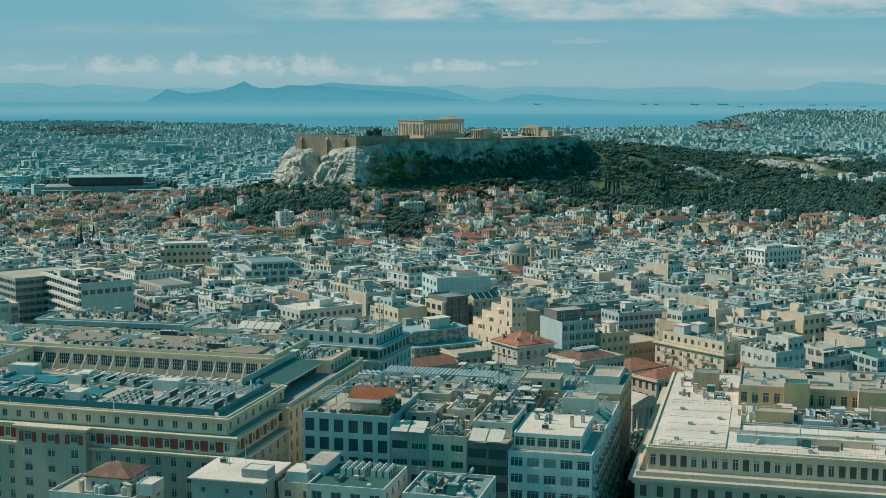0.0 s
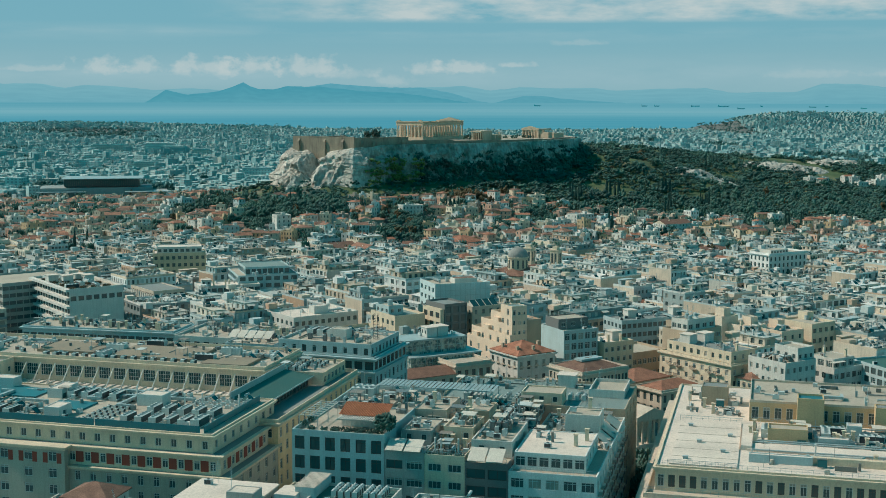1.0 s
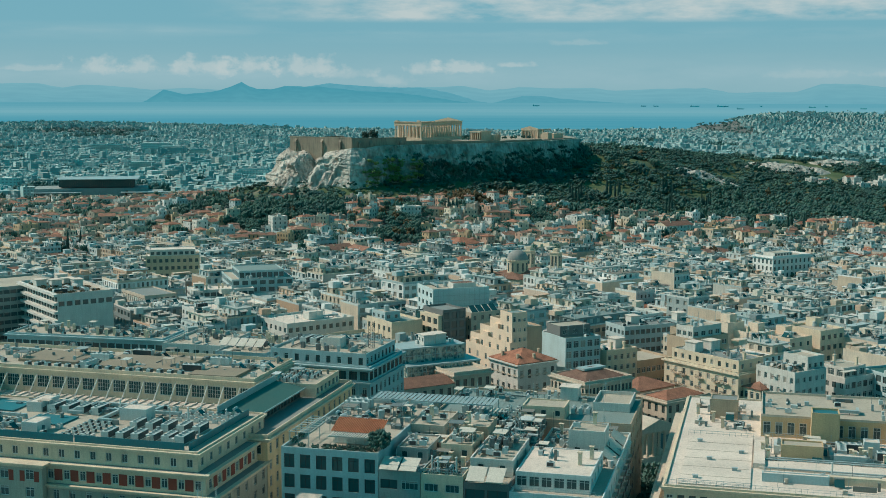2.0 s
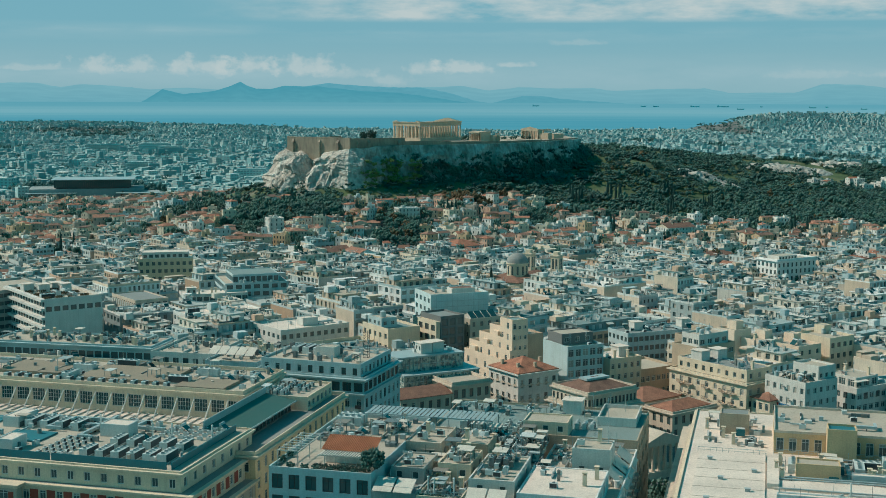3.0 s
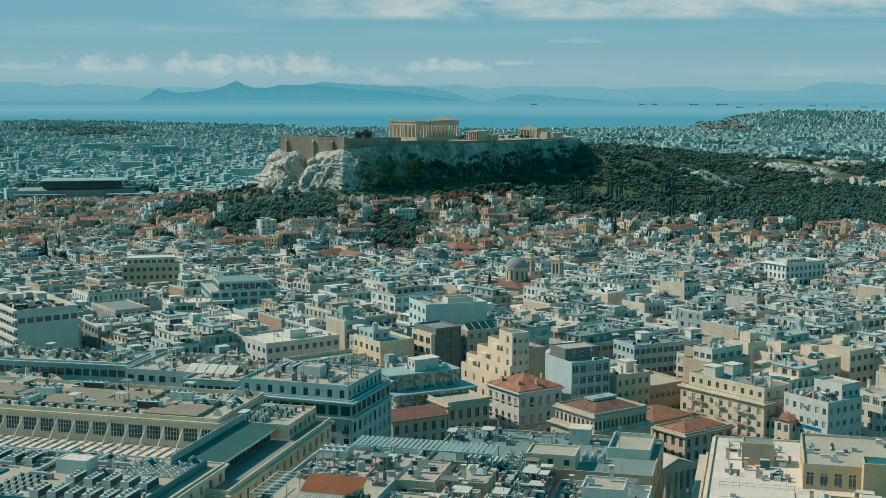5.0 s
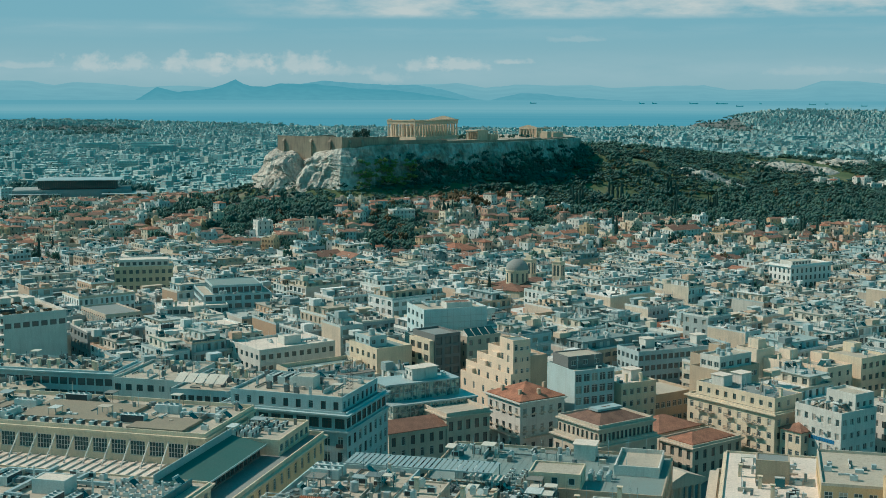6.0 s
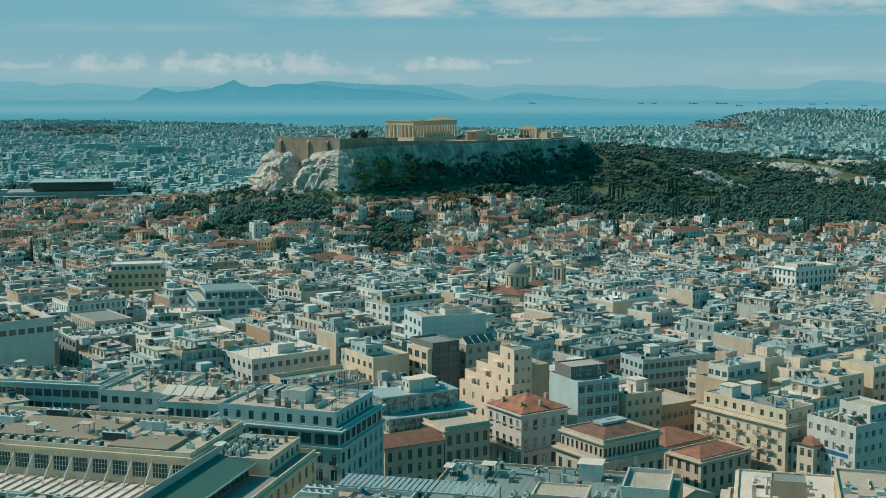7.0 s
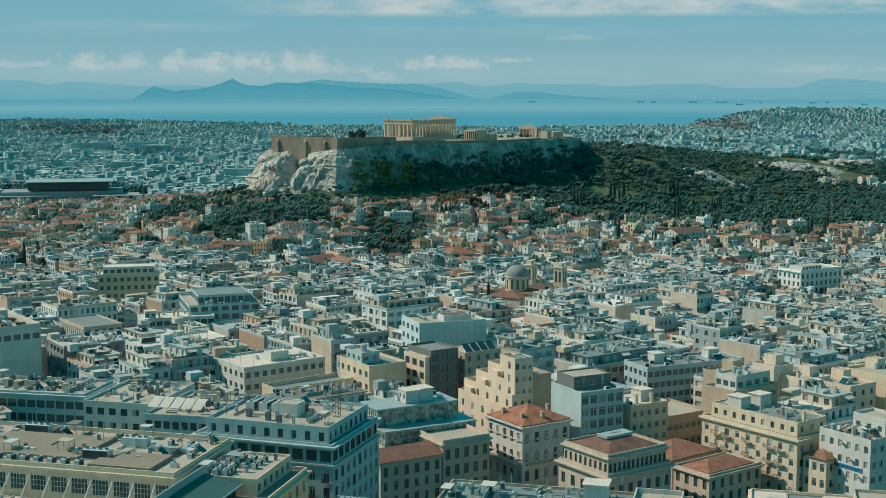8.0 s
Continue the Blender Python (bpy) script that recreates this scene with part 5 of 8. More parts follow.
slat.box(0.7, 3.9, 0, 0.24, 2.2, 2.36), post.box(0.92, 1.04, 0, 0.12, 0, 2.0), beam.box(0.9, 1.05, 0, 9.1, 2.0, 2.2)
slat, post = slat.data("slat", [WHITE]), post.data("post", [WHITE])
for i in range(18):
    part("slat", slat, None, ver, m=pose(0, 0.1 + 0.5 * i, 0))
for i in range(5):
    part("post", post, None, ver, m=pose(0, 0.05 + 1.95 * i, 0))
part("beam", beam, WHITE, ver)
for i, (x, y, rad, h) in enumerate(((2.8, 41.4, 2.5, 5.0), (5.2, 41.6, 2.0, 4.4), (1.2, 44, 0.8, 1.2), (1.1, 46, 0.9, 1.3), (1.2, 48.5, 0.8, 1.2), (1.1, 51, 0.9, 1.4), (1.3, 53.2, 0.9, 1.6), (2.0, 56, 0.9, 1.5), (5, 58.6, 1.0, 1.6), (9, 58.7, 0.9, 1.4))):
    p = F2 @ Vector((x, y, 31.2))
    shrub("shrub", p.x, p.y, p.z, rad, h, "bushy green plant on a roof terrace", i)
for i in range(11):
    p = F2 @ Vector((3.2, 42.4 + i * 0.95, 31.2))
    shrub("shrub", p.x, p.y, p.z, 0.8, 1.1, "clipped dark hedge plant before a veranda", i, CYPRESS)
for i in range(7):
    p = F2 @ Vector((0.7, 25.5 + i * 1.1, 28.0))
    shrub("shrub", p.x, p.y, p.z, 0.7, 1.3, "green hedge plant along a roof edge", i)
# grey louvred roof shade at the back and a white pergola
sh = Shape()
sh.at = F2
for i in range(28):
    sh.poly([(40 + 0.0, 28 + i * 0.95, 32.2), (46.5, 28 + i * 0.95, 32.2), (46.5, 28.6 + i * 0.95, 32.3), (40, 28.6 + i * 0.95, 32.3)])
for y in (28, 41, 54):
    sh.box(40, 40.2, y, y + 0.2, 28.2, 32.2), sh.box(46.3, 46.5, y, y + 0.2, 28.2, 32.2)
sh.box(39.9, 40.1, 28, 55, 32.0, 32.25), sh.box(46.4, 46.6, 28, 55, 32.0, 32.25)
tagged(part("roof_louvre", sh, METAL), "grey slatted steel sunshade on a roof", "sunshade")
sh = Shape()
sh.at = F2
for i in range(8):
    sh.box(3 + i * 1.7, 3.14 + i * 1.7, 55.0, 59.0, 34.0, 34.14)
for y in (55, 57, 58.8):
    sh.box(3, 15.2, y, y + 0.14, 33.85, 34.0)
for x in (3, 9, 15):
    sh.box(x, x + 0.14, 58.8, 58.94, 31.2, 33.85), sh.box(x, x + 0.14, 55.0, 55.14, 31.2, 33.85)
tagged(part("pergola", sh, WHITE), "white timber pergola on a roof terrace", "pergola")

# the bank: great cornice, recessed attic, white roof, ochre upper storey
K3, A3 = (35.4, 248.0), -14.5
claim(K3, A3, -3, 110, -3, 86)
F3 = frame_at(K3, A3)
bank = new("bank_building")
bank.matrix_basis = F3
tagged(bank, "large cream stone bank building with a deep cornice", "building")
block("main_body", "", (1.2, 1.2), 0, 100, 80, 0, 19.2, STONE, ROOFWHITE, A=(30, 5, 1.3, 2.2, 0.8, 2), B=(22, 5, 1.3, 2.2, 0.8, 2), parent=bank, par=0, own=False, kinds=("dark",))
sh = Shape()
sh.box(0.6, 102, 0.6, 82, 19.21, 19.9), sh.box(0, 102.5, 0, 82.5, 19.9, 20.6)
parapet(sh, 1.4, 101, 1.4, 81, 20.61, 0.9, 0.5)
part("cornice", sh, STONE, bank, "deep stone cornice")
block("attic", "recessed attic with a row of dark windows", (3.2, 6.6), 0, 98, 73, 20.62, 24.6, CREAM, ROOFWHITE, A=(48, 1, 1.25, 2.4, 0.8, 0), B=(34, 1, 1.2, 2.4, 0.8, 0), parent=bank, par=0.35, corn=0.5, own=False, kinds=("dark", "plain", "dark", "half"))
block("upper_storey", "ochre upper storey", (20, 47), 0, 78, 22, 25.3, 29.6, BANKOCHRE, ROOFTAN, A=(32, 1, 1.5, 2.7, 0.6, 0), B=(5, 1, 1.2, 1.6, 1.0, 0), parent=bank, par=0.5, own=False, trim=STONE, kinds=("plain", "plain", "half"))
block("lift_tower", "ochre lift tower", (30, 41.9), 0, 5.5, 5, 25.3, 31.8, BANKOCHRE, BLUESHEET, parent=bank, par=0.4, own=False)
block("lift_tower", "ochre stair block", (46, 43), 0, 6.5, 3.9, 25.3, 30.6, BANKOCHRE, ROOFGREY, parent=bank, par=0.2, own=False)
block("roof_hut", "tan roof hut", (9, 60), 0, 6, 5, 25.3, 29.5, TAN, ROOFGREY, parent=bank, par=0.2, own=False)
block("roof_box", "ochre plant box", (24, 30), 0, 8, 4.5, 25.3, 28.0, BANKOCHRE, ROOFTAN, parent=bank, par=0.3, own=False)
block("roof_box", "tan plant box", (48, 34), 0, 4.5, 4, 25.3, 28.5, TAN, ROOFTAN, parent=bank, par=0.3, own=False)
sh = Shape()
sh.box(5.5, 18.5, 8.5, 44, 25.31, 25.6), sh.box(20, 98, 22, 27, 25.31, 25.75), sh.box(18.8, 21, 22.5, 40, 25.31, 26.3)
sh.box(32, 47, 15, 16.2, 25.31, 26.8, 1)
part("roof_upstand", sh, [ROOFWHITE, CREAM], bank, "white roof upstands")
scatter(31, F3, 6, 50, 28, 42, 25.32, 22, ["air_conditioner", "duct", "chiller", "chimney", "duct"], 1.1, avoid=((23, 33, 29, 36), (47, 54, 33, 39), (5, 19, 8, 44)))
scatter(32, F3, 52, 98, 8, 42, 25.34, 20, ["air_conditioner", "duct", "duct", "roof_hut"], 1.2, avoid=((19, 99, 21, 28),))
scatter(33, F3, 20, 98, 49, 67, 29.64, 22, ["air_conditioner", "air_conditioner", "antenna", "duct"], 1.2)
scatter(34, F3, 5, 18, 46, 70, 25.32, 10, ["air_conditioner", "antenna", "duct", "chimney"], 1.0, avoid=((8, 16, 59, 66),))
sh = Shape()
for k in range(98):
    sh.box(3.4 + k, 3.44 + k, 6.9, 6.94, 25.6, 26.5)
sh.box(3.4, 101, 6.9, 6.94, 26.5, 26.54), sh.box(3.4, 101, 6.9, 6.94, 26.05, 26.08)
part("railing", sh, METAL, bank, "thin roof railing")

for i, (x0, x1, y, z) in enumerate(((20, 98, 27.6, 25.9), (22, 90, 28.3, 26.1), (24, 98, 40.5, 26.0), (30, 98, 41.4, 26.4), (21, 60, 21.2, 26.0), (40, 98, 16.8, 25.8))):
    sh = Shape()
    sh.tube((x0, y, z), (x1, y, z), 0.16, 0.16, 7), sh.tube((x0, y, 25.32), (x0, y, z), 0.14, 0.14, 7)
    for k in range(int((x1 - x0) / 4)):
        sh.box(x0 + 4 * k + 1, x0 + 4 * k + 1.1, y - 0.2, y + 0.2, 25.32, z)
    part("pipe", sh, METAL, bank, "grey lagged roof pipe")
for x0, x1, y0, y1 in ((5.3, 18.8, 8.2, 8.3), (5.3, 18.8, 44.2, 44.3), (20, 98, 46.2, 46.3)):
    sh = Shape()
    for k in range(int((x1 - x0) / 1.2) + 1):
        sh.box(x0 + 1.2 * k, x0 + 1.2 * k + 0.05, y0, y1, 25.32, 26.4)
    sh.box(x0, x1, y0, y1, 26.4, 26.46), sh.box(x0, x1, y0 + 0.02, y1 - 0.02, 25.9, 25.94)
    part("railing", sh, METAL, bank, "thin roof railing")

sh = Shape()
sh.at = pose(58, 19, 25.4, 0, 0, 4)
sh.poly([(0, 0, 1.2), (9, 0, 1.2), (9, 3.4, 3.4), (0, 3.4, 3.4)]), sh.poly([(0, 0, 1.1), (0, 3.4, 3.3), (9, 3.4, 3.3), (9, 0, 1.1)])
for x in (0.3, 4.4, 8.5):
    sh.box(x, x + 0.12, 0.1, 0.22, 0, 1.15, 1), sh.box(x, x + 0.12, 3.1, 3.22, 0, 3.1, 1)
part("sheet_screen", sh, [METAL, DARKMETAL], bank, "tilted pale metal sheet on posts")
for x0, y0, w, d, h, mt in ((20.5, 14, 12, 1.6, 1.5, BLUEWHITE), (34, 29, 6, 2, 1.6, METAL), (60, 30, 8, 3, 2.0, METAL), (72, 26.5, 14, 2.2, 1.8, BLUEWHITE), (40, 37, 3, 3, 2.6, AC), (66, 36, 4, 3, 3.0, BANKOCHRE), (80, 34, 6, 4, 2.4, AC)):
    block("plant_box", "rooftop plant housing", (x0, y0), 0, w, d, 25.33, 25.33 + h, mt, ROOFWHITE, parent=bank, par=0.12, own=False)
for x0, up in ((55, 1), (72, -1)):
    sh = Shape()
    for k in range(12):
        sh.box(x0 + up * 0.28 * k, x0 + up * 0.28 * k + 0.28, 44.9, 46.1, 25.33, 25.5 + 0.2 * k)
        sh.box(x0 + up * 0.28 * k + 0.1, x0 + up * 0.28 * k + 0.14, 44.9, 44.94, 25.5 + 0.2 * k, 26.5 + 0.2 * k, 1)
    part("roof_stair", sh, [METAL, DARKMETAL], bank, "short steel roof stair with a railing")

for i in range(5):
    sh = Shape()
    sh.box(5.6, 18.4, 14 + 6 * i, 14.12 + 6 * i, 25.605, 25.64)
    part("roof_seam", sh, ROOFTAN, bank, "grey roof seam")
for x, y in ((8, 12), (15, 18.5), (10, 25), (16, 31), (7.5, 38)):
    sh = Shape()
    sh.box(x, x + 0.9, y, y + 0.7, 25.605, 26.1), sh.box(x - 0.1, x + 1.0, y - 0.1, y + 0.8, 26.1, 26.2)
    part("roof_vent", sh, [METAL], bank, "small capped roof vent")
sh = Shape()
for k in range(66):
    sh.box(1.8 + 1.5 * k, 1.85 + 1.5 * k, 2.3, 2.35, 21.5, 22.5)
for z in (21.9, 22.5):
    sh.box(1.8, 100.5, 2.3, 2.34, z, z + 0.05)
part("railing", sh, METAL, bank, "thin teal-grey cornice railing")
for i in range(7):
    sh = Shape()
    x0, y, z = 22 + 11 * i, 19.5 + (i % 3) * 0.9, 25.7 + 0.12 * (i % 2)
    sh.tube((x0, y, z), (x0 + 9, y, z), 0.2, 0.2, 8), sh.tube((x0 + 9, y, z), (x0 + 10, y + 1.4, z), 0.2, 0.2, 8), sh.tube((x0, y, 25.33), (x0, y, z), 0.2, 0.2, 8)
    part("pipe", sh, AC, bank, "pale lagged roof pipe with a bend")

# nearest roofs along the lower edge
for nm, lb, c, a, w, d, z1, wall, roof, B_, A_ in (
        ("roof_flat_building", "grey building with a flat box roof", (-34.2, 225.6), 75.5, 13, 14, 25.6, GREY, ROOFWHITE, (3, 8, 1.0, 1.2, 1.1, 1), (3, 8, 1.2, 1.4, 1.0, 1)),
        ("apartment_building", "building with a white metal roof hut", (-25, 229), 75.5, 14, 7.2, 24.5, CREAM, ROOFGREY, (2, 7, 1.4, 1.4, 1.0, 1), (3, 7, 1.4, 1.4, 1.0, 1)),
        ("apartment_building", "building with a green felt roof and cooling units", (-12.0, 221.0), 75.5, 15, 14.5, 26.0, WHITE, ROOFGREEN, (4, 8, 2.0, 1.5, 0.9, 1), (4, 8, 1.4, 1.5, 1.0, 1)),
        ("apartment_building", "pale building with rooftop skylights", (4.8, 217.0), 75.5, 14, 14.0, 25.6, WHITE, ROOFBLUE, (4, 7, 1.6, 1.5, 0.9, 1), (4, 7, 1.4, 1.5, 1.0, 1)),
        ("apartment_building", "pale building with a tiled roof flat", (-59.5, 234), 75.5, 12, 18, 20.4, WHITE, ROOFTAN, (5, 6, 1.4, 1.5, 0.9, 1), (3, 6, 1.4, 1.5, 0.9, 1))):
    block(nm, lb, c, a, w, d, 0, z1, wall, roof, A=A_, B=B_, par=0.5)
FN = frame_at((-12.0, 221.0), 75.5)
rows_of("cooling_unit", FN, 8.6, 2.0, 26.04, 4, 3, 1.35, 1.3), rows_of("cooling_unit", FN, 8.6, 6.6, 26.04, 4, 4, 1.35, 1.3)
FW = frame_at((-25, 229), 75.5)
hut = block("roof_hut", "white roof hut with a sloping metal sheet", (-23.4, 231), 75.5, 9, 3.6, 24.5, 28.0, BLUEWHITE, ROOFWHITE, own=False, par=0, thing_cat="roof hut")
sh = Shape()
for i in range(18):
    sh.box(-0.3 + i * 0.53, -0.2 + i * 0.53, -0.3, 3.9, 28.01, 28.09)
part("sheet_ribs", sh, ROOFWHITE, hut)
tile_hut = block("roof_flat", "white roof flat under a hipped tile roof", (-61.5, 238), 75.5, 8, 9, 20.4, 23.2, WHITE, ROOFTAN, own=False, par=0, A=(3, 1, 0.8, 1.2, 0.8, 0), B=(3, 1, 0.8, 1.2, 0.8, 0))
sh = Shape()
sh.hip(0, 8, 0, 9, 23.46, 2.0, 0.5)
part("tile_roof", sh, TILES, tile_hut, "red clay tile roof")
FS = frame_at((4.8, 217.0), 75.5)
scatter(41, FS, 1, 13, 1, 13, 25.64, 8, ["air_conditioner", "solar_water_heater", "duct", "antenna"], 1.0)
scatter(42, frame_at((-59.5, 234), 75.5), 1, 11, 1, 4, 20.44, 5, ["air_conditioner", "antenna", "chimney"], 1.0)
slab = Shape()
slab.box(-0.5, 13.4, -0.5, 14.6, 26.12, 26.4)
slab = part("roof_slab", slab, ROOFWHITE, m=frame_at((-34.2, 225.6), 75.5))
tagged(slab, "pale overhanging flat roof slab", "roof slab")
block("roof_hut", "grey stair block beside the flat roof", (-33.6, 227.5), 75.5, 4, 5, 26.42, 27.9, GREY, ROOFWHITE, own=False, par=0.1, thing_cat="roof hut")
scatter(43, frame_at((-34.2, 225.6), 75.5), 6, 12.5, 1, 13, 26.42, 4, ["antenna", "air_conditioner"], 1.0)

# lean-to boxes and a terrace rail round the tiled roof flat
FT = frame_at((-59.5, 234), 75.5)
block("roof_hut", "white boxy roof store", (-56.6, 236.2), 75.5, 5, 3.4, 20.45, 22.6, WHITE, ROOFWHITE, own=False, par=0.15, thing_cat="roof hut")
scatter(44, FT, 0.5, 3.5, 1, 17, 20.45, 7, ["air_conditioner", "satellite_dish", "water_tank", "chimney"], 0.8)
low = block("roof_hut", "lower white metal shed", (-26.6, 229.6), 75.5, 5.5, 4.0, 24.5, 27.0, BLUEWHITE, ROOFWHITE, own=False, par=0, thing_cat="roof hut")
# dark condensers in close rows
rows_of("condenser", F2, 22.5, 12.0, 26.25, 3, 4, 1.3, 1.25), rows_of("condenser", F2, 37.5, 33.5, 28.25, 3, 4, 1.3, 1.25), rows_of("condenser", F2, 14.0, 20.0, 30.75, 2, 3, 1.3, 1.25)
place("chiller", F2 @ pose(36.0, 55.5, 31.25, 0, 0, 90)), place("chiller", F2 @ pose(33.4, 55.5, 31.25, 0, 0, 90))
# more rooftop plant on the middle group
for seed, x0, x1, y0, y1, z, c in ((82, 7, 21, 18, 24, 30.75, 10), (83, 13, 21, 26.5, 31.5, 31.35, 6), (84, 25, 31, 26, 31, 31.85, 5), (85, 9, 17, 34, 39, 31.25, 6), (86, 23, 33, 34.5, 40.5, 32.05, 8), (87, 34, 45, 17, 40, 28.25, 22), (88, 27, 32, 3.5, 9.5, 31.85, 3), (89, 33, 45, 1, 15, 26.3, 14), (90, 1, 8, 33, 40, 28.25, 3)):
    scatter(seed, F2, x0, x1, y0, y1, z, c, ["air_conditioner", "air_conditioner", "air_conditioner", "chimney", "antenna", "satellite_dish", "cooling_unit"], 0.9)
scatter(91, F3, 21, 98, 29, 41, 25.34, 34, ["duct", "duct", "air_conditioner", "chimney", "chiller"], 0.9, avoid=((23, 33, 29, 36), (47, 54, 33, 39)))
scatter(92, F3, 22, 98, 10, 20, 25.34, 10, ["duct", "chimney", "flue"], 1.0)
scatter(93, F1, 3, 31, 3, 34, 29.95, 6, ["duct", "flue"], 0.8, avoid=((3, 19, 3, 34), (20, 34, 4, 27)))
for i, (x, y) in enumerate(((41.5, 283), (45.5, 291), (44.5, 299), (48.5, 306), (47, 313), (50, 322))):
    street_tree(x, y, 0, 8.5 + (i % 3), i)

# ---- second row ----
# tall corner block with a set-back top floor
K5, A5 = (-18.5, 346.3), 71.0
b = block("corner_block", "pale blue-grey corner block with arched cornice", K5, A5, 24.5, 31, 0, 22.9, BLUEWHITE, ROOFGREY, A=(8, 6, 1.35, 2.3, 0.6, 2), B=(10, 6, 1.35, 2.3, 0.6, 2), par=0, corn=0.4, kinds=("plain", "dark", "half"))
block("loggia_storey", "deep open loggia row under the cornice", (0.3, 0.3), 0, 23.9, 30.4, 23.62, 26.5, BLUEWHITE, ROOFGREY, A=(8, 1, 2.3, 2.2, 0.35, 0), B=(10, 1, 2.3, 2.2, 0.35, 0), parent=b, par=0.4, corn=0.9, own=False, kinds=("dark",))
for i in range(10):
    for j in range(1, 6):
        if (i * 3 + j) % 4 == 0:
            continue
        sh = Shape()
        y0, z = 3.1 * i + 0.75, 2 + 20.9 / 6 * j + 0.55
        sh.box(-0.55, -0.02, y0, y0 + 1.6, z - 0.1, z), sh.box(-0.55, -0.5, y0, y0 + 1.6, z + 0.001, z + 0.85, 1)
        part("balconette", sh, [STONE, DARKMETAL], b, "small balconette with a dark iron railing")
block("set_back_storey", "set-back top storey", (1.8, 1.8), 0, 20.8, 27, 27.25, 30.0, BLUEWHITE, ROOFTAN, A=(8, 1, 1.2, 1.8, 0.4, 0), B=(9, 1, 1.2, 1.8, 0.4, 0), parent=b, par=0.6, own=False, kinds=("plain", "dark"))
F5 = frame_at(K5, A5)
rows_of("chiller", F5, 14, 18, 30.04, 1, 3, 3, 3.0, 0)
block("plant_room", "white rooftop plant room", (9, 12), 0, 4, 5, 30.02, 32.6, WHITE, ROOFTAN, parent=b, par=0.2, own=False)
scatter(51, F5, 3, 21.5, 3, 28, 30.04, 8, ["air_conditioner", "duct", "condenser"], 1.0, avoid=((8, 14, 11, 18), (9, 19, 15, 26)))
sh = Shape()
for x in (0, 1.2):
    for y in (0, 1.2):
        sh.box(x, x + 0.08, y, y + 0.08, 0, 7)
for i in range(9):
    z = i * 0.8
    sh.box(0, 1.28, 0, 0.06, z, z + 0.06), sh.box(0, 0.06, 0, 1.28, z + 0.06, z + 0.12), sh.box(0, 1.28, 1.22, 1.28, z, z + 0.06)
    sh.tube((0, 0, z), (1.28, 0, z + 0.8), 0.03, 0.03, 4), sh.tube((0, 1.28, z), (0, 0, z + 0.8), 0.03, 0.03, 4)
mast = part("lattice_mast", sh, DARKMETAL, m=F5 @ pose(12, 4, 30.04))
tagged(mast, "dark steel lattice mast on a roof", "mast")
b = block("low_block", "long low office block with a glazed top floor", (-50, 384), 75, 24, 15.5, 0, 23.0, BLUEWHITE, ROOFTAN, A=(8, 6, 1.4, 1.8, 0.8, 2), B=(7, 6, 1.6, 1.8, 0.8, 2), par=0.6, kinds=("dark",))
scatter(52, frame_at((-50, 384), 75), 3, 23, 1, 14, 23.54, 18, ["air_conditioner", "condenser", "duct", "chimney"], 1.2)
for i in range(5):
    y = 0.8 + i * 2.7
    sh = Shape()
    sh.poly([(-1.2, y, 25.6), (-1.2, y + 2.4, 25.6), (2.6, y + 2.4, 27.2), (2.6, y, 27.2)][::-1])
    sh.poly([(-1.2, y, 25.5), (-1.2, y + 2.4, 25.5), (2.6, y + 2.4, 27.1), (2.6, y, 27.1)])
    part("awning", sh, AWNING, b, "cream cloth awning")
b = block("office_building", "low white office building with a tan roof deck", (-66, 402), 76, 24, 18.5, 0, 21.6, WHITE, ROOFTAN, A=(7, 6, 1.5, 1.7, 0.8, 1), B=(6, 6, 1.8, 1.7, 0.8, 1), par=0.7, kinds=("dark", "half"))
scatter(55, frame_at((-66, 402), 76), 8, 23, 1, 17, 21.64, 14, ["air_conditioner", "condenser", "duct", "chimney", "satellite_dish"], 1.1)
b = block("curved_block", "long grey office block with continuous window bands", (-85, 411), 78, 16, 52, 0, 21.5, BLUEWHITE, ROOFTAN, A=(5, 6, 2.2, 1.8, 0.8, 2), B=(20, 6, 2.2, 1.9, 0.6, 1), par=0.5, corn=0.8, kinds=("band",))
scatter(53, frame_at((-85, 411), 78), 1, 15, 1, 50, 22.25, 36, ["air_conditioner", "air_conditioner", "duct", "chimney", "condenser"], 1.0)

# steel-and-glass extension over an old front
K6, A6 = (4.2, 388), 30.0
b = block("old_front", "three-storey neoclassical front with balustrade", (3.4, 384.5), A6, 12.5, 17, 0, 16.4, STONE, ROOFTAN, A=(5, 4, 1.2, 2.4, 0.8, 1), B=(5, 4, 1.2, 2.4, 0.8, 1), corn=0.6, par=0.9, kinds=("dark",))
b = block("old_front", "old stone front with a tiled lean-to roof", (-10.5, 376.5), A6, 15.8, 16, 0, 14.2, STONE, ROOFTAN, A=(6, 4, 1.1, 2.2, 0.7, 1), B=(4, 4, 1.1, 2.2, 0.7, 1), par=0, corn=0.35, kinds=("dark", "plain"))
sh = Shape()
sh.poly([(-0.5, -0.5, 15.1), (16.2, -0.5, 15.1), (16.2, 5, 17.0), (-0.5, 5, 17.0)]), sh.poly([(-0.5, -0.5, 15.1), (-0.5, 5, 17.0), (-0.5, 5, 15.1)]), sh.box(-0.5, 16.2, -0.5, 5, 14.95, 15.09)
part("tile_roof", sh, TILES, b, "red clay lean-to roof")
glass = new("glass_extension")
glass.matrix_basis = frame_at((-8.5, 387.5), 28)
tagged(glass, "steel and glass rooftop extension", "glass extension")
claim((-8.5, 387.5), 28, 0, 30, 0, 16)
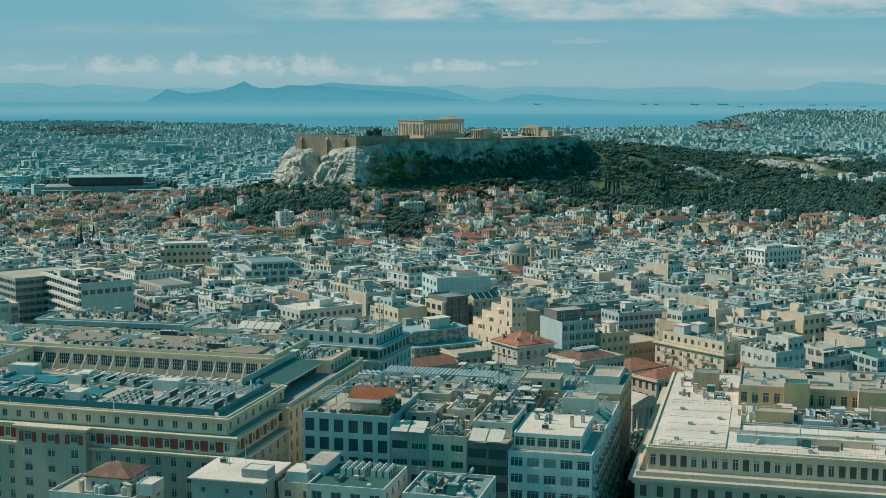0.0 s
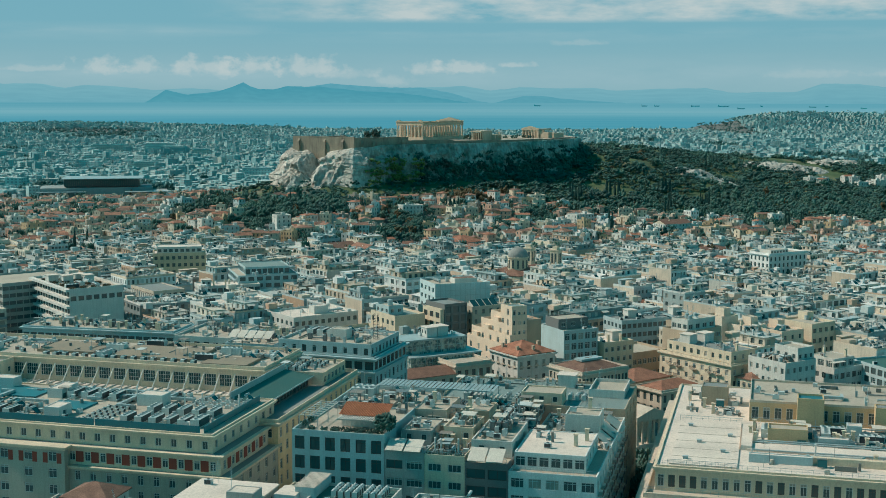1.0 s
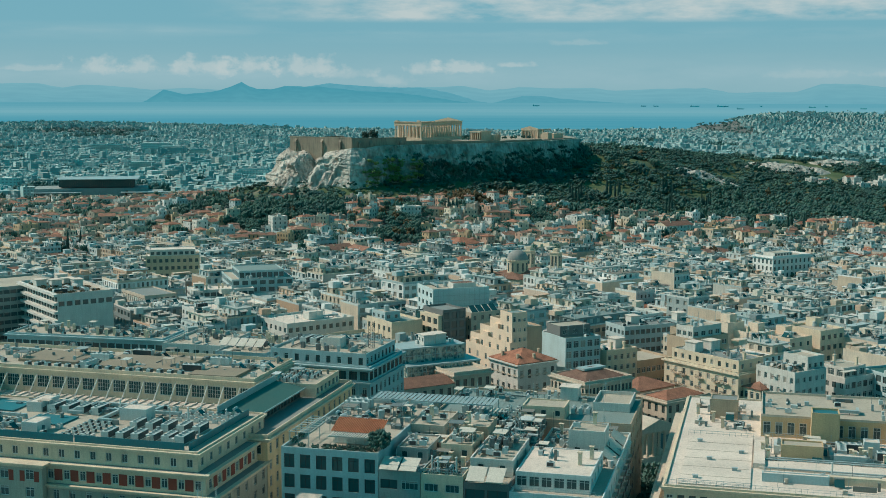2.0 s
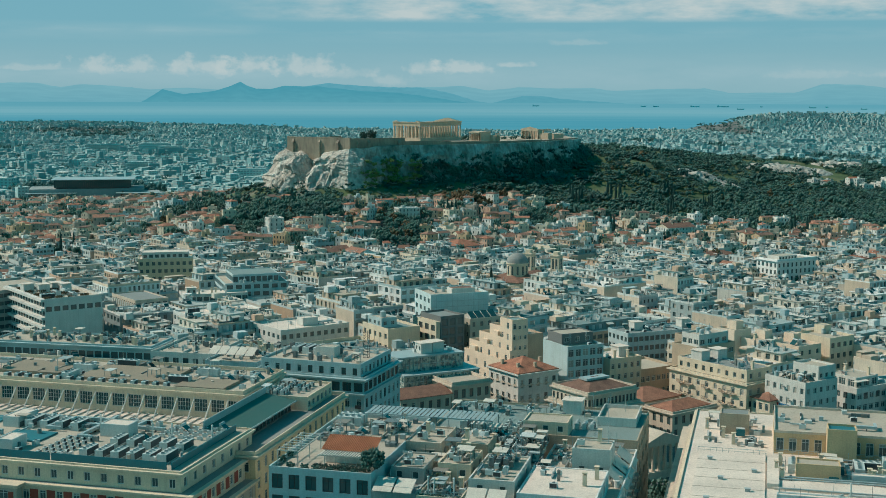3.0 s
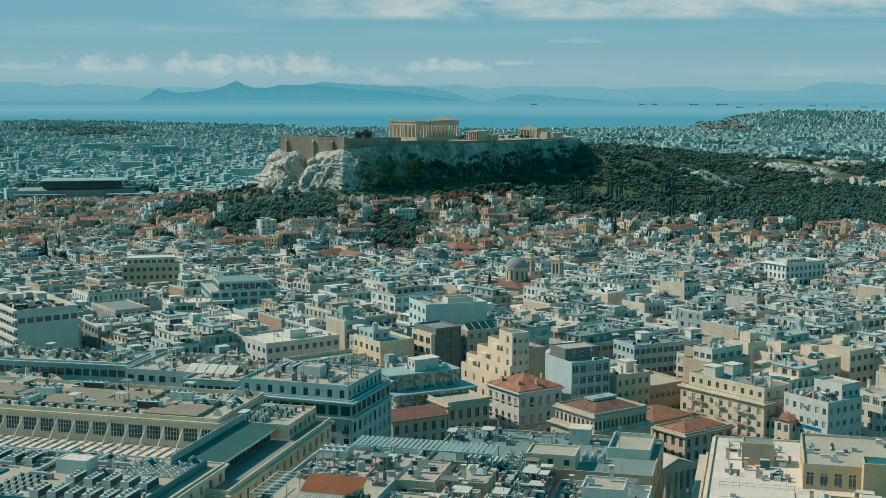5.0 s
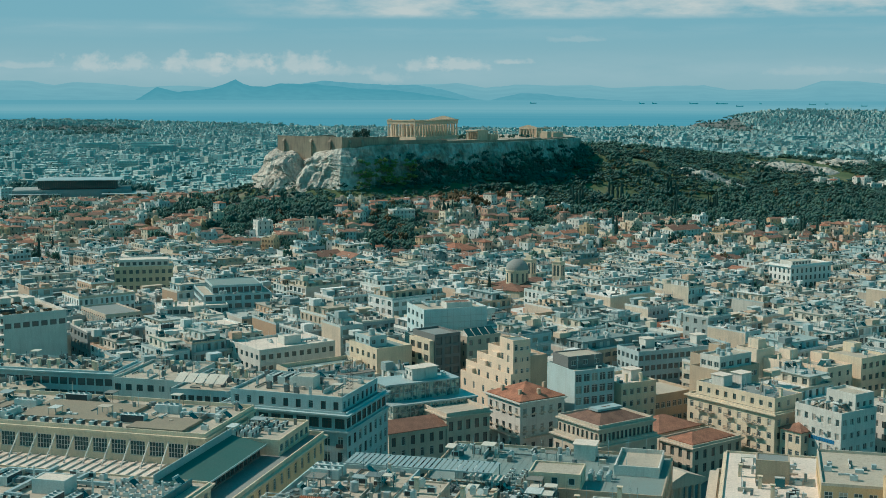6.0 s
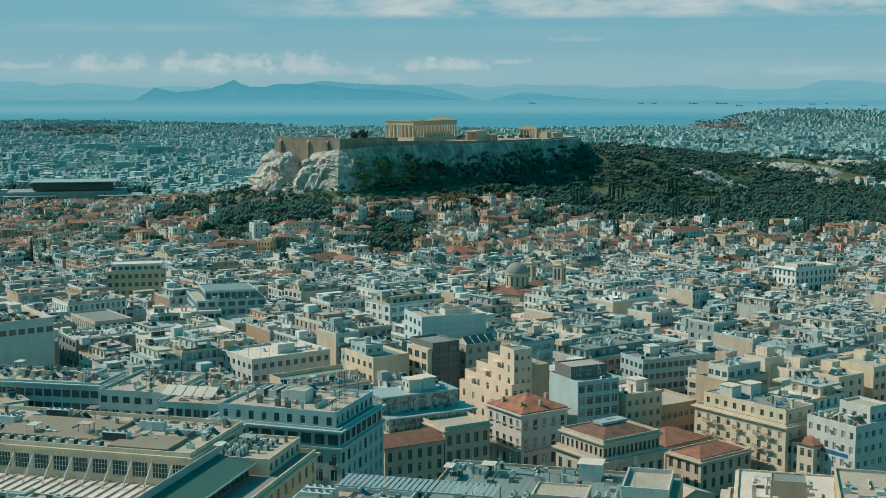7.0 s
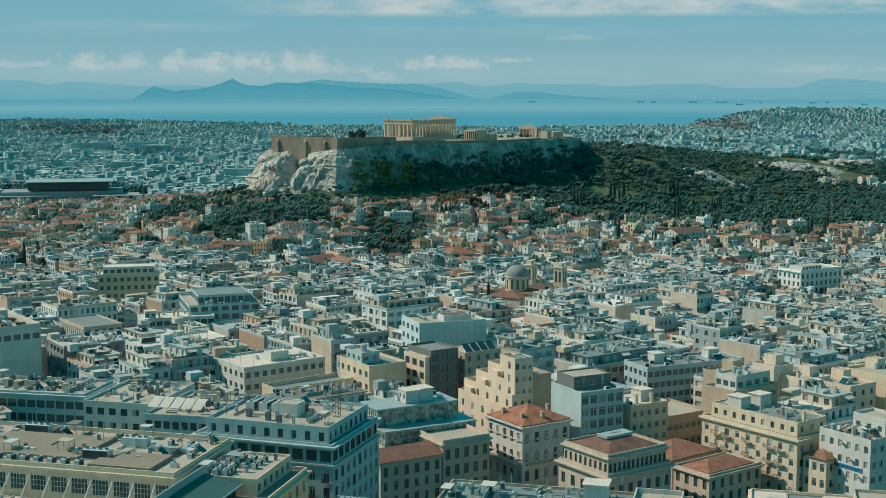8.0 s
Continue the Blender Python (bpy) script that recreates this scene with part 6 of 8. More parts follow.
for x0, x1, y0, y1, z0, z1 in ((0, 26, 4, 16, 0, 14.5), (0, 24, 3, 14, 14.7, 18.2), (0, 21, 7, 16, 18.4, 22.6)):
    sh = Shape()
    sh.box(x0, x1, y0, y1, z0, z1, 0, 1)
    part("glass_wall", sh, [BAYGLASS if z0 > 1 else GREY, ROOFGREY], glass)
    if z0 < 1:
        continue
    sh = Shape()
    k = int((x1 - x0) / 1.2)
    for i in range(k + 1):
        x = x0 + (x1 - x0) * i / k
        sh.box(x - 0.05, x + 0.05, y0 - 0.12, y0 - 0.02, z0, z1)
    for z in (z0, (z0 + z1) / 2, z1 - 0.15):
        sh.box(x0, x1, y0 - 0.14, y0 - 0.03, z, z + 0.14)
        sh.box(x0 - 0.14, x0 - 0.03, y0, y1, z, z + 0.14)
    for i in range(9):
        y = y0 + (y1 - y0) * i / 8
        sh.box(x0 - 0.12, x0 - 0.02, y - 0.05, y + 0.05, z0, z1)
    sh.box(x0 - 0.3, x1 + 0.3, y0 - 0.3, y1 + 0.3, z1, z1 + 0.35)
    part("steel_frame", sh, METAL, glass, "pale steel frame")
scatter(54, frame_at((-8.5, 387.5), 28), 2, 20, 8, 15, 23.0, 5, ["roof_hut", "air_conditioner"], 1.0)

# stepped beige apartment house
K7, A7 = (20.6, 425.0), 30.0
st = new("stepped_building")
st.matrix_basis = frame_at(K7, A7)
tagged(st, "stepped beige apartment building with walled terraces", "building")
claim(K7, A7, 0, 15, 0, 27)
for i, (x0, y1, z0, z1) in enumerate(((0, 25, 0, 14.6), (1.2, 24, 14.6, 17.6), (2.2, 19.5, 17.6, 20.8), (3.2, 15.0, 20.8, 23.8), (4.2, 10.5, 23.8, 26.4), (2.0, 5.2, 17.65, 28.0))):
    block("terrace_storey", "", (x0, 0.02 * i), 0, 7.8 - x0 - 0.03 * i, y1 - 0.04 * i, z0, z1, PINKBEIGE, ROOFTAN if i < 5 else ROOFBLUE, A=(3, 4 if i == 0 else 3 if i == 5 else 1, 1.1, 1.8, 0.6, 0),
          B=(max(1, int(y1 / 4.2)), 4 if i == 0 else 3 if i == 5 else 1, 1.2, 2.0, 0.5, 0), parent=st, par=1.15 if i < 5 else 0.2, own=False, kinds=("plain", "plain", "shut"), seed=i + 3)
for x0, y0, z0 in ((0.1, 22.0, 14.65), (1.3, 16.8, 17.65), (2.3, 12.2, 20.85)):   # walled terrace bays with a canted end
    sh = Shape()
    sh.box(x0, x0 + 1.6, y0 - 3.4, y0 - 0.4, z0, z0 + 2.4)
    sh.poly([(x0, y0 - 0.4, z0), (x0, y0 - 0.4, z0 + 2.4), (x0 + 1.6, y0 + 1.4, z0 + 2.4), (x0 + 1.6, y0 + 1.4, z0)])
    sh.poly([(x0, y0 - 0.4, z0 + 2.4), (x0 + 1.6, y0 - 0.4, z0 + 2.4), (x0 + 1.6, y0 + 1.4, z0 + 2.4)][::-1])
    part("terrace_bay", sh, PINKBEIGE, st)
block("rear_block", "bare tan rear wall", (7.85, 0.6), 0, 6, 14, 0, 22.6, TAN, ROOFTAN, parent=st, par=0.6, own=False)
scatter(56, st.matrix_basis, 8.5, 13.5, 2, 13, 22.64, 5, ["air_conditioner", "antenna", "water_tank"], 1.0)

# neoclassical house with a hipped tile roof
b = block("neoclassical_house", "ornate pale stone house with a hipped tile roof", (22.6, 400.6), 33, 14.5, 14.5, 0, 16.1, WHITE, ROOFTAN, A=(5, 3, 1.2, 2.6, 1.0, 2.2), B=(5, 3, 1.2, 2.6, 1.0, 2.2), corn=0.7, par=0, kinds=("dark", "shut"))
sh = Shape()
sh.hip(0, 14.5, 0, 14.5, 17.1, 3.2, 0.2)
for x, y in ((2, 3), (7, 1.5), (1.5, 10), (13, 7)):
    sh.box(x, x + 0.8, y, y + 0.8, 16.8, 19.3, 1)
part("tile_roof", sh, [TILES, TAN], b, "brown-red clay tile roof")
sh = Shape()
for i in range(5):
    x = 14.5 / 5 * (i + 0.5)
    for z in (4.3 + 4.6, 4.3 + 9.0):
        sh.poly([(x - 1.0, -0.3, z), (x + 1.0, -0.3, z), (x, -0.3, z + 0.6)]), sh.box(x - 1.0, x + 1.0, -0.32, 0, z - 0.15, z)
        sh.poly([(-0.3, x - 1.0, z), (-0.3, x + 1.0, z), (-0.3, x, z + 0.6)][::-1]), sh.box(-0.32, 0, x - 1.0, x + 1.0, z - 0.15, z)
sh.box(1, 13.5, -1.1, 0, 7.3, 7.5), sh.box(-1.1, 0, 1, 13.5, 7.3, 7.5)
for i in range(30):
    sh.box(1 + 12.4 * i / 29, 1.08 + 12.4 * i / 29, -1.08, -1.0, 7.5, 8.3), sh.box(-1.08, -1.0, 1 + 12.4 * i / 29, 1.08 + 12.4 * i / 29, 7.5, 8.3)
part("window_gables", sh, STONE, b, "stone window gables and balcony")

# the old assembly house: columned attic, tile roofs
b = block("assembly_house", "neoclassical assembly house with a tiled attic roof", (39.0, 370.5), 34, 19, 16.6, 0, 12.8, STONE, ROOFTAN, A=(7, 2, 1.3, 2.4, 1.4, 2), B=(5, 2, 1.3, 2.4, 1.4, 2), corn=0.8, par=0.7, kinds=("dark",))
at = block("attic", "", (0.8, 0.8), 0, 17.4, 15, 13.5, 16.8, STONE, ROOFTAN, A=(13, 1, 0.8, 1.9, 0.7, 0), B=(9, 1, 0.8, 1.9, 0.7, 0), parent=b, par=0.7, corn=0.6, own=False, kinds=("dark",))
sh = Shape()
sh.hip(1.6, 17.4, 1.6, 15, 17.8, 2.6, 0)
sh.box(5.5, 13.5, 6.6, 10.0, 19.7, 20.3, 1)
part("tile_roof", sh, [TILES, METAL], b, "red clay tile roof with a pale ridge light")
b = block("side_house", "low stone wing with a tiled roof", (64.2, 384.5), 36, 18, 11, 0, 8.6, STONE, ROOFTAN, A=(6, 2, 1.2, 2.2, 1.0, 1.5), B=(4, 2, 1.2, 2.2, 1.0, 1.5), corn=0.6, par=0.5, kinds=("dark",))
sh = Shape()
sh.hip(1.2, 16.8, 1.2, 9.8, 9.7, 1.7, 0)
part("tile_roof", sh, TILES, b, "dark red clay tile roof")
b = block("side_house", "low stone wing with an orange tiled roof", (58, 397), 36, 15, 13, 0, 9.5, STONE, ROOFTAN, A=(5, 2, 1.2, 2.2, 1.0, 1.5), B=(4, 2, 1.2, 2.2, 1.0, 1.5), par=0)
sh = Shape()
sh.hip(0, 15, 0, 13, 9.8, 2.4, 0.5)
part("tile_roof", sh, TILES, b, "red clay tile roof")
# columned porch of the assembly house
porch = new("porch")
porch.matrix_basis = frame_at((52, 352), 34)
tagged(porch, "stone entrance porch with fluted columns", "porch")
claim((52, 352), 34, 0, 12, 0, 10)
sh = Shape()
sh.box(0, 12, 0, 10, 0, 2.0), sh.box(0, 12, 0, 10, 8.6, 9.8), sh.box(0.8, 11.2, 6, 10, 2.0, 8.6)
part("wall", sh, STONE, porch)
sh = Shape()
sh.poly([(0, 0, 9.8), (12, 0, 9.8), (6, 0, 11.8)]), sh.poly([(0, 0, 9.8), (6, 0, 11.8), (6, 10, 11.8), (0, 10, 9.8)]), sh.poly([(6, 0, 11.8), (12, 0, 9.8), (12, 10, 9.8), (6, 10, 11.8)])
part("gable", sh, STONE, porch)
c4 = column_mesh(6.6, 0.45).copy()
c4.materials[0] = STONE
for i in range(6):
    part("column", c4, None, porch, m=pose(0.9 + 2.04 * i, 0.9, 2.0))

# long cream block with shutters, and its neighbours
b = block("apartment_building", "long cream apartment block with a set-back top floor", (86.0, 391.0), 37, 14, 29, 0, 15.4, CREAM, ROOFTAN, A=(4, 4, 1.2, 1.7, 0.8, 2), B=(9, 4, 1.2, 1.7, 0.8, 2), corn=0.7, par=0.4, kinds=("plain", "dark", "half", "shut"))
block("top_storey", "", (1.8, 1.5), 0, 11, 26, 16.2, 19.4, CREAM, ROOFGREY, A=(3, 1, 1.2, 1.6, 0.8, 0), B=(9, 1, 1.1, 1.5, 0.8, 0), parent=b, par=0.3, own=False, kinds=("plain", "dark", "half"))
for i in range(1, 4):
    for j in (1, 2, 4, 6, 7):
        sh = Shape()
        y0 = 29 / 9 * j + 0.35
        z = 2 + 13.4 / 4 * i + 0.55
        sh.box(-1.0, -0.02, y0, y0 + 2.5, z, z + 0.14)
        for k in range(14):
            sh.box(-1.0, -0.95, y0 + 0.19 * k, y0 + 0.19 * k + 0.04, z + 0.141, z + 1.0, 1)
        sh.box(-1.02, -0.94, y0, y0 + 2.5, z + 1.0, z + 1.06, 1)
        part("balcony", sh, [STONE, DARKMETAL], b, "stone balcony with a dark iron railing")
F11 = frame_at((86.0, 391.0), 37)
scatter(61, F11, 2, 12, 2, 26, 19.44, 9, ["air_conditioner", "chimney", "roof_hut", "antenna"], 1.1)
b = block("apartment_building", "white apartment block crowded with window units", (99.3, 380), 33, 13, 14.5, 0, 18.3, WHITE, ROOFTAN, A=(5, 5, 1.3, 1.6, 0.9, 1), B=(6, 5, 1.1, 1.7, 0.8, 1), par=0.8, kinds=("plain", "shut", "half"))
F12 = frame_at((99.3, 380), 33)
for i in range(5):
    for j in range(6):
        if (i * 5 + j * 3) % 4 == 1:
            place("air_conditioner", F12 @ pose(-0.45, 14.5 / 6 * j + 0.15, 3.9 + i * 3.45 - 1.2, 0, 0, 270) @ Matrix.Diagonal((0.45, 0.5, 0.5, 1)))
block("roof_flat", "white rooftop flat with windows", (104.2, 385), 33, 7, 9, 18.35, 22, WHITE, ROOFTAN, own=False, A=(3, 1, 1.2, 1.4, 0.9, 0), B=(3, 1, 1.2, 1.4, 0.9, 0), par=0.6)
scatter(62, F12, 1, 6, 1, 13, 18.34, 6, ["air_conditioner", "solar_water_heater", "water_tank"], 1.0)
sh = Shape()
sh.at = F12
r = random.Random(3)
s = 2.0
while s < 12.5:
    k = r.uniform(0.35, 0.7)
    sh.box(-0.12, -0.02, s, s + k, 11.0, 11.9, 0 if s < 9 else 1)
    s += k + 0.16
m1, n1, l1, q1 = base_mat("blue_sign", 0.5)
q1.inputs["Base Color"].default_value = (0.05, 0.18, 0.36, 1)
m2, n2, l2, q2 = base_mat("red_sign", 0.5)
q2.inputs["Base Color"].default_value = (0.35, 0.04, 0.03, 1)
tagged(part("sign", sh, [m1, m2]), "blue and red raised sign bars on a wall", "sign")
b = block("apartment_building", "small old house with a tiled roof", (91.5, 386.5), 36, 12, 6.5, 0, 12.4, CREAM, ROOFTAN, B=(3, 3, 1.2, 2.0, 0.9, 1), A=(3, 3, 1.2, 2.0, 0.9, 1), par=0)
sh = Shape()
sh.hip(0, 12, 0, 6.5, 12.7, 1.5, 0.4)
part("tile_roof", sh, TILES, b)
b = block("apartment_building", "apartment building with a blind tan wall and white terrace floors", (77, 416.5), 36, 17, 10, 0, 21.0, TAN, ROOFTAN, A=(5, 6, 2.2, 1.6, 0.9, 1), par=0.8, kinds=("band", "plain"))
block("top_storey", "white set-back terrace floor", (2.5, 1.5), 0, 13, 7, 21.05, 24.5, WHITE, ROOFTAN, A=(4, 1, 2.0, 1.6, 0.8, 0), B=(3, 1, 1.6, 1.6, 0.8, 0), parent=b, par=0.5, own=False)
scatter(63, frame_at((77, 416.5), 36), 4, 14, 2, 8, 24.55, 6, ["air_conditioner", "antenna", "water_tank"], 1.0)
b = block("apartment_building", "pale green-grey apartment front with glazed bays", (37.5, 408.5), 26, 12.5, 14, 0, 22.8, BLUEWHITE, ROOFTAN, A=(5, 7, 1.9, 2.2, 0.5, 1), B=None, par=0.6, kinds=("plain", "shut", "plain"))
block("roof_storey", "dark rooftop storey", (1, 5), 0, 11, 8, 22.85, 25.9, DARKGREY, ROOFTAN, A=(3, 1, 1.6, 1.4, 0.8, 0), parent=b, par=0.3, own=False)
scatter(64, frame_at((37.5, 408.5), 26), 1, 12, 1, 4.5, 22.84, 3, ["air_conditioner", "antenna"], 1.0)
b = block("apartment_building", "cream row house with a flat terrace roof", (51, 416), 30, 12, 14, 0, 17.4, CREAM, ROOFWHITE, A=(5, 5, 1.2, 1.7, 0.8, 1), par=0.8)
b = block("apartment_building", "tan building with glazed white screens", (61.5, 424), 33, 15, 15, -1, 12.6, TAN, ROOFTAN, A=(7, 3, 1.5, 1.8, 0.8, 1), B=(5, 3, 1.4, 1.6, 0.8, 1), par=0.7, kinds=("plain",))
scatter(65, frame_at((51, 416), 30), 1, 11, 1, 13, 17.44, 6, ["roof_hut", "air_conditioner", "chimney"], 1.0)

# third row: blocks that stand out behind the first streets
# dark grey walls put the front's shade into colour; the sunlit side is cream
b = block("apartment_building", "building with a shade-dark front and a cream balcony side", (0.5, 462), 33, 9.5, 12.5, -1, 22.5, DARKGREY, ROOFGREY, A=(3, 7, 2.2, 2.3, 0.5, 1), far=True, par=0.6, kinds=("dark",))
block("balcony_side", "cream side with open balconies", (-1.6, 0.4), 0, 1.55, 11.6, -1, 20.6, CREAM, ROOFTAN, B=(3, 6, 2.4, 2.0, 0.9, 1), parent=b, par=0.7, own=False, kinds=("dark",))
b = block("office_building", "cream building with a blue-grey felt roof", (-17, 459), 33, 12.5, 17, -1, 18.6, CREAM, ROOFBLUE, A=None, B=(5, 5, 1.5, 1.7, 0.9, 1), far=True, par=0.8, kinds=("plain", "half"))
block("roof_floor", "pale roof floor with a water tank", (1, 6), 0, 6, 9, 18.65, 21.6, BLUEWHITE, ROOFTAN, A=(2, 1, 1.4, 1.4, 0.8, 0), B=(3, 1, 1.4, 1.4, 0.8, 0), parent=b, par=0.4, own=False)
place("water_tank", frame_at((-17, 459), 33) @ pose(4, 10, 21.65) @ Matrix.Diagonal((1.4, 1.4, 1.2, 1)))
b = block("office_building", "long office block with a bright white roof", (-53, 462), 36, 27, 20, -1, 17.6, WHITE, ROOFWHITE, A=(10, 5, 1.5, 1.6, 0.9, 1), B=(6, 5, 1.5, 1.6, 0.9, 1), far=True, par=0.7, kinds=("plain", "half"))
block("roof_box", "white rooftop lift room", (12, 6), 0, 6, 4, 17.65, 20.2, WHITE, ROOFWHITE, parent=b, par=0.15, own=False)
scatter(57, frame_at((-53, 462), 36), 1, 26, 1, 19, 17.64, 12, ["air_conditioner", "duct", "satellite_dish", "antenna"], 1.2, avoid=((11, 19, 5, 11),))
b = block("office_building", "low cream block with a sunken grey roof", (-42, 450), 36, 25, 9, -1, 13.6, CREAM, ROOFBLUE, A=(10, 4, 1.6, 1.8, 0.9, 1), far=True, par=1.2, kinds=("band", "plain"))
b = block("apartment_building", "pale building with slanting roof lights", (10.5, 470), 33, 13, 11, -1, 20.6, GREYCREAM, ROOFTAN, A=(4, 6, 1.2, 1.6, 0.9, 1), B=(3, 6, 1.1, 1.5, 0.9, 1), far=True, par=0.3)
for i in range(4):
    sh = Shape()
    sh.at = pose(1.0 + 2.8 * i, 0.4, 20.62)
    sh.poly([(0, 0, 0), (2.4, 0, 0), (2.4, 3.2, 2.2), (0, 3.2, 2.2)]), sh.poly([(0, 3.2, 0), (0, 3.2, 2.2), (2.4, 3.2, 2.2), (2.4, 3.2, 0)], 1)
    sh.poly([(0, 0, 0), (0, 3.2, 2.2), (0, 3.2, 0)], 1), sh.poly([(2.4, 0, 0), (2.4, 3.2, 0), (2.4, 3.2, 2.2)], 1)
    part("roof_light", sh, [GREENGLASS, WHITE], b, "slanting glazed roof light")
for c, w, d, z1, wall, a_ in (((104, 446), 10, 9, 17.4, BEIGE, None), ((114.5, 441), 11, 13, 16.6, PINKBEIGE, (3, 5, 1.2, 1.5, 0.9, 1)), ((96.5, 452), 8, 8, 19.8, BEIGE, None), ((127, 449), 12, 14, 17.8, CREAM, (4, 5, 1.6, 1.6, 0.9, 1)), ((84, 459), 11, 8, 16.4, TAN, (4, 5, 1.4, 1.5, 0.9, 1))):
    b = block("apartment_building", "building with bare beige party walls", c, 34, w, d, -1, z1, wall, ROOFTAN, A=a_, far=True, par=0.7, seed=int(c[0]))
    scatter(int(c[0]), frame_at(c, 34), 0.5, w - 0.5, 0.5, d - 0.5, z1 + 0.05, 5, ["air_conditioner", "water_tank", "antenna", "chimney", "solar_water_heater"], 0.9)
    block("stair_hut", "", (w - 4, d - 5), 0, 3.4, 4.2, z1 + 0.02, z1 + 2.7, wall, ROOFTAN, parent=b, par=0.15, own=False)
b = block("office_building", "long pale teal block with window bands", (66, 481), 24, 36, 13, -1, 13.4, BLUEWHITE, ROOFGREY, A=(16, 4, 1.7, 1.7, 0.8, 1), B=(5, 4, 1.5, 1.6, 0.8, 1), far=True, par=0.6, kinds=("plain", "band"))
scatter(58, frame_at((66, 481), 24), 1, 35, 1, 12, 13.45, 16, ["air_conditioner", "solar_water_heater", "antenna", "duct", "roof_hut"], 1.1)

b = block("office_building", "grey stone block with white panels between windows", (-120, 541), 36, 14, 24, -3, 15.2, STONE, ROOFGREY, A=(5, 5, 1.8, 2.0, 0.6, 1), B=(12, 5, 1.1, 2.1, 0.6, 1), far=True, par=0.5)
panel_ = Shape()
panel_.box(-0.3, -0.02, 0, 0.7, 0, 2.1)
panel_ = panel_.data("white_panel", [WHITE])
for i in range(12):
    for j in range(2):
        part("white_panel", panel_, None, b, m=pose(0, 2 * i + 0.65 - 1.0 + 0.6, 8.6 + 3.4 * j))
b = block("office_building", "low white hall with a long window band", (-106, 566), 18, 27, 14, -4, 13.6, WHITE, ROOFWHITE, A=(10, 5, 2.2, 1.7, 0.9, 1), B=(4, 5, 2.0, 1.6, 0.9, 1), far=True, par=0.5)
scatter(74, frame_at((-106, 566), 18), 1, 26, 1, 13, 13.65, 8, ["air_conditioner", "duct", "roof_hut", "chimney"], 1.2)
b = block("office_building", "long white terrace-roofed building", (-92, 508), 36, 30, 15, -3, 14.6, OFFWHITE, ROOFWHITE, A=(11, 5, 1.5, 1.6, 0.9, 1), B=(5, 5, 1.5, 1.6, 0.9, 1), far=True, par=0.7)
scatter(75, frame_at((-92, 508), 36), 1, 29, 1, 14, 14.65, 10, ["air_conditioner", "duct", "chiller", "antenna"], 1.2)
b = block("apartment_building", "white apartment building with stepped terraces", (117, 391), 33, 13, 13, 0, 14.2, WHITE, ROOFTAN, A=(5, 4, 1.8, 1.8, 0.8, 1), B=(5, 4, 1.4, 1.7, 0.8, 1), par=0.9, kinds=("plain", "half", "dark"))
block("terrace_floor", "white terrace floor under a canopy", (2.4, 2.4), 0, 9.6, 9.6, 14.25, 17.2, WHITE, ROOFTAN, A=(3, 1, 2.2, 2.0, 0.4, 0), B=(3, 1, 2.2, 2.0, 0.4, 0), parent=b, par=0.2, own=False)
sh = Shape()
sh.box(0.4, 6, 0.4, 2.3, 16.6, 16.75), sh.box(0.5, 0.6, 0.5, 0.6, 14.3, 16.6), sh.box(5.8, 5.9, 0.5, 0.6, 14.3, 16.6)
part("canopy", sh, AWNING, b, "cream terrace canopy")
scatter(59, frame_at((117, 391), 33), 3, 11, 3, 11, 17.25, 5, ["air_conditioner", "antenna", "chimney"], 1.0)
b = block("office_building", "teal-glazed office building with a green sheet roof", (132, 386), 20, 26, 18, 0, 15.4, BLUEWHITE, ROOFGREEN, A=(9, 5, 2.4, 2.0, 0.6, 1), B=(6, 5, 2.2, 1.9, 0.6, 1), par=0.6, kinds=("band", "green"))
scatter(60, frame_at((132, 386), 20), 1, 25, 1, 17, 15.45, 12, ["air_conditioner", "duct", "chiller", "antenna"], 1.1)

# white tower with balcony bands, farther left
K14, A14 = (-139.5, 488), 36.0
b = block("office_tower", "white office tower with balcony bands", K14, A14, 21, 42, -2, 23.6, WHITE, ROOFTAN, A=(7, 1, 2.2, 1.8, 21.8, 0), B=(14, 8, 2.5, 1.9, 0.9, 0), par=0.9, kinds=("band",), far=True)
for i in range(8):
    z = -2 + 3.2 * (i + 1) - 0.2
    sh = Shape()
    sh.box(-1.3, -0.02, 0, 42, z, z + 0.9)
    part("balcony_band", sh, WHITE, b)
for i in range(14):
    q = frame_at(K14, A14) @ Vector((2 + (i % 4) * 4.6, 3 + (i // 4) * 9.5, 23.62))
    shrub("shrub", q.x, q.y, q.z, 2.0, 1.5, "rusty brown shrub of a roof garden", i, AUTUMN)
b = block("office_building", "grey office block with long window bands", (-172, 510), 40, 30, 30, -2, 22.5, GREY, ROOFTAN, A=(11, 8, 2.5, 1.5, 0.9, 1), B=(11, 8, 2.5, 1.5, 0.9, 1), par=0.8, kinds=("band",), far=True)
scatter(71, frame_at(K14, A14), 1, 18, 1, 40, 23.64, 16, ["air_conditioner", "chiller", "roof_hut"], 1.2)
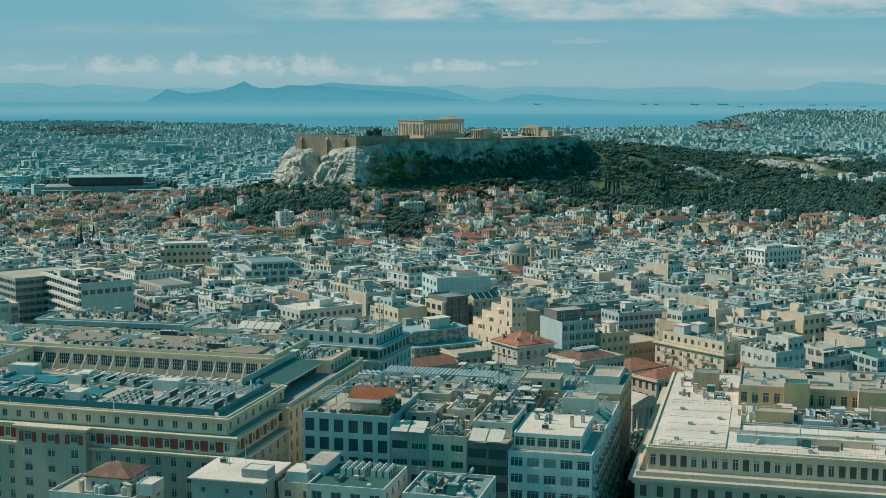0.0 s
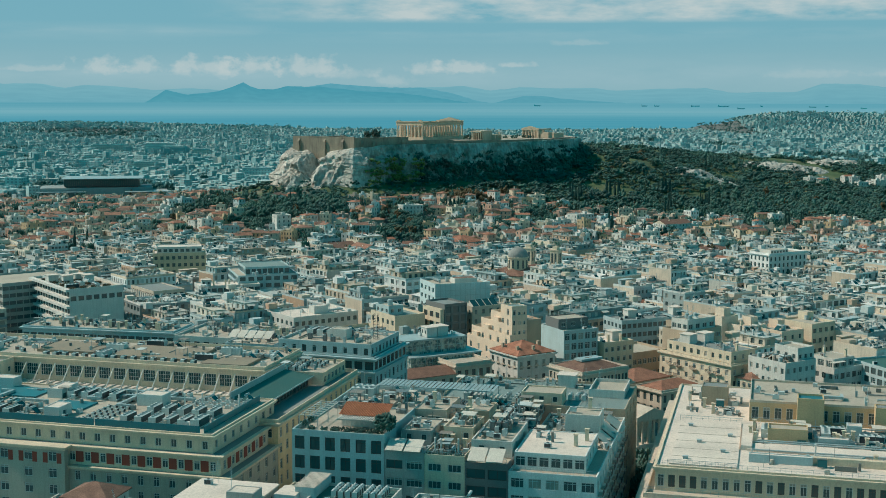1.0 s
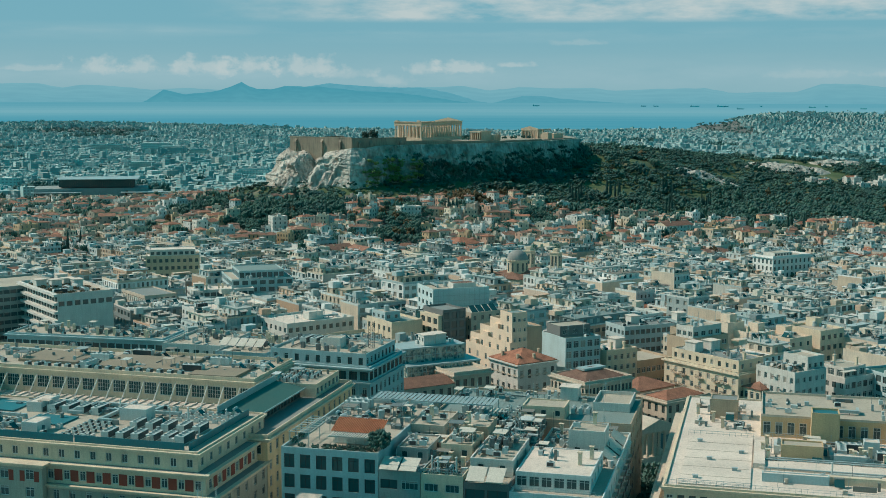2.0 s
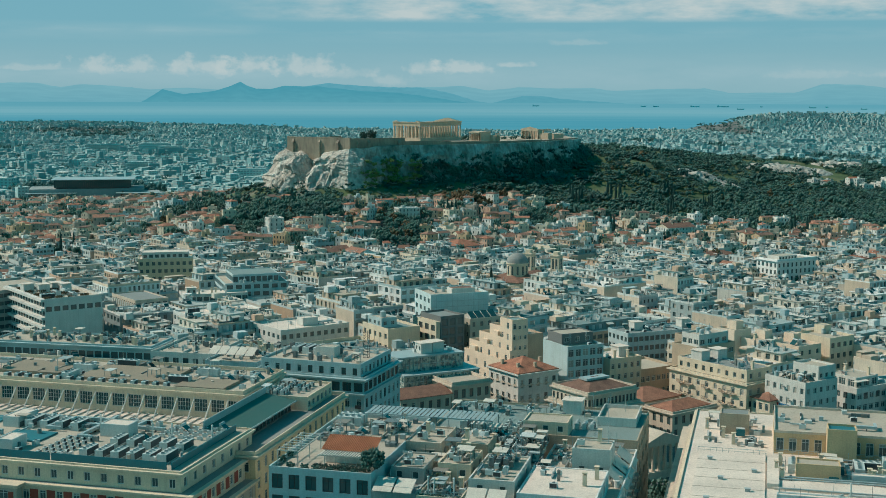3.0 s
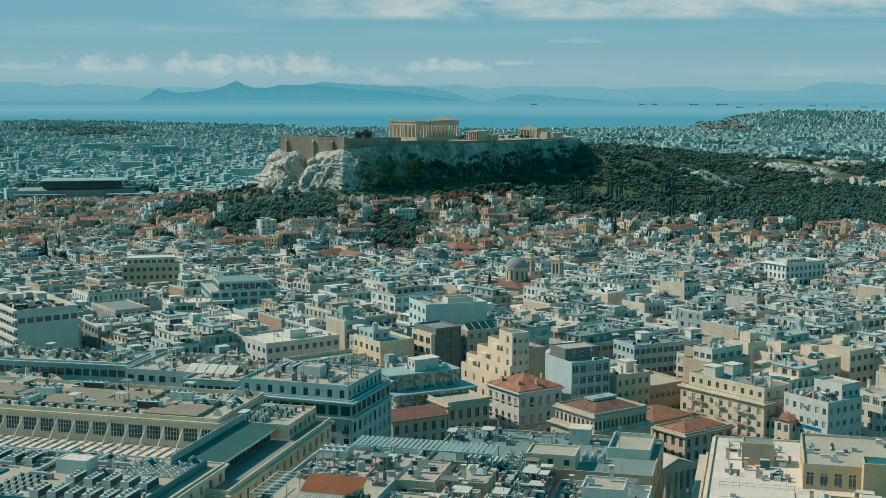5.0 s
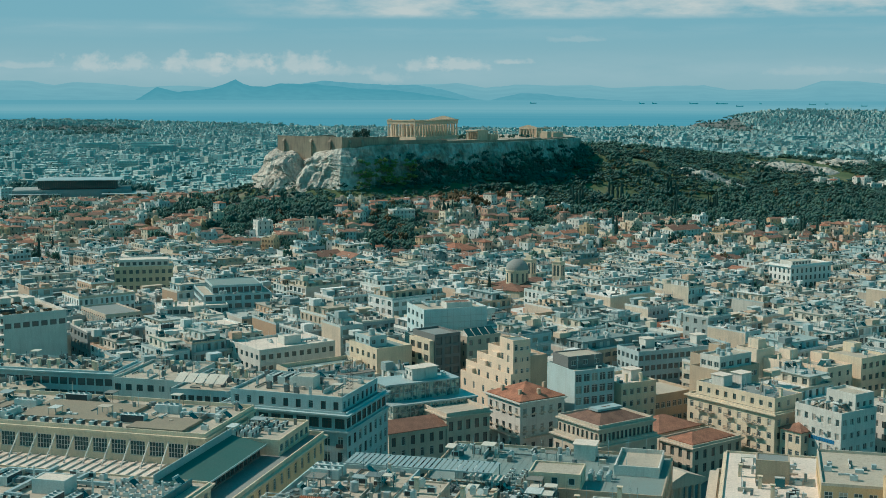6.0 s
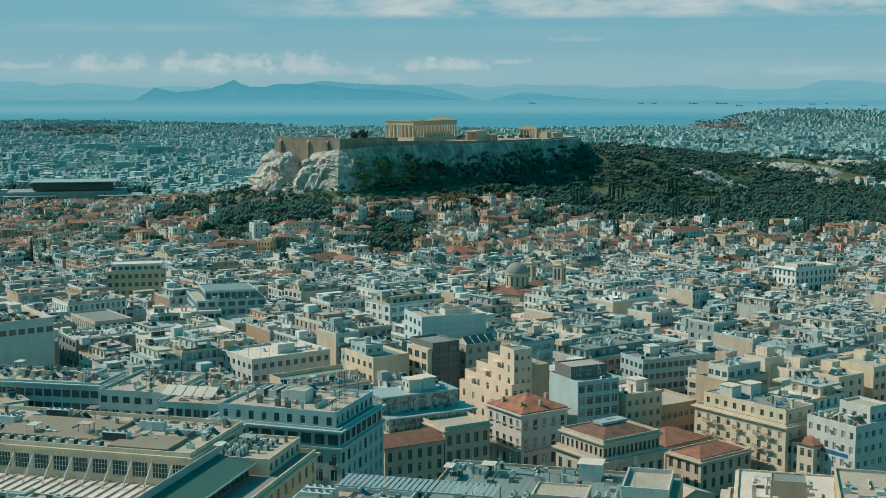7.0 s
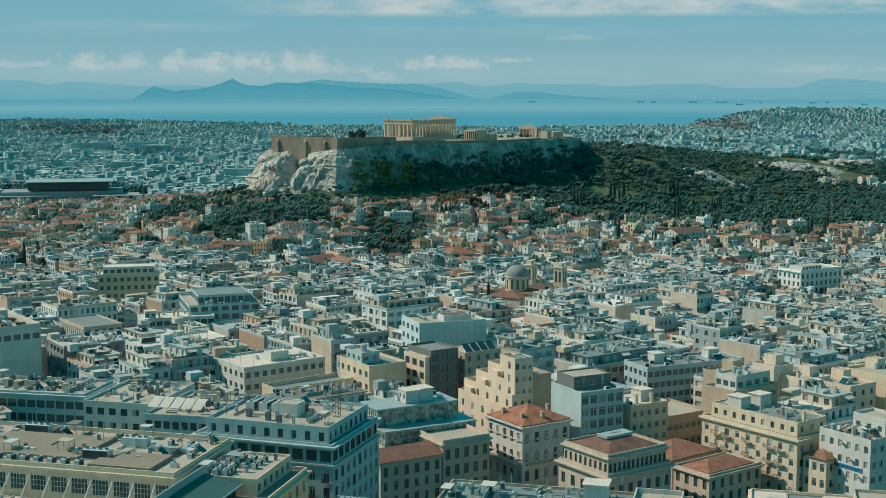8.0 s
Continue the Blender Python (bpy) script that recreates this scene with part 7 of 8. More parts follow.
# modern grey office with a roof pavilion
K15, A15 = (-90.5, 578), 18.0
b = block("office_building", "grey panelled office building with a glazed roof floor", K15, A15, 27, 30, -4, 16.5, BLUEWHITE, ROOFTAN, A=(7, 6, 2.6, 1.8, 1.1, 2), B=(10, 6, 2.2, 1.9, 0.8, 2), par=0.6, kinds=("band",), far=True)
block("roof_floor", "glazed roof floor", (4, 5), 0, 20, 20, 16.55, 19.8, BLUEWHITE, ROOFBLUE, A=(8, 1, 2.0, 2.2, 0.4, 0), B=(8, 1, 2.0, 2.2, 0.4, 0), parent=b, par=0.3, own=False, far=True)
scatter(72, frame_at(K15, A15), 1, 26, 1, 4.5, 16.54, 5, ["air_conditioner", "water_tank"], 1.0)
# white building wrapped in scaffold netting
b = block("apartment_building", "tall white building behind scaffold netting", (-3, 486), 20, 22, 17, -2, 26.0, NETWHITE, ROOFTAN, B=(4, 8, 2.0, 1.7, 0.8, 1), par=0.8, kinds=("dark",), far=True)
pole, deck = Shape(), Shape()
pole.tube((0, -0.5, -2), (0, -0.5, 26.5), 0.05, 0.05, 5), deck.box(0, 22, -0.62, -0.4, 0, 0.07)
pole, deck = pole.data("scaffold_pole", [METAL]), deck.data("scaffold_deck", [METAL])
for i in range(12):
    part("scaffold_pole", pole, None, b, m=pose(2.0 * i, 0, 0))
for i in range(13):
    part("scaffold_deck", deck, None, b, m=pose(0, 0, 0.2 + 2.0 * i))
block("red_parapet_store", "low store with a red tile edge", (9, 3), 0, 9, 5, 26.05, 28.0, WHITE, TILES, parent=b, par=0.1, own=False, far=True)
block("glass_bay", "green glass stair bay", (-3.5, 1), 0, 3.45, 8, -2, 18, GREENGLASS, ROOFGREY, parent=b, par=0.3, own=False, far=True)
scatter(73, frame_at((-3, 486), 20), 1, 21, 9, 16, 26.05, 9, ["air_conditioner", "antenna", "duct", "roof_hut", "water_tank"], 1.0)
# long cream block with a white roof
b = block("office_building", "cream office block with a white set-back roof", (-150, 676), 12, 27, 16, -9, 14.5, paint("warm_cream_plaster", (0.62, 0.52, 0.36)), ROOFWHITE, A=(9, 6, 1.6, 1.8, 0.9, 1), B=(5, 6, 1.6, 1.8, 0.9, 1), par=0.6, kinds=("dark", "plain"), far=True)
block("roof_floor", "white roof floor", (2, 2), 0, 23, 12, 14.55, 17.8, WHITE, ROOFWHITE, A=(8, 1, 1.8, 1.6, 0.8, 0), B=(4, 1, 1.8, 1.6, 0.8, 0), parent=b, par=0.3, own=False, kinds=("dark",), far=True)
# cathedral with dome and towers
cath = new("cathedral")
cath.matrix_basis = pose(42, 716, -12.2, 0, 0, 58)
tagged(cath, "domed cathedral with two square bell towers", "church")
claim((42, 716), 58, -16, 36, -13, 13)
sh = Shape()
sh.box(-14, 30, -9, 9, 0, 12), sh.box(-6, 8, -12, 12, 0, 13)
part("wall", sh, CREAM, cath)
sh = Shape()
sh.hip(-14, 30, -9, 9, 12.3, 2.5, 0.4), sh.hip(-6, 8, -12, 12, 13.3, 2.2, 0.4)
part("tile_roof", sh, TILES, cath)
sh = Shape()
N = 24
sh.tube((0, 0, 12), (0, 0, 20.5), 5.6, 5.6, N, 0), sh.tube((0, 0, 20.5), (0, 0, 21.1), 6.1, 6.1, N, 0)
for i in range(12):
    a = math.tau * i / 12
    sh.at = Matrix.Rotation(a, 4, "Z")
    sh.box(5.5, 5.72, -0.5, 0.5, 15, 19.5, 1)
sh.at = None
part("drum", sh, [CREAM, GLASS], cath)
sh = Shape()
for i in range(7):
    a0, a1 = math.pi / 2 * i / 7, math.pi / 2 * (i + 1) / 7
    sh.tube((0, 0, 21.1 + 5.2 * math.sin(a0)), (0, 0, 21.1 + 5.2 * math.sin(a1)), 5.8 * math.cos(a0), max(0.05, 5.8 * math.cos(a1)), N, 0, caps=False)
sh.tube((0, 0, 26.2), (0, 0, 28.2), 0.12, 0.1, 6), sh.box(-0.6, 0.6, -0.08, 0.08, 27.4, 27.6)
part("dome", sh, paint("grey_dome_tiles", (0.27, 0.28, 0.27)), cath, "grey ribbed dome")
for y in (-8.5, 8.5):
    sh = Shape()
    sh.box(27, 32, y - 2.5, y + 2.5, 0, 22), sh.box(26.7, 32.3, y - 2.8, y + 2.8, 22, 22.6)
    for s in (-1.6, 0.4):
        sh.box(26.96, 27.0, y + s, y + s + 1.2, 15, 20.5, 1), sh.box(29.5 + s, 30.7 + s, y - 2.54, y - 2.5, 15, 20.5, 1)
    sh.box(28, 31, y - 1.5, y + 1.5, 22.6, 24.5)
    part("bell_tower", sh, [CREAM, GLASS], cath, "square bell tower")
# large white hall beyond
b = block("hall", "large white neoclassical hall with a balustrade", (190, 752), 30, 30, 16, -12, 4.5, paint("bright_white_stone", (0.74, 0.74, 0.72), amount=0.25), ROOFTAN, A=(9, 4, 1.4, 2.4, 0.9, 1), B=(5, 4, 1.4, 2.4, 0.9, 1), par=1.0, corn=0.8, kinds=("dark",), far=True)
block("roof_floor", "white roof floor with pergolas", (4, 3), 0, 14, 9, 5.25, 7.4, WHITE, ROOFTAN, A=(6, 1, 1.4, 1.4, 0.4, 0), parent=b, par=0.2, own=False, far=True)
# the dark glass museum
mus = new("museum")
mus.matrix_basis = pose(-375, 1300, -8, 0, 0, 14)
tagged(mus, "low modern museum with a dark turned upper floor", "museum")
claim((-375, 1300), 14, -10, 92, -10, 60)
sh = Shape()
sh.box(-25, 85, 0, 45, 0, 13), sh.box(60, 100, -8, 30, 0, 9)
part("base", sh, paint("concrete", (0.30, 0.34, 0.34)), mus)
sh = Shape()
sh.at = pose(0, 0, 0, 0, 0, -4)
sh.box(-2, 72, 5, 45, 14.0, 21.5, 0, 1), sh.box(0, 70, 8, 42, 13, 14.0, 2)
sh.box(-5, 75, 2, 48, 21.5, 22.1, 1), sh.box(-28, 20, -9, -1, 9.0, 9.6, 1), sh.box(58, 103, -12, 2, 9.01, 9.6, 1)
for i in range(14):
    sh.box(-27 + i * 3.6, -26.5 + i * 3.6, -8.5, -8, 0, 9.0, 1)
for i in range(37):
    sh.box(-2 + i * 2, -1.9 + i * 2, 4.9, 4.99, 14.0, 21.5, 2)
part("upper_floor", sh, [GREENGLASS, METAL, DARKMETAL], mus, "dark glass upper floor")

# ships at anchor far out
# hull and bridge colours include the blue of the haze before them
SHIPGREY, SHIPWHITE = paint("hazed_hull_paint", (0.26, 0.47, 0.52), amount=0.3), paint("hazed_bridge_paint", (0.45, 0.60, 0.62), amount=0.2)
for a, up, ln in ((172, 15, 14), (360, 15, 12), (382, 15, 11), (450, 15, 19), (499, 15, 24), (530, 19, 15), (566, 15, 5), (656, 16, 14), (681, 15, 6), (746, 18, 13)):
    rad = 4380 + 450 * (EYE - up * 2.1 - SEA0) / (SEA1 - SEA0)
    ang = math.atan(a / 2277.0)
    zz = SEA0 + (SEA1 - SEA0) * (rad - 4380) / 450
    ship = new("ship")
    ship.matrix_basis = pose(rad * math.sin(ang), rad * math.cos(ang), zz, 0, 0, -math.degrees(ang))
    q = ln * 0.9
    sh = Shape()
    sh.poly([(-q, -2, 3.2), (-q * 0.9, -2, 0), (q * 0.85, -2, 0), (q, -2, 3.4)]), sh.poly([(-q, 2, 3.2), (q, 2, 3.4), (q * 0.85, 2, 0), (-q * 0.9, 2, 0)])
    sh.poly([(-q, -2, 3.2), (q, -2, 3.4), (q, 2, 3.4), (-q, 2, 3.2)]), sh.poly([(q * 0.85, -2, 0), (q * 0.85, 2, 0), (q, 2, 3.4), (q, -2, 3.4)])
    part("hull", sh, SHIPGREY, ship)
    sh = Shape()
    sh.box(-q * 0.9, -q * 0.68, -1.8, 1.8, 3.3, 6.4)
    part("bridge", sh, SHIPWHITE, ship, "white bridge house")
    tagged(ship, "grey cargo ship lying at anchor", "ship", "ships at anchor")


def car(x, y, ang, paint_mat, label):
    c = new("car")
    c.matrix_basis = pose(x, y, 0.02, 0, 0, ang)
    sh = Shape()
    prof = ((-2.1, 0.35), (-2.1, 0.8), (-1.9, 0.95), (-1.2, 1.0), (1.0, 1.0), (2.0, 0.85), (2.15, 0.6), (2.1, 0.35))
    for s_ in (-1, 1):
        sh.poly([(px, s_ * 0.85, pz) for px, pz in (prof if s_ < 0 else prof[::-1])])
    for (a, b_), (c_, d_) in zip(prof, prof[1:] + prof[:1]):
        sh.poly([(a, -0.85, b_), (a, 0.85, b_), (c_, 0.85, d_), (c_, -0.85, d_)])
    part("body", sh, paint_mat, c)
    sh = Shape()
    cab = ((-1.7, 0.96), (-1.3, 1.45), (0.3, 1.47), (1.1, 0.98))
    for s_ in (-1, 1):
        sh.poly([(px, s_ * 0.72, pz) for px, pz in (cab if s_ < 0 else cab[::-1])])
    for (a, b_), (c_, d_) in zip(cab, cab[1:]):
        sh.poly([(a, -0.72, b_), (a, 0.72, b_), (c_, 0.72, d_), (c_, -0.72, d_)])
    part("cabin", sh, GLASS, c)
    w_ = Shape()
    w_.tube((0, -0.12, 0), (0, 0.12, 0), 0.32, 0.32, 12)
    w_ = w_.data("wheel", [DARKMETAL])
    for px in (-1.35, 1.35):
        for py in (-0.78, 0.78):
            part("wheel", w_, None, c, m=pose(px, py, 0.31))
    tagged(c, label, "car", "parked cars")


DARKCAR, PALECAR = paint("dark_car_paint", (0.04, 0.045, 0.05), amount=0.1, rough=0.3), paint("silver_car_paint", (0.5, 0.5, 0.5), amount=0.1, rough=0.3)
for i, (x, y) in enumerate(((32.0, 240), (33.6, 246), (35.2, 252), (37, 259), (40, 271), (43.5, 277))):
    car(x, y, 75.5, (DARKCAR, PALECAR, DARKCAR)[i % 3], ("dark", "silver", "dark")[i % 3] + " parked car in the narrow street")

# ---- the town that fills the plain ----
def clutter(sh, r, x0, x1, y0, y1, z, count):
    """Tanks, units, panels, huts and parapets on one roof, joined."""
    for _ in range(count):
        x, y, k = r.uniform(x0, x1), r.uniform(y0, y1), r.random()
        if k < 0.36:
            a, c, h = r.uniform(0.25, 0.75), r.uniform(0.25, 0.6), r.uniform(0.5, 1.1)
            sh.box(x - a, x + a, y - c, y + c, z, z + h, 0)
        elif k < 0.42:
            sh.poly([(x - 0.9, y - 0.8, z + 0.3), (x + 0.9, y - 0.8, z + 0.3), (x + 0.9, y + 0.6, z + 1.4), (x - 0.9, y + 0.6, z + 1.4)], 1)
            sh.tube((x - 0.9, y + 0.8, z + 1.5), (x + 0.9, y + 0.8, z + 1.5), 0.3, 0.3, 6, 0)
        elif k < 0.50:
            sh.tube((x, y, z), (x, y, z + r.uniform(0.8, 1.3)), r.uniform(0.3, 0.5), None, 8, 0)
        elif k < 0.68:
            sh.box(x - 0.25, x + 0.25, y - 0.25, y + 0.25, z, z + r.uniform(1.0, 2.0), 0)
        elif k < 0.80:   # a low wall along the roof
            a, h = r.uniform(1.2, 3.0), r.uniform(0.5, 1.1)
            a = min(a, x1 - x, x - x0) if min(x1 - x, x - x0) > 0.3 else 0.3
            sh.box(x - a, x + a, y - 0.1, y + 0.1, z, z + h, 0)
        elif k < 0.88:   # a sheet shelter on posts
            a, c, h = r.uniform(0.8, 1.6), r.uniform(0.8, 1.4), r.uniform(1.9, 2.4)
            for u in (-a, a - 0.1):
                for w in (-c, c - 0.1):
                    sh.box(x + u, x + u + 0.1, y + w, y + w + 0.1, z, z + h, 0)
            sh.box(x - a - 0.1, x + a + 0.1, y - c - 0.1, y + c + 0.1, z + h, z + h + 0.1, 2 if k < 0.84 else 0)
        else:
            sh.tube((x, y, z), (x, y, z + r.uniform(2.5, 4.5)), 0.06, 0.05, 4, 0)


PANES = (1, 1, 4, 5, 4)
TOWN, OLD = Shape(), Shape()   # the joined rest of the town and of the old town


def flat_building(x, y, ang, w, d, z0, h, r, detail):
    """A concrete town building: windows or blind sides, balconies, a set-back floor, roof huts and clutter."""
    sh = Shape()
    fl = max(1, round(h / 3.2))
    z1 = z0 + h
    x0, y0 = -w / 2, -d / 2
    style, balconies = r.random(), []
    for o, dr, wd in (((x0, y0), (1, 0), w), ((-x0, y0), (0, 1), d), ((-x0, -y0), (-1, 0), w), ((x0, -y0), (0, -1), d)):
        blind = r.random() < ((0.22 if x > 0 else 0.1) if dr[0] == 1 else 0.78 if dr[1] == -1 and x > 0 else 0.42)
        if blind:
            e = (o[0] + dr[0] * wd, o[1] + dr[1] * wd)
            sh.poly([(*o, z0), (*e, z0), (*e, z1), (*o, z1)], 6)
            continue
        ww = r.choice((1.1, 1.3, 1.6, 2.4)) if style < 0.75 else 2.6
        cols = max(1, int(wd / (ww + r.uniform(0.6, 1.5))))
        facade(sh, (*o, 0), (*dr, 0), wd, z0, z1, cols, fl, ww, r.choice((1.5, 1.7, 2.1)), 0.75, 0.3, 0, lambda: r.choice(PANES))
        if r.random() < (0.72 if dr[0] == 1 else 0.4) and (detail or y < 760):
            k = r.uniform(0.9, 1.3)
            s0, s1 = (0.3, wd - 0.3) if r.random() < 0.6 else (wd * 0.5, wd - 0.3)
            for i in range(1, fl):
                zb = z0 + i * h / fl
                bal = Shape()
                bal.at = Matrix.Translation((*o, zb)) @ Matrix.Rotation(math.atan2(dr[1], dr[0]), 4, "Z")
                bal.box(s0, s1, -k, -0.01, -0.08, 0.08), bal.box(s0, s1, -k, -k + 0.08, 0.081, 0.95, 1 if style < 0.5 else 0)
                balconies.append(bal)
    rf = Shape()
    rf.poly([(x0, y0, z1), (-x0, y0, z1), (-x0, -y0, z1), (x0, -y0, z1)])
    parapet(rf, x0, -x0, y0, -y0, z1 + 0.004, r.uniform(0.5, 1.0), 0.22, 1)
    zt = z1
    eq, pt_ = Shape(), None
    if min(w, d) > 8 and r.random() < 0.58:
        s = r.uniform(1.4, 2.6)
        a0, a1, c0, c1 = x0 + s, -x0 - s * r.choice((0.3, 1.0)), y0 + s, -y0 - s * r.choice((0.2, 1.0))
        if r.random() < 0.5:   # only part of the roof is built up
            k = r.uniform(0.35, 0.65)
            if r.random() < 0.5:
                a0 = a0 + (a1 - a0) * (1 - k)
            else:
                a1 = a0 + (a1 - a0) * k
            if r.random() < 0.4:
                c0 = c0 + (c1 - c0) * r.uniform(0.2, 0.45)
            s = max(0.9, c0 - y0)
            clutter(eq, r, x0 + 0.8, (a0 if a0 > x0 + 4 else x0 + 3) - 0.8, y0 + 0.8, -y0 - 0.8, z1, 6)
        pt_ = Shape()
        for o, dr, wd in (((a0, c0), (1, 0), a1 - a0), ((a1, c0), (0, 1), c1 - c0), ((a1, c1), (-1, 0), a1 - a0), ((a0, c1), (0, -1), c1 - c0)):
            facade(pt_, (*o, 0), (*dr, 0), wd, z1 + 0.01, z1 + 2.9, max(1, int(wd / 3)), 1, 1.7, 1.7, 0.5, 0.3, 0, lambda: r.choice(PANES))
        pt_.box(a0 - 0.4, a1 + 0.4, c0 - 0.4, c1 + 0.4, z1 + 2.9, z1 + 3.1, 2)
        zt = z1 + 3.1
        for side in range(2):
            if r.random() < 0.55:
                e = a0 + (a1 - a0) * 0.5 * side
                eq.poly([(e, c0 - 2, z1 + 2.1), (e + 3.2, c0 - 2, z1 + 2.1), (e + 3.2, c0 - 0.41, z1 + 2.8), (e, c0 - 0.41, z1 + 2.8)], 2)
        clutter(eq, r, a0 + 0.8, a1 - 0.8, c0 + 0.8, c1 - 0.8, zt, int((a1 - a0) * (c1 - c0) / 9) + 2)
        clutter(eq, r, x0 + 0.8, -x0 - 0.8, y0 + 0.6, y0 + s - 0.2, z1, 4)
    else:
        clutter(eq, r, x0 + 0.9, -x0 - 0.9, y0 + 0.9, -y0 - 0.9, z1, int(w * d / 9) + 3)
    hw = r.uniform(1.3, 2.2)
    hx, hy = r.choice((x0 + hw + 0.05, x0 + hw + 0.05, r.uniform(x0 + hw, -x0 - hw))) if w > 5 else 0, r.uniform(y0 + hw, -y0 - hw) if d > 5 else 0
    hut = Shape()
    hut.box(hx - hw, hx + hw, hy - hw * 0.8, hy + hw * 0.8, zt - 0.02, zt + r.uniform(1.2, 2.6))
    store = None
    if pt_ is None and w > 9 and d > 7 and r.random() < 0.5:   # a long store along one edge under a wider slab
        store = Shape()
        k, e = r.uniform(0.3, 0.6) * w, r.uniform(1.6, 2.6)
        u = r.uniform(x0 + 0.4, -x0 - k - 0.4)
        top = z1 + r.uniform(1.9, 2.7)
        store.box(u, u + k, -y0 - e - 0.3, -y0 - 0.3, z1 - 0.02, top)
        store.box(u - 0.3, u + k + 0.3, -y0 - e - 1.4, -y0 - 0.25, top - 0.01, top + 0.14)
    at = pose(x, y, 0, 0, 0, ang)
    if not detail:
        tone = r.random() * 0.999
        TOWN.take(sh, at, (0, 1, 2, 0, 7, 8, 9), tone), TOWN.take(rf, at, (3, 0), tone), TOWN.take(hut, at, (0,), (tone + 0.31) % 1)
        if store:
            TOWN.take(store, at, (0,), (tone + 0.31) % 1)
        if pt_:
            TOWN.take(pt_, at, (0, 1, 3, 0, 7, 8), tone)
        for q in balconies:
            TOWN.take(q, at, (0, 2), tone)
        TOWN.take(eq, at, (4, 5, 6), tone)
        return None
    ob = part("apartment_building", sh, [CITYWALL, GLASS, METAL, CITYWALL, SHUTTER, FRAME, PARTY])
    ob.matrix_basis = at
    part("roof", rf, [CITYROOF, CITYWALL], ob)
    if pt_:
        part("set_back_floor", pt_, [CITYWALL, GLASS, CITYROOF, CITYWALL, SHUTTER, FRAME], ob)
    if y < 455:
        for q in balconies:
            part("balcony", q, [CITYWALL, METAL], ob)
    elif balconies:
        rest = Shape()
        for q in balconies:
            rest.take(q, Matrix.Identity(4), (0, 1), 0.0)
        tagged(part("balcony_rest", rest, [CITYWALL, METAL], ob), kind="stuff")
    part("stair_hut", hut, [CITYWALL], ob)
    if store:
        part("roof_store", store, [CITYWALL], ob)
    tagged(part("roof_equipment", eq, [CLUTTER, GREENGLASS, AWNING], ob), kind="stuff")
    tagged(ob, "plastered concrete apartment building with rooftop tanks and huts", "building", "town buildings")
    return ob


def tiled_house(x, y, ang, w, d, z0, h, r, single, wall=None):
    """An old-town house: plain walls with windows under a hipped or flat roof."""
    sh = Shape()
    fl = max(1, round(h / 3.3))
    x0, y0, z1 = -w / 2, -d / 2, z0 + h
    for o, dr, wd in (((x0, y0), (1, 0), w), ((-x0, y0), (0, 1), d), ((-x0, -y0), (-1, 0), w), ((x0, -y0), (0, -1), d)):
        facade(sh, (*o, 0), (*dr, 0), wd, z0 - 3, z1, max(1, int(wd / r.uniform(2.3, 3.4))), fl, 1.0, 1.7, 0.9, 0.25, 0, lambda: r.choice((1, 1, 2)), first=3.0)
    rf = Shape()
    tiled = r.random() < 0.45
    if tiled:
        if r.random() < 0.5:
            rf.hip(x0, -x0, y0, -y0, z1 + 0.26, min(w, d) * r.uniform(0.15, 0.22), 0.35)
        else:
            rf.gable(x0, -x0, y0, -y0, z1 + 0.02, min(w, d) * r.uniform(0.17, 0.24), 0.35)
        if r.random() < 0.5:
            cx, cy = x0 * 0.4, y0 * 0.3
            rf.box(cx, cx + 0.7, cy, cy + 0.7, z1 + 0.3, z1 + 2.8, 1)
    else:
        rf.poly([(x0, y0, z1), (-x0, y0, z1), (-x0, -y0, z1), (x0, -y0, z1)])
        parapet(rf, x0, -x0, y0, -y0, z1 + 0.004, 0.6, 0.2, 1)
        hx = r.uniform(x0 + 1, -x0 - 3)
        rf.box(hx, hx + 2.5, y0 + 1, y0 + 3.4, z1, z1 + 2.4, 1)
        clutter(rf, r, x0 + 0.7, -x0 - 0.7, y0 + 0.7, -y0 - 0.7, z1, 4)
    at = pose(x, y, 0, 0, 0, ang)
    if not single:
        tone = r.random() * 0.999
        OLD.take(sh, at, (0, 1, 4), tone), OLD.take(rf, at, (2 if tiled else 3, 0, 0), tone)
        return None
    ob = part("house", sh, [wall or HOUSEWALL, GLASS, SHUTTER])
    ob.matrix_basis = at
    if tiled:
        part("tile_roof", rf, [TILES, wall or HOUSEWALL], ob)
        tagged(ob, "old plastered house with a clay tile roof", "house", "old town houses")
    else:
        part("flat_roof", rf, [wall or CITYROOF, wall or HOUSEWALL, AWNING], ob)
        tagged(ob, "old plastered house with a flat terrace roof", "house", "old town houses")
    return ob


def grove(x, y):
    """Tree-filled gardens and slopes between the old houses."""
    return noise.noise(Vector((x / 55, y / 75, 5.0))) > (0.30 if y > 960 else 0.42)


def in_view(x, y, margin=14):
    return abs(x) < 0.352 * (y + 5) + margin


r = random.Random(77)
GRID = radians(36)
gu, gv = Vector((math.cos(GRID), math.sin(GRID))), Vector((-math.sin(GRID), math.cos(GRID)))
count_flat = count_house = 0
bu = -900.0
plots = []
while bu < 1500:
    bw = r.uniform(44, 74)
    bv = -900.0
    while bv < 1500:
        bd = r.uniform(27, 42)
        # two rows of plots back to back
        for row in (0, 1):
            s = 0.0
            while s < bw - 7:
                pw = min(r.choice((r.uniform(8, 13), r.uniform(12, 20), r.uniform(17, 32))), bw - s)
                if bw - s - pw < 7:
                    pw = bw - s
                plots.append((bu + s + pw / 2, bv + bd * (0.25 + 0.5 * row), pw - 0.05, bd / 2 - 0.05))
                s += pw
        bv += bd + r.choice((6, 7, 9))
    bu += bw + r.choice((6, 7, 10))
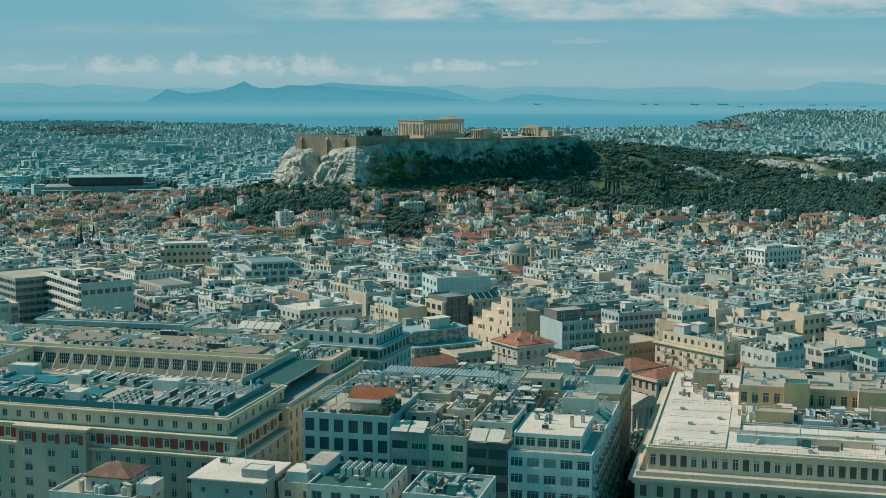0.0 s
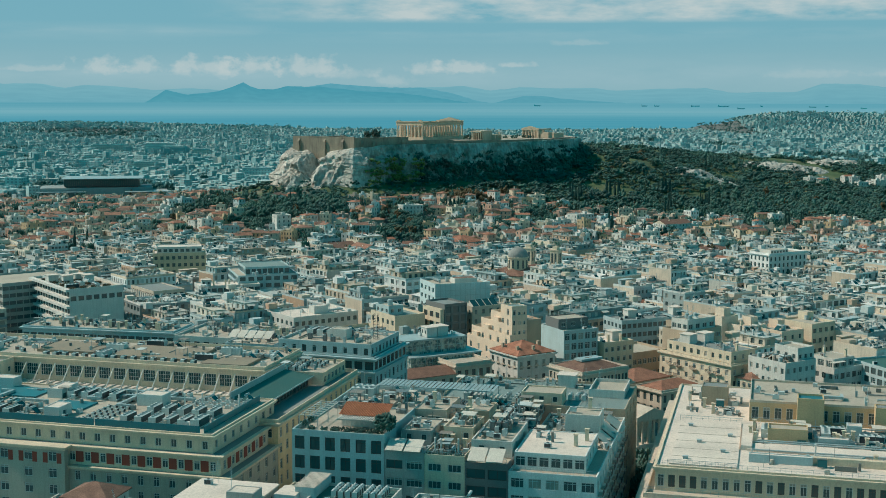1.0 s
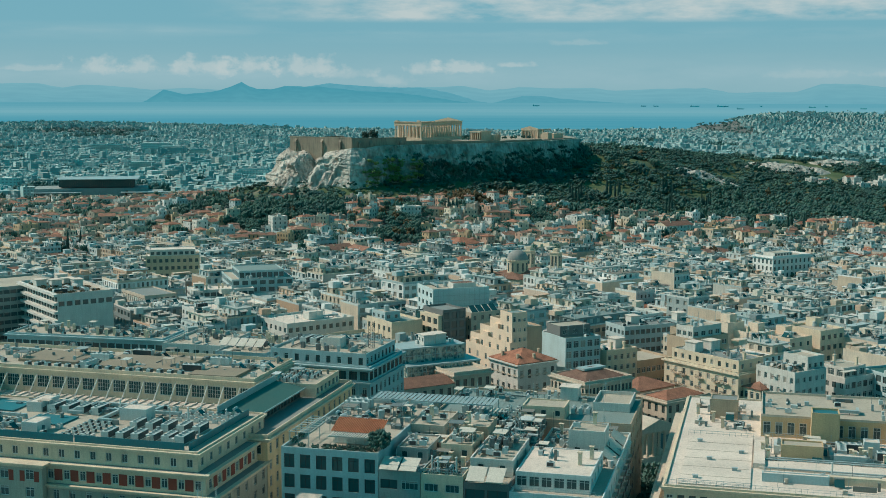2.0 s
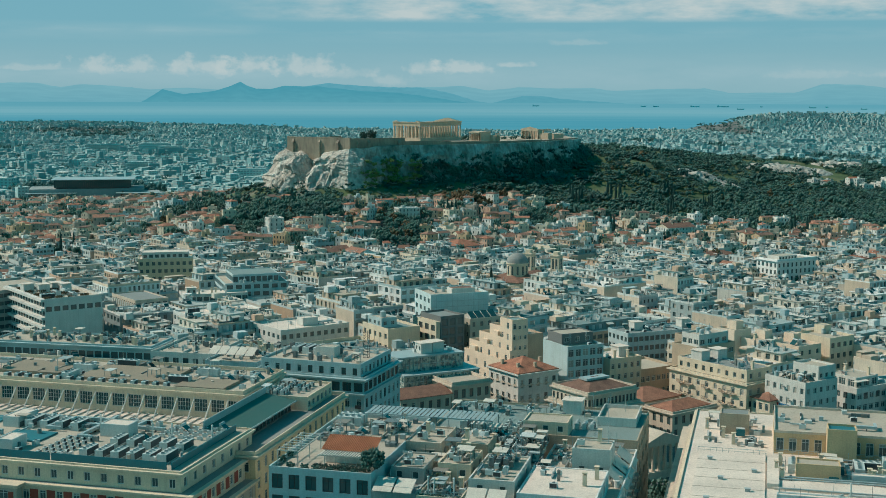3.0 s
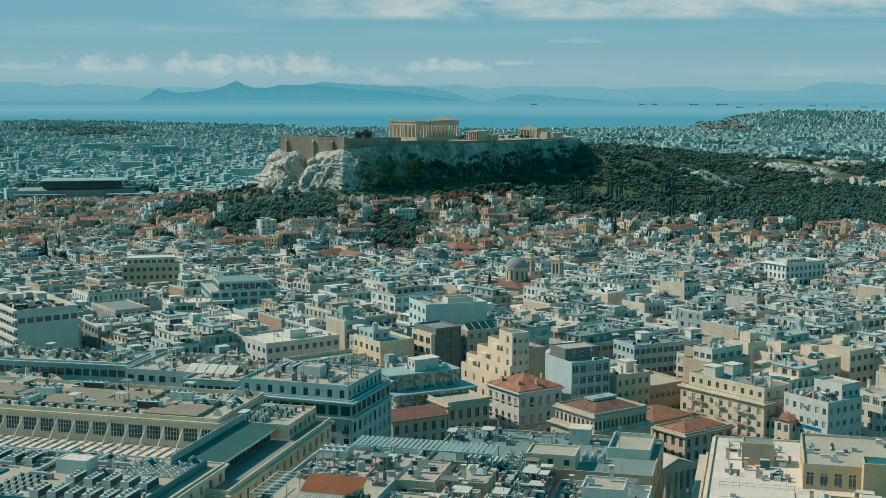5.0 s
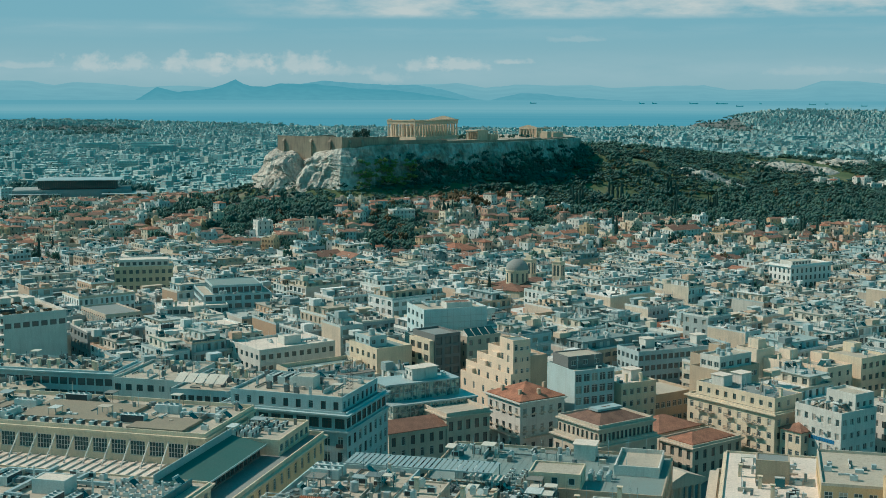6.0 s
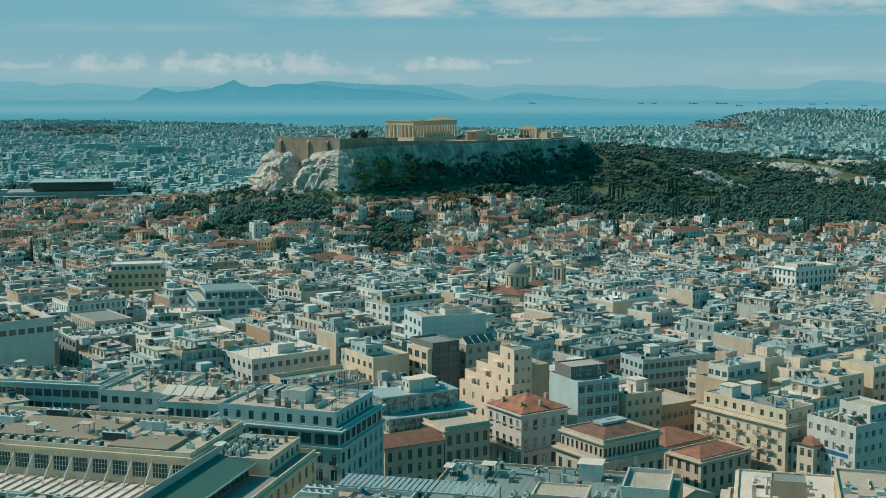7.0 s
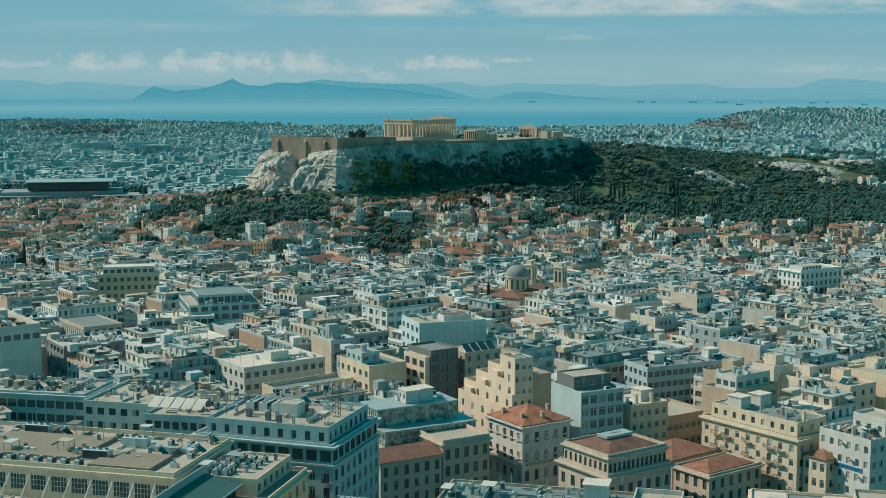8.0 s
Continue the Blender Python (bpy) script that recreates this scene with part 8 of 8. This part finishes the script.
plots.sort(key=lambda q: (gu * q[0] + gv * q[1]).y)
for pu, pv, pw, pd in plots:
    p = gu * pu + gv * pv
    x, y = p.x, p.y
    if not (400 < y < 905 + 0.12 * abs(x)) or not in_view(x, y, 22):
        continue
    rad = max(pw, pd) / 2
    if taken(x, y, rad * 0.62) or r.random() < 0.02:
        continue
    if -195 < x < -92 and 424 < y < 505:
        continue
    if y < 470 and not (x > 60 or x < -25) and y < 430:
        continue
    zone = 1.0 if y < 640 else max(0.45, 1.0 - (y - 640) / 400)
    h = r.uniform(*r.choice(((10.5, 13.5), (13, 16), (13.5, 17), (15.5, 20.5)))) * zone
    if y < 470 and abs(x) > 60:
        h = r.uniform(13, 18)
    if 635 < y < 716 and 0.02 < x / y < 0.10 or 600 < y < 760 and 0.205 < x / y < 0.31:
        h = min(h, r.uniform(7.5, 10.0) if x / y > 0.2 else r.uniform(5.0, 7.0))
    if 668 < y < 716 and 0.03 < x / y < 0.095:
        continue
    z0 = land(x, y) - 0.5
    if r.random() < (0.35 if y > 800 else 0.07):
        tiled_house(x, y, 36 + r.uniform(-3, 3), pw * 0.97, pd * 0.95, z0, h * 0.75, r, count_house < 90)
        count_house += 1
    else:
        flat_building(x, y, 36 + r.uniform(-3.5, 3.5), pw, pd * r.uniform(0.86, 1.0), z0, h, r, count_flat < 250)
        count_flat += 1

# old town towards the rock
r = random.Random(99)
y = 915.0
while y < 1330:
    x = -0.36 * y - 20
    while x < 0.36 * y + 20:
        w, d = r.choice((r.uniform(5.5, 9), r.uniform(6, 11), r.uniform(8, 15))), r.uniform(5.5, 10)
        px, py = x + r.uniform(-2, 2), y + r.uniform(-3.5, 3.5)
        x += w + r.choice((0.3, 0.8, 2.5, 6))
        rd = rim_distance(px, py)
        if rd < (52 if px > -140 else 75) or not in_view(px, py) or taken(px, py, 5):
            continue
        if px > 20 and py > WOOD(px) - 4 or py > 1180 and px > -130:
            continue
        if py > 1090 and -60 < px < 60 and r.random() < 0.3:
            continue
        if grove(px, py) or math.hypot((px + 118) / 46, (py - 1045) / 34) < 1:
            continue
        tiled_house(px, py, r.choice((36, 20, 55, 0)) + r.uniform(-14, 14), w, d, land(px, py) - 0.6, r.choice((3.6, 4.5, 6.0, 6.6, 7.2, 9.6)) * (0.8 if py > 1080 else 1.0), r, count_house < 165)
        count_house += 1
    y += 12.5
# a few houses that stand out
for hx, hy, ha, hw, hd, hh in ((-24, 1028, 20, 17, 12, 9.5), (-118, 962, 25, 11, 11, 15), (-104, 955, 25, 12, 10, 8), (176, 985, 30, 26, 14, 9), (205, 965, 30, 22, 13, 9.5), (110, 1020, 36, 18, 11, 9)):
    tiled_house(hx, hy, ha, hw, hd, land(hx, hy) - 0.5, hh, r, True, WHITE if hx < 0 or hy > 1000 else None)
# white villas among the trees of the far slope
for i in range(18):
    px, py = r.uniform(405, 520), r.uniform(1385, 1440)
    if in_view(px, py):
        tiled_house(px, py, r.uniform(0, 60), r.uniform(9, 15), r.uniform(8, 11), land(px, py) - 0.5, r.choice((6.5, 9.5)), r, True, WHITE)
tagged(part("town_blocks", TOWN, [TOWNWALL, GLASS, METAL, TOWNROOF, CLUTTER, GREENGLASS, AWNING, SHUTTER, FRAME, TOWNPARTY]), "dense plastered apartment blocks with cluttered flat roofs", "town", kind="stuff")
tagged(part("old_town", OLD, [OLDWALL, GLASS, TILESOLD, TOWNROOF, SHUTTER]), "old town houses with tiled and flat roofs", "old town", kind="stuff")

# the far city: too many to count
r = random.Random(5)
far = Shape()
def park_at(x, y):
    """Tree-filled squares and gardens in the far city."""
    k = noise.noise(Vector((x / 210, y / 420, 11)))
    for cx, cy, sx, sy in ((-1060, 3950, 210, 150), (640, 3000, 55, 130), (-480, 2350, 60, 60), (1050, 4440, 50, 30), (-900, 2700, 70, 80)):
        if math.hypot((x - cx) / sx, (y - cy) / sy) < 1 + 0.5 * noise.noise(Vector((x / 40, y / 60, 2))):
            return True
    return k > 0.44


def beyond_shore(x, y):
    return y > 4400 + 40 * math.sin(x / 170) and 850 > x > -500 or (y > 4560 if x > -500 else math.hypot(x, y) > 4520)


y = 1340.0
while y < 4740:
    k = 1.0 if y < 2000 else 1.0 - 0.35 * (y - 2000) / 2500
    x = -0.37 * y - 20
    step = 19 * (1 - (y - 1340) / 3200 * 0.1)
    while x < 0.37 * y + 20:
        w, d = r.choice((r.uniform(6, 10), r.uniform(7, 13), r.uniform(10, 20))) * k, r.uniform(8, 14) * k
        px, py = x + r.uniform(-4, 4), y + r.uniform(-step, step) * 0.5
        x += w * 0.94 + r.choice((0.5, 1.5, 3, 7)) * k
        rd = rim_distance(px, py) if abs(px) < 300 and py < 1700 else 400
        if rd < 60 or taken(px, py, 6) or px > -40 and py < 1790 or px > 90 and py < 1840 or beyond_shore(px, py) or park_at(px, py):
            continue
        quarter = noise.noise(Vector((px / 170, py / 300, 21)))
        h = (r.uniform(7.5, 13) if r.random() < 0.9 else r.uniform(13, 21)) * k * (0.8 if py < 1900 else 1.0) * (1 + 0.25 * quarter)
        a = radians((14, -19, 36)[int((quarter + 1) * 4.5) % 3] + r.uniform(-9, 9))
        far.at = Matrix.Translation((px, py, land(px, py) - 1)) @ Matrix.Rotation(a, 4, "Z")
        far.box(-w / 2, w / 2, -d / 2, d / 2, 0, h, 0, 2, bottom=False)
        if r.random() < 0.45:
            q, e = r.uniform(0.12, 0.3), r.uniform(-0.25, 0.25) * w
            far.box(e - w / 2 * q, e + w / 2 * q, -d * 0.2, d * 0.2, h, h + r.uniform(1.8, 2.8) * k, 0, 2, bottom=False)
    y += step
# long slab blocks, a stadium roof and towers that stand above the rest
for px, py, a, w, d, h in ((-650, 2560, 6, 70, 16, 19), (-560, 2600, 6, 60, 18, 21), (-500, 2450, -12, 50, 16, 20), (-440, 2400, -8, 34, 16, 17), (-430, 1900, 8, 40, 14, 17), (900, 3240, 2, 80, 20, 14), (1020, 2400, 0, 16, 14, 26), (-300, 3000, 10, 18, 14, 24), (-240, 1700, 4, 44, 16, 15)):
    far.at = pose(px, py, land(px, py) - 1, 0, 0, a)
    far.box(-w / 2, w / 2, -d / 2, d / 2, 0, h, 0, 2, bottom=False), far.box(-w / 2 + 3, w / 2 - 3, -d / 2 + 3, d / 2 - 3, h, h + 2.5, 0, 2, bottom=False)
far.at = None
tagged(part("far_city", far, [FARWALL, GLASS, FARROOF]), "dense haze-tinted apartment blocks stretching to the sea", "city", kind="stuff")


# small plant, pipes and boxes crowding the near roofs
def crowd(seed, base, x0, x1, y0, y1, z, count):
    sh = Shape()
    r_ = random.Random(seed)
    clutter(sh, r_, x0, x1, y0, y1, z, count)
    for _ in range(count // 3):
        x, y, ln = r_.uniform(x0, x1), r_.uniform(y0, y1), r_.uniform(1.5, 6)
        if r_.random() < 0.5:
            ln = min(ln, x1 - x)
            sh.box(x, x + ln, y, y + 0.25, z + 0.15, z + 0.45), sh.box(x, x + 0.1, y, y + 0.2, z, z + 0.149)
        else:
            ln = min(ln, y1 - y)
            sh.box(x, x + 0.25, y, y + ln, z + 0.15, z + 0.45), sh.box(x, x + 0.2, y, y + 0.1, z, z + 0.149)
    ob = part("roof_clutter", sh, [CLUTTER, GREENGLASS, AWNING])
    ob.matrix_basis = base
    tagged(ob, "crowded rooftop pipes, boxes, tanks and aerials", "roof clutter", kind="stuff")


for i, q in enumerate(((F1, 3, 31, 4, 112, 29.92, 90), (F1, 62, 78, 14, 108, 30.92, 90), (F1, 62, 76, 1, 11, 29.64, 10), (F2, 21, 45, 1, 16, 26.22, 80), (F2, 12, 20, 10, 15, 29.42, 4), (F2, 60, 70, 10, 41, 28.03, 30),
                       (F2, 23, 45, 17, 24, 27.42, 60), (F2, 1, 11, 25, 32, 28.02, 30), (F2, 34, 45, 17, 40, 28.22, 90), (F2, 20, 39, 42, 58, 31.22, 70), (F2, 1, 34, 33, 40, 28.22, 60), (F2, 7, 21, 18, 24, 30.72, 16), (F2, 13, 21, 27, 31, 31.32, 10),
                       (F3, 20, 98, 28, 42, 25.33, 150), (F3, 20, 98, 9, 20, 25.33, 40), (F3, 6, 18, 46, 76, 25.33, 24), (F3, 21, 97, 48, 68, 29.62, 40),
                       (F5, 3, 21, 3, 28, 30.02, 26), (F11, 3, 12, 3, 27, 19.42, 16), (F12, 1, 12, 1, 13, 18.32, 18), (frame_at((-85, 411), 78), 1, 15, 1, 50, 22.23, 50),
                       (frame_at((-66, 402), 76), 1, 23, 1, 17, 21.63, 24), (frame_at((-50, 384), 75), 3, 23, 1, 14, 23.03, 22), (frame_at((4.8, 217.0), 75.5), 1, 13, 1, 13, 25.62, 18), (FN, 1, 7, 1, 13, 26.02, 5))):
    crowd(200 + i, *q)

# ---- woods ----
r = random.Random(21)
spots, rusty, pines = [], [], []
x = -170.0
while x < 760:
    y = 1000.0
    while y < 1790:
        px, py = x + r.uniform(-3.5, 3.5), y + r.uniform(-4, 4)
        y += 7.4 if py < 1500 else 10
        if not in_view(px, py, 30):
            continue
        rd = rim_distance(px, py) if abs(px) < 420 else 300
        wood = px > 20 and py > WOOD(px) and rd > 14
        skirt = 12 < rd < (52 if px > -70 else 105) and px > -190
        glade = noise.noise(Vector((px / 46, py / 60, 2.0)))
        if not (wood or skirt) or glade > (0.34 if wood else 0.28):
            continue
        if wood and py > 1450 and noise.noise(Vector((px / 90, py / 60, 8.0))) > 0.3:
            continue
        size = r.uniform(2.6, 5.0) * (1.35 if r.random() < 0.15 else 1.0)
        if skirt and not wood:
            size *= 0.75
        kind_ = r.random()
        if kind_ > 0.88:
            size *= 1.25
        (rusty if kind_ < 0.006 else pines if kind_ > 0.84 else spots).append((px, py, land(px, py) - 0.3, size, size * r.uniform(0.8, 1.15), r.uniform(0, 6.3)))
    x += 7.0
# bushes and trees on the ledges of the northern cliff
for j in range(8, 29):
    for i in range(0, ROCK_N, 2):
        v = rock_shape.v[j * ROCK_N + i]
        if bare[j * ROCK_N + i] > 0.15 or v[1] > 1420 or -60 < v[0] < -16 and v[1] < 1168 and j > 11 or r.random() > (0.02 + 0.012 * j if j < 15 else 0.04 * (j - 9)):
            continue
        s = r.uniform(1.4, 3.4) * (1.0 if j < 15 else 1.35)
        spots.append((v[0] + r.uniform(-2, 2), v[1] + r.uniform(-2, 1), v[2] - s * 0.4, s, s * 1.5, r.uniform(0, 6)))
# trees between the temples on the plateau
for px, py in ((22, 1231), (27, 1235), (31, 1241), (62, 1254), (70, 1261), (75, 1265), (81, 1270), (88, 1276), (122, 1345)):
    s = r.uniform(2.4, 3.6)
    spots.append((px, py, TOP, s, s * 1.3, r.uniform(0, 6)))
# parks and street trees in the town
for _ in range(1150):
    py = r.uniform(700, 1330)
    px = r.uniform(-0.36, 0.36) * py
    if rim_distance(px, py) < 48:
        continue
    s = r.uniform(1.8, 4.2)
    (rusty if r.random() < 0.07 else spots).append((px, py, land(px, py), s, s * 2.2, r.uniform(0, 6)))
for _ in range(5200):
    py = r.uniform(900, 1200)
    px = r.uniform(-0.36, 0.36) * py
    if rim_distance(px, py) < 48 or not grove(px, py) or px > 20 and py > WOOD(px):
        continue
    s = r.uniform(2.4, 4.4)
    (rusty if r.random() < 0.06 else spots).append((px, py, land(px, py), s, s * r.uniform(1.4, 2.1), r.uniform(0, 6)))
# the dark grove under the western spur
for _ in range(230):
    a, q = r.uniform(0, math.tau), math.sqrt(r.random())
    px, py = -118 + 46 * q * math.cos(a), 1045 + 34 * q * math.sin(a)
    s = r.uniform(2.8, 5.0)
    spots.append((px, py, land(px, py), s, s * r.uniform(1.5, 2.1), r.uniform(0, 6)))
for _ in range(40):
    px, py = r.gauss(22, 9), r.gauss(1098, 7)
    rusty.append((px, py, land(px, py), 3.4, r.uniform(6, 9), r.uniform(0, 6)))
far_trees = []
for _ in range(26000):
    py = r.uniform(1350, 4500)
    px = r.uniform(-0.37, 0.37) * py
    if px > -40 and py < 1790 or beyond_shore(px, py) or not (park_at(px, py) or r.random() < 0.035):
        continue
    s = r.uniform(3.2, 6.0)
    far_trees.append((px, py, land(px, py), s, s * (r.uniform(1.3, 2.2) if py < 3900 else r.uniform(0.9, 1.4)), r.uniform(0, 6)))
forest("far_trees", far_trees, FARLEAF, "haze-tinted trees of squares and gardens in the far city", "trees")
forest("pine_trees", pines, CYPRESS, "tall darker pines standing above the woods", "trees")
forest("woods", spots, LEAF, "dark green pines and olive trees on the slopes", "woods")
bright = []
for j in range(12, 26, 2):
    for i in range(0, ROCK_N, 3):
        v = rock_shape.v[j * ROCK_N + i]
        if -64 < v[0] < -14 and v[1] < 1170 and r.random() < 0.5:
            s = r.uniform(3.0, 4.6)
            bright.append((v[0], v[1] - 4, v[2] - 0.5, s, s * 0.9, r.uniform(0, 6)))
forest("bright_shrubs", bright, MEADOW, "bright green shrubs on the northern slope", "shrubs")
forest("rusty_trees", rusty, AUTUMN, "scattered rust-coloured trees among the woods", "trees")


def cypress_mesh():
    sh = Shape()
    g = random.Random(2)
    for i in range(26):
        t = i / 25
        rad = 1.15 * (math.sin(math.pi * min(1, t * 0.85 + 0.15)) ** 0.7) * (1 - 0.55 * t)
        for k in range(3):
            a = g.uniform(0, math.tau)
            c = Vector((math.cos(a) * rad * 0.45, math.sin(a) * rad * 0.45, 1.0 + t * 10.5))
            sh.tube(c - Vector((0, 0, 0.9)), c + Vector((math.cos(a) * 0.2, math.sin(a) * 0.2, 0.9)), rad * g.uniform(0.55, 0.8), 0.08, 6)
    return sh.data("crown", [CYPRESS])


cyp = cypress_mesh()
tr = Shape()
tr.tube((0, 0, -0.5), (0, 0, 3), 0.22, 0.12, 6)
trunk = tr.data("trunk", [BARK])
r = random.Random(8)
for cx, cy, n_ in ((8, 1048, 4), (12, 1040, 3), (-81, 1000, 2), (130, 1000, 3), (262, 1005, 3), (276, 1008, 3), (-35, 905, 1), (28, 722, 3), (150, 950, 3), (-250, 900, 2), (-60, 1030, 2), (200, 1130, 6), (160, 1200, 7), (240, 1170, 6), (120, 1150, 5), (215, 1240, 6), (-120, 1060, 3)):
    for _ in range(n_):
        x, y = cx + r.uniform(-6, 6), cy + r.uniform(-6, 6)
        s = r.uniform(0.95, 1.5)
        t = new("cypress")
        t.matrix_basis = pose(x, y, land(x, y)) @ Matrix.Diagonal((s, s, s, 1))
        part("crown", cyp, None, t), part("trunk", trunk, None, t)
        tagged(t, "tall narrow dark green cypress tree", "tree", "cypresses")
# two full trees beside the great temple
for x, y, s in ((-65, 1166, 1.0), (-58, 1171, 1.15)):
    t = new("tree")
    t.matrix_basis = pose(x, y, TOP)
    sh = Shape()
    sh.tube((0, 0, 0), (0.2, 0, 3.4), 0.35, 0.2, 7), sh.tube((0.2, 0, 3.2), (1.2, 0.5, 5), 0.16, 0.08, 6), sh.tube((0.2, 0, 3.2), (-0.9, -0.4, 5), 0.16, 0.08, 6)
    part("trunk", sh, BARK, t)
    v, f = crown_model(31, 120, 0.9, TUFT, 0.45)
    me = bpy.data.meshes.new("crown")
    me.from_pydata([(a * 4.2 * s, b_ * 4.2 * s, 1.5 + c * 8 * s) for a, b_, c in v.tolist()], [], f.tolist())
    me.materials.append(CYPRESS)
    part("crown", me, None, t)
    tagged(t, "dense dark evergreen tree on the plateau", "tree")

# pale bare outcrops on the wooded hill
def outcrop(x, y, w, d, h, seed):
    sh = Shape()
    N, M = 28, 12
    for j in range(M + 1):
        for i in range(N + 1):
            u, v = i / N * 2 - 1, j / M * 2 - 1
            k = max(0.0, 1 - (u * u + v * v)) ** 0.5
            px, py = x + u * w, y + v * d
            sh.v.append((px, py, land(px, py) - 2 + h * k + 3.5 * k * noise.fractal(Vector((px / 11, py / 11, seed)), 0.9, 2.1, 4)))
    for j in range(M):
        for i in range(N):
            a = j * (N + 1) + i
            sh.f.append((a, a + 1, a + N + 2, a + N + 1)), sh.m.append(0)
    ob = part("rock_outcrop", sh, ROCK)
    ob.data.attributes.new("bare", "FLOAT", "POINT").data.foreach_set("value", [0.9] * len(sh.v))
    tagged(ob, "pale bare rock outcrop among the trees", "rock", kind="structure")


outcrop(272, 1330, 38, 22, 9, 3), outcrop(395, 1490, 55, 26, 8, 8), outcrop(480, 1560, 40, 24, 7, 9)
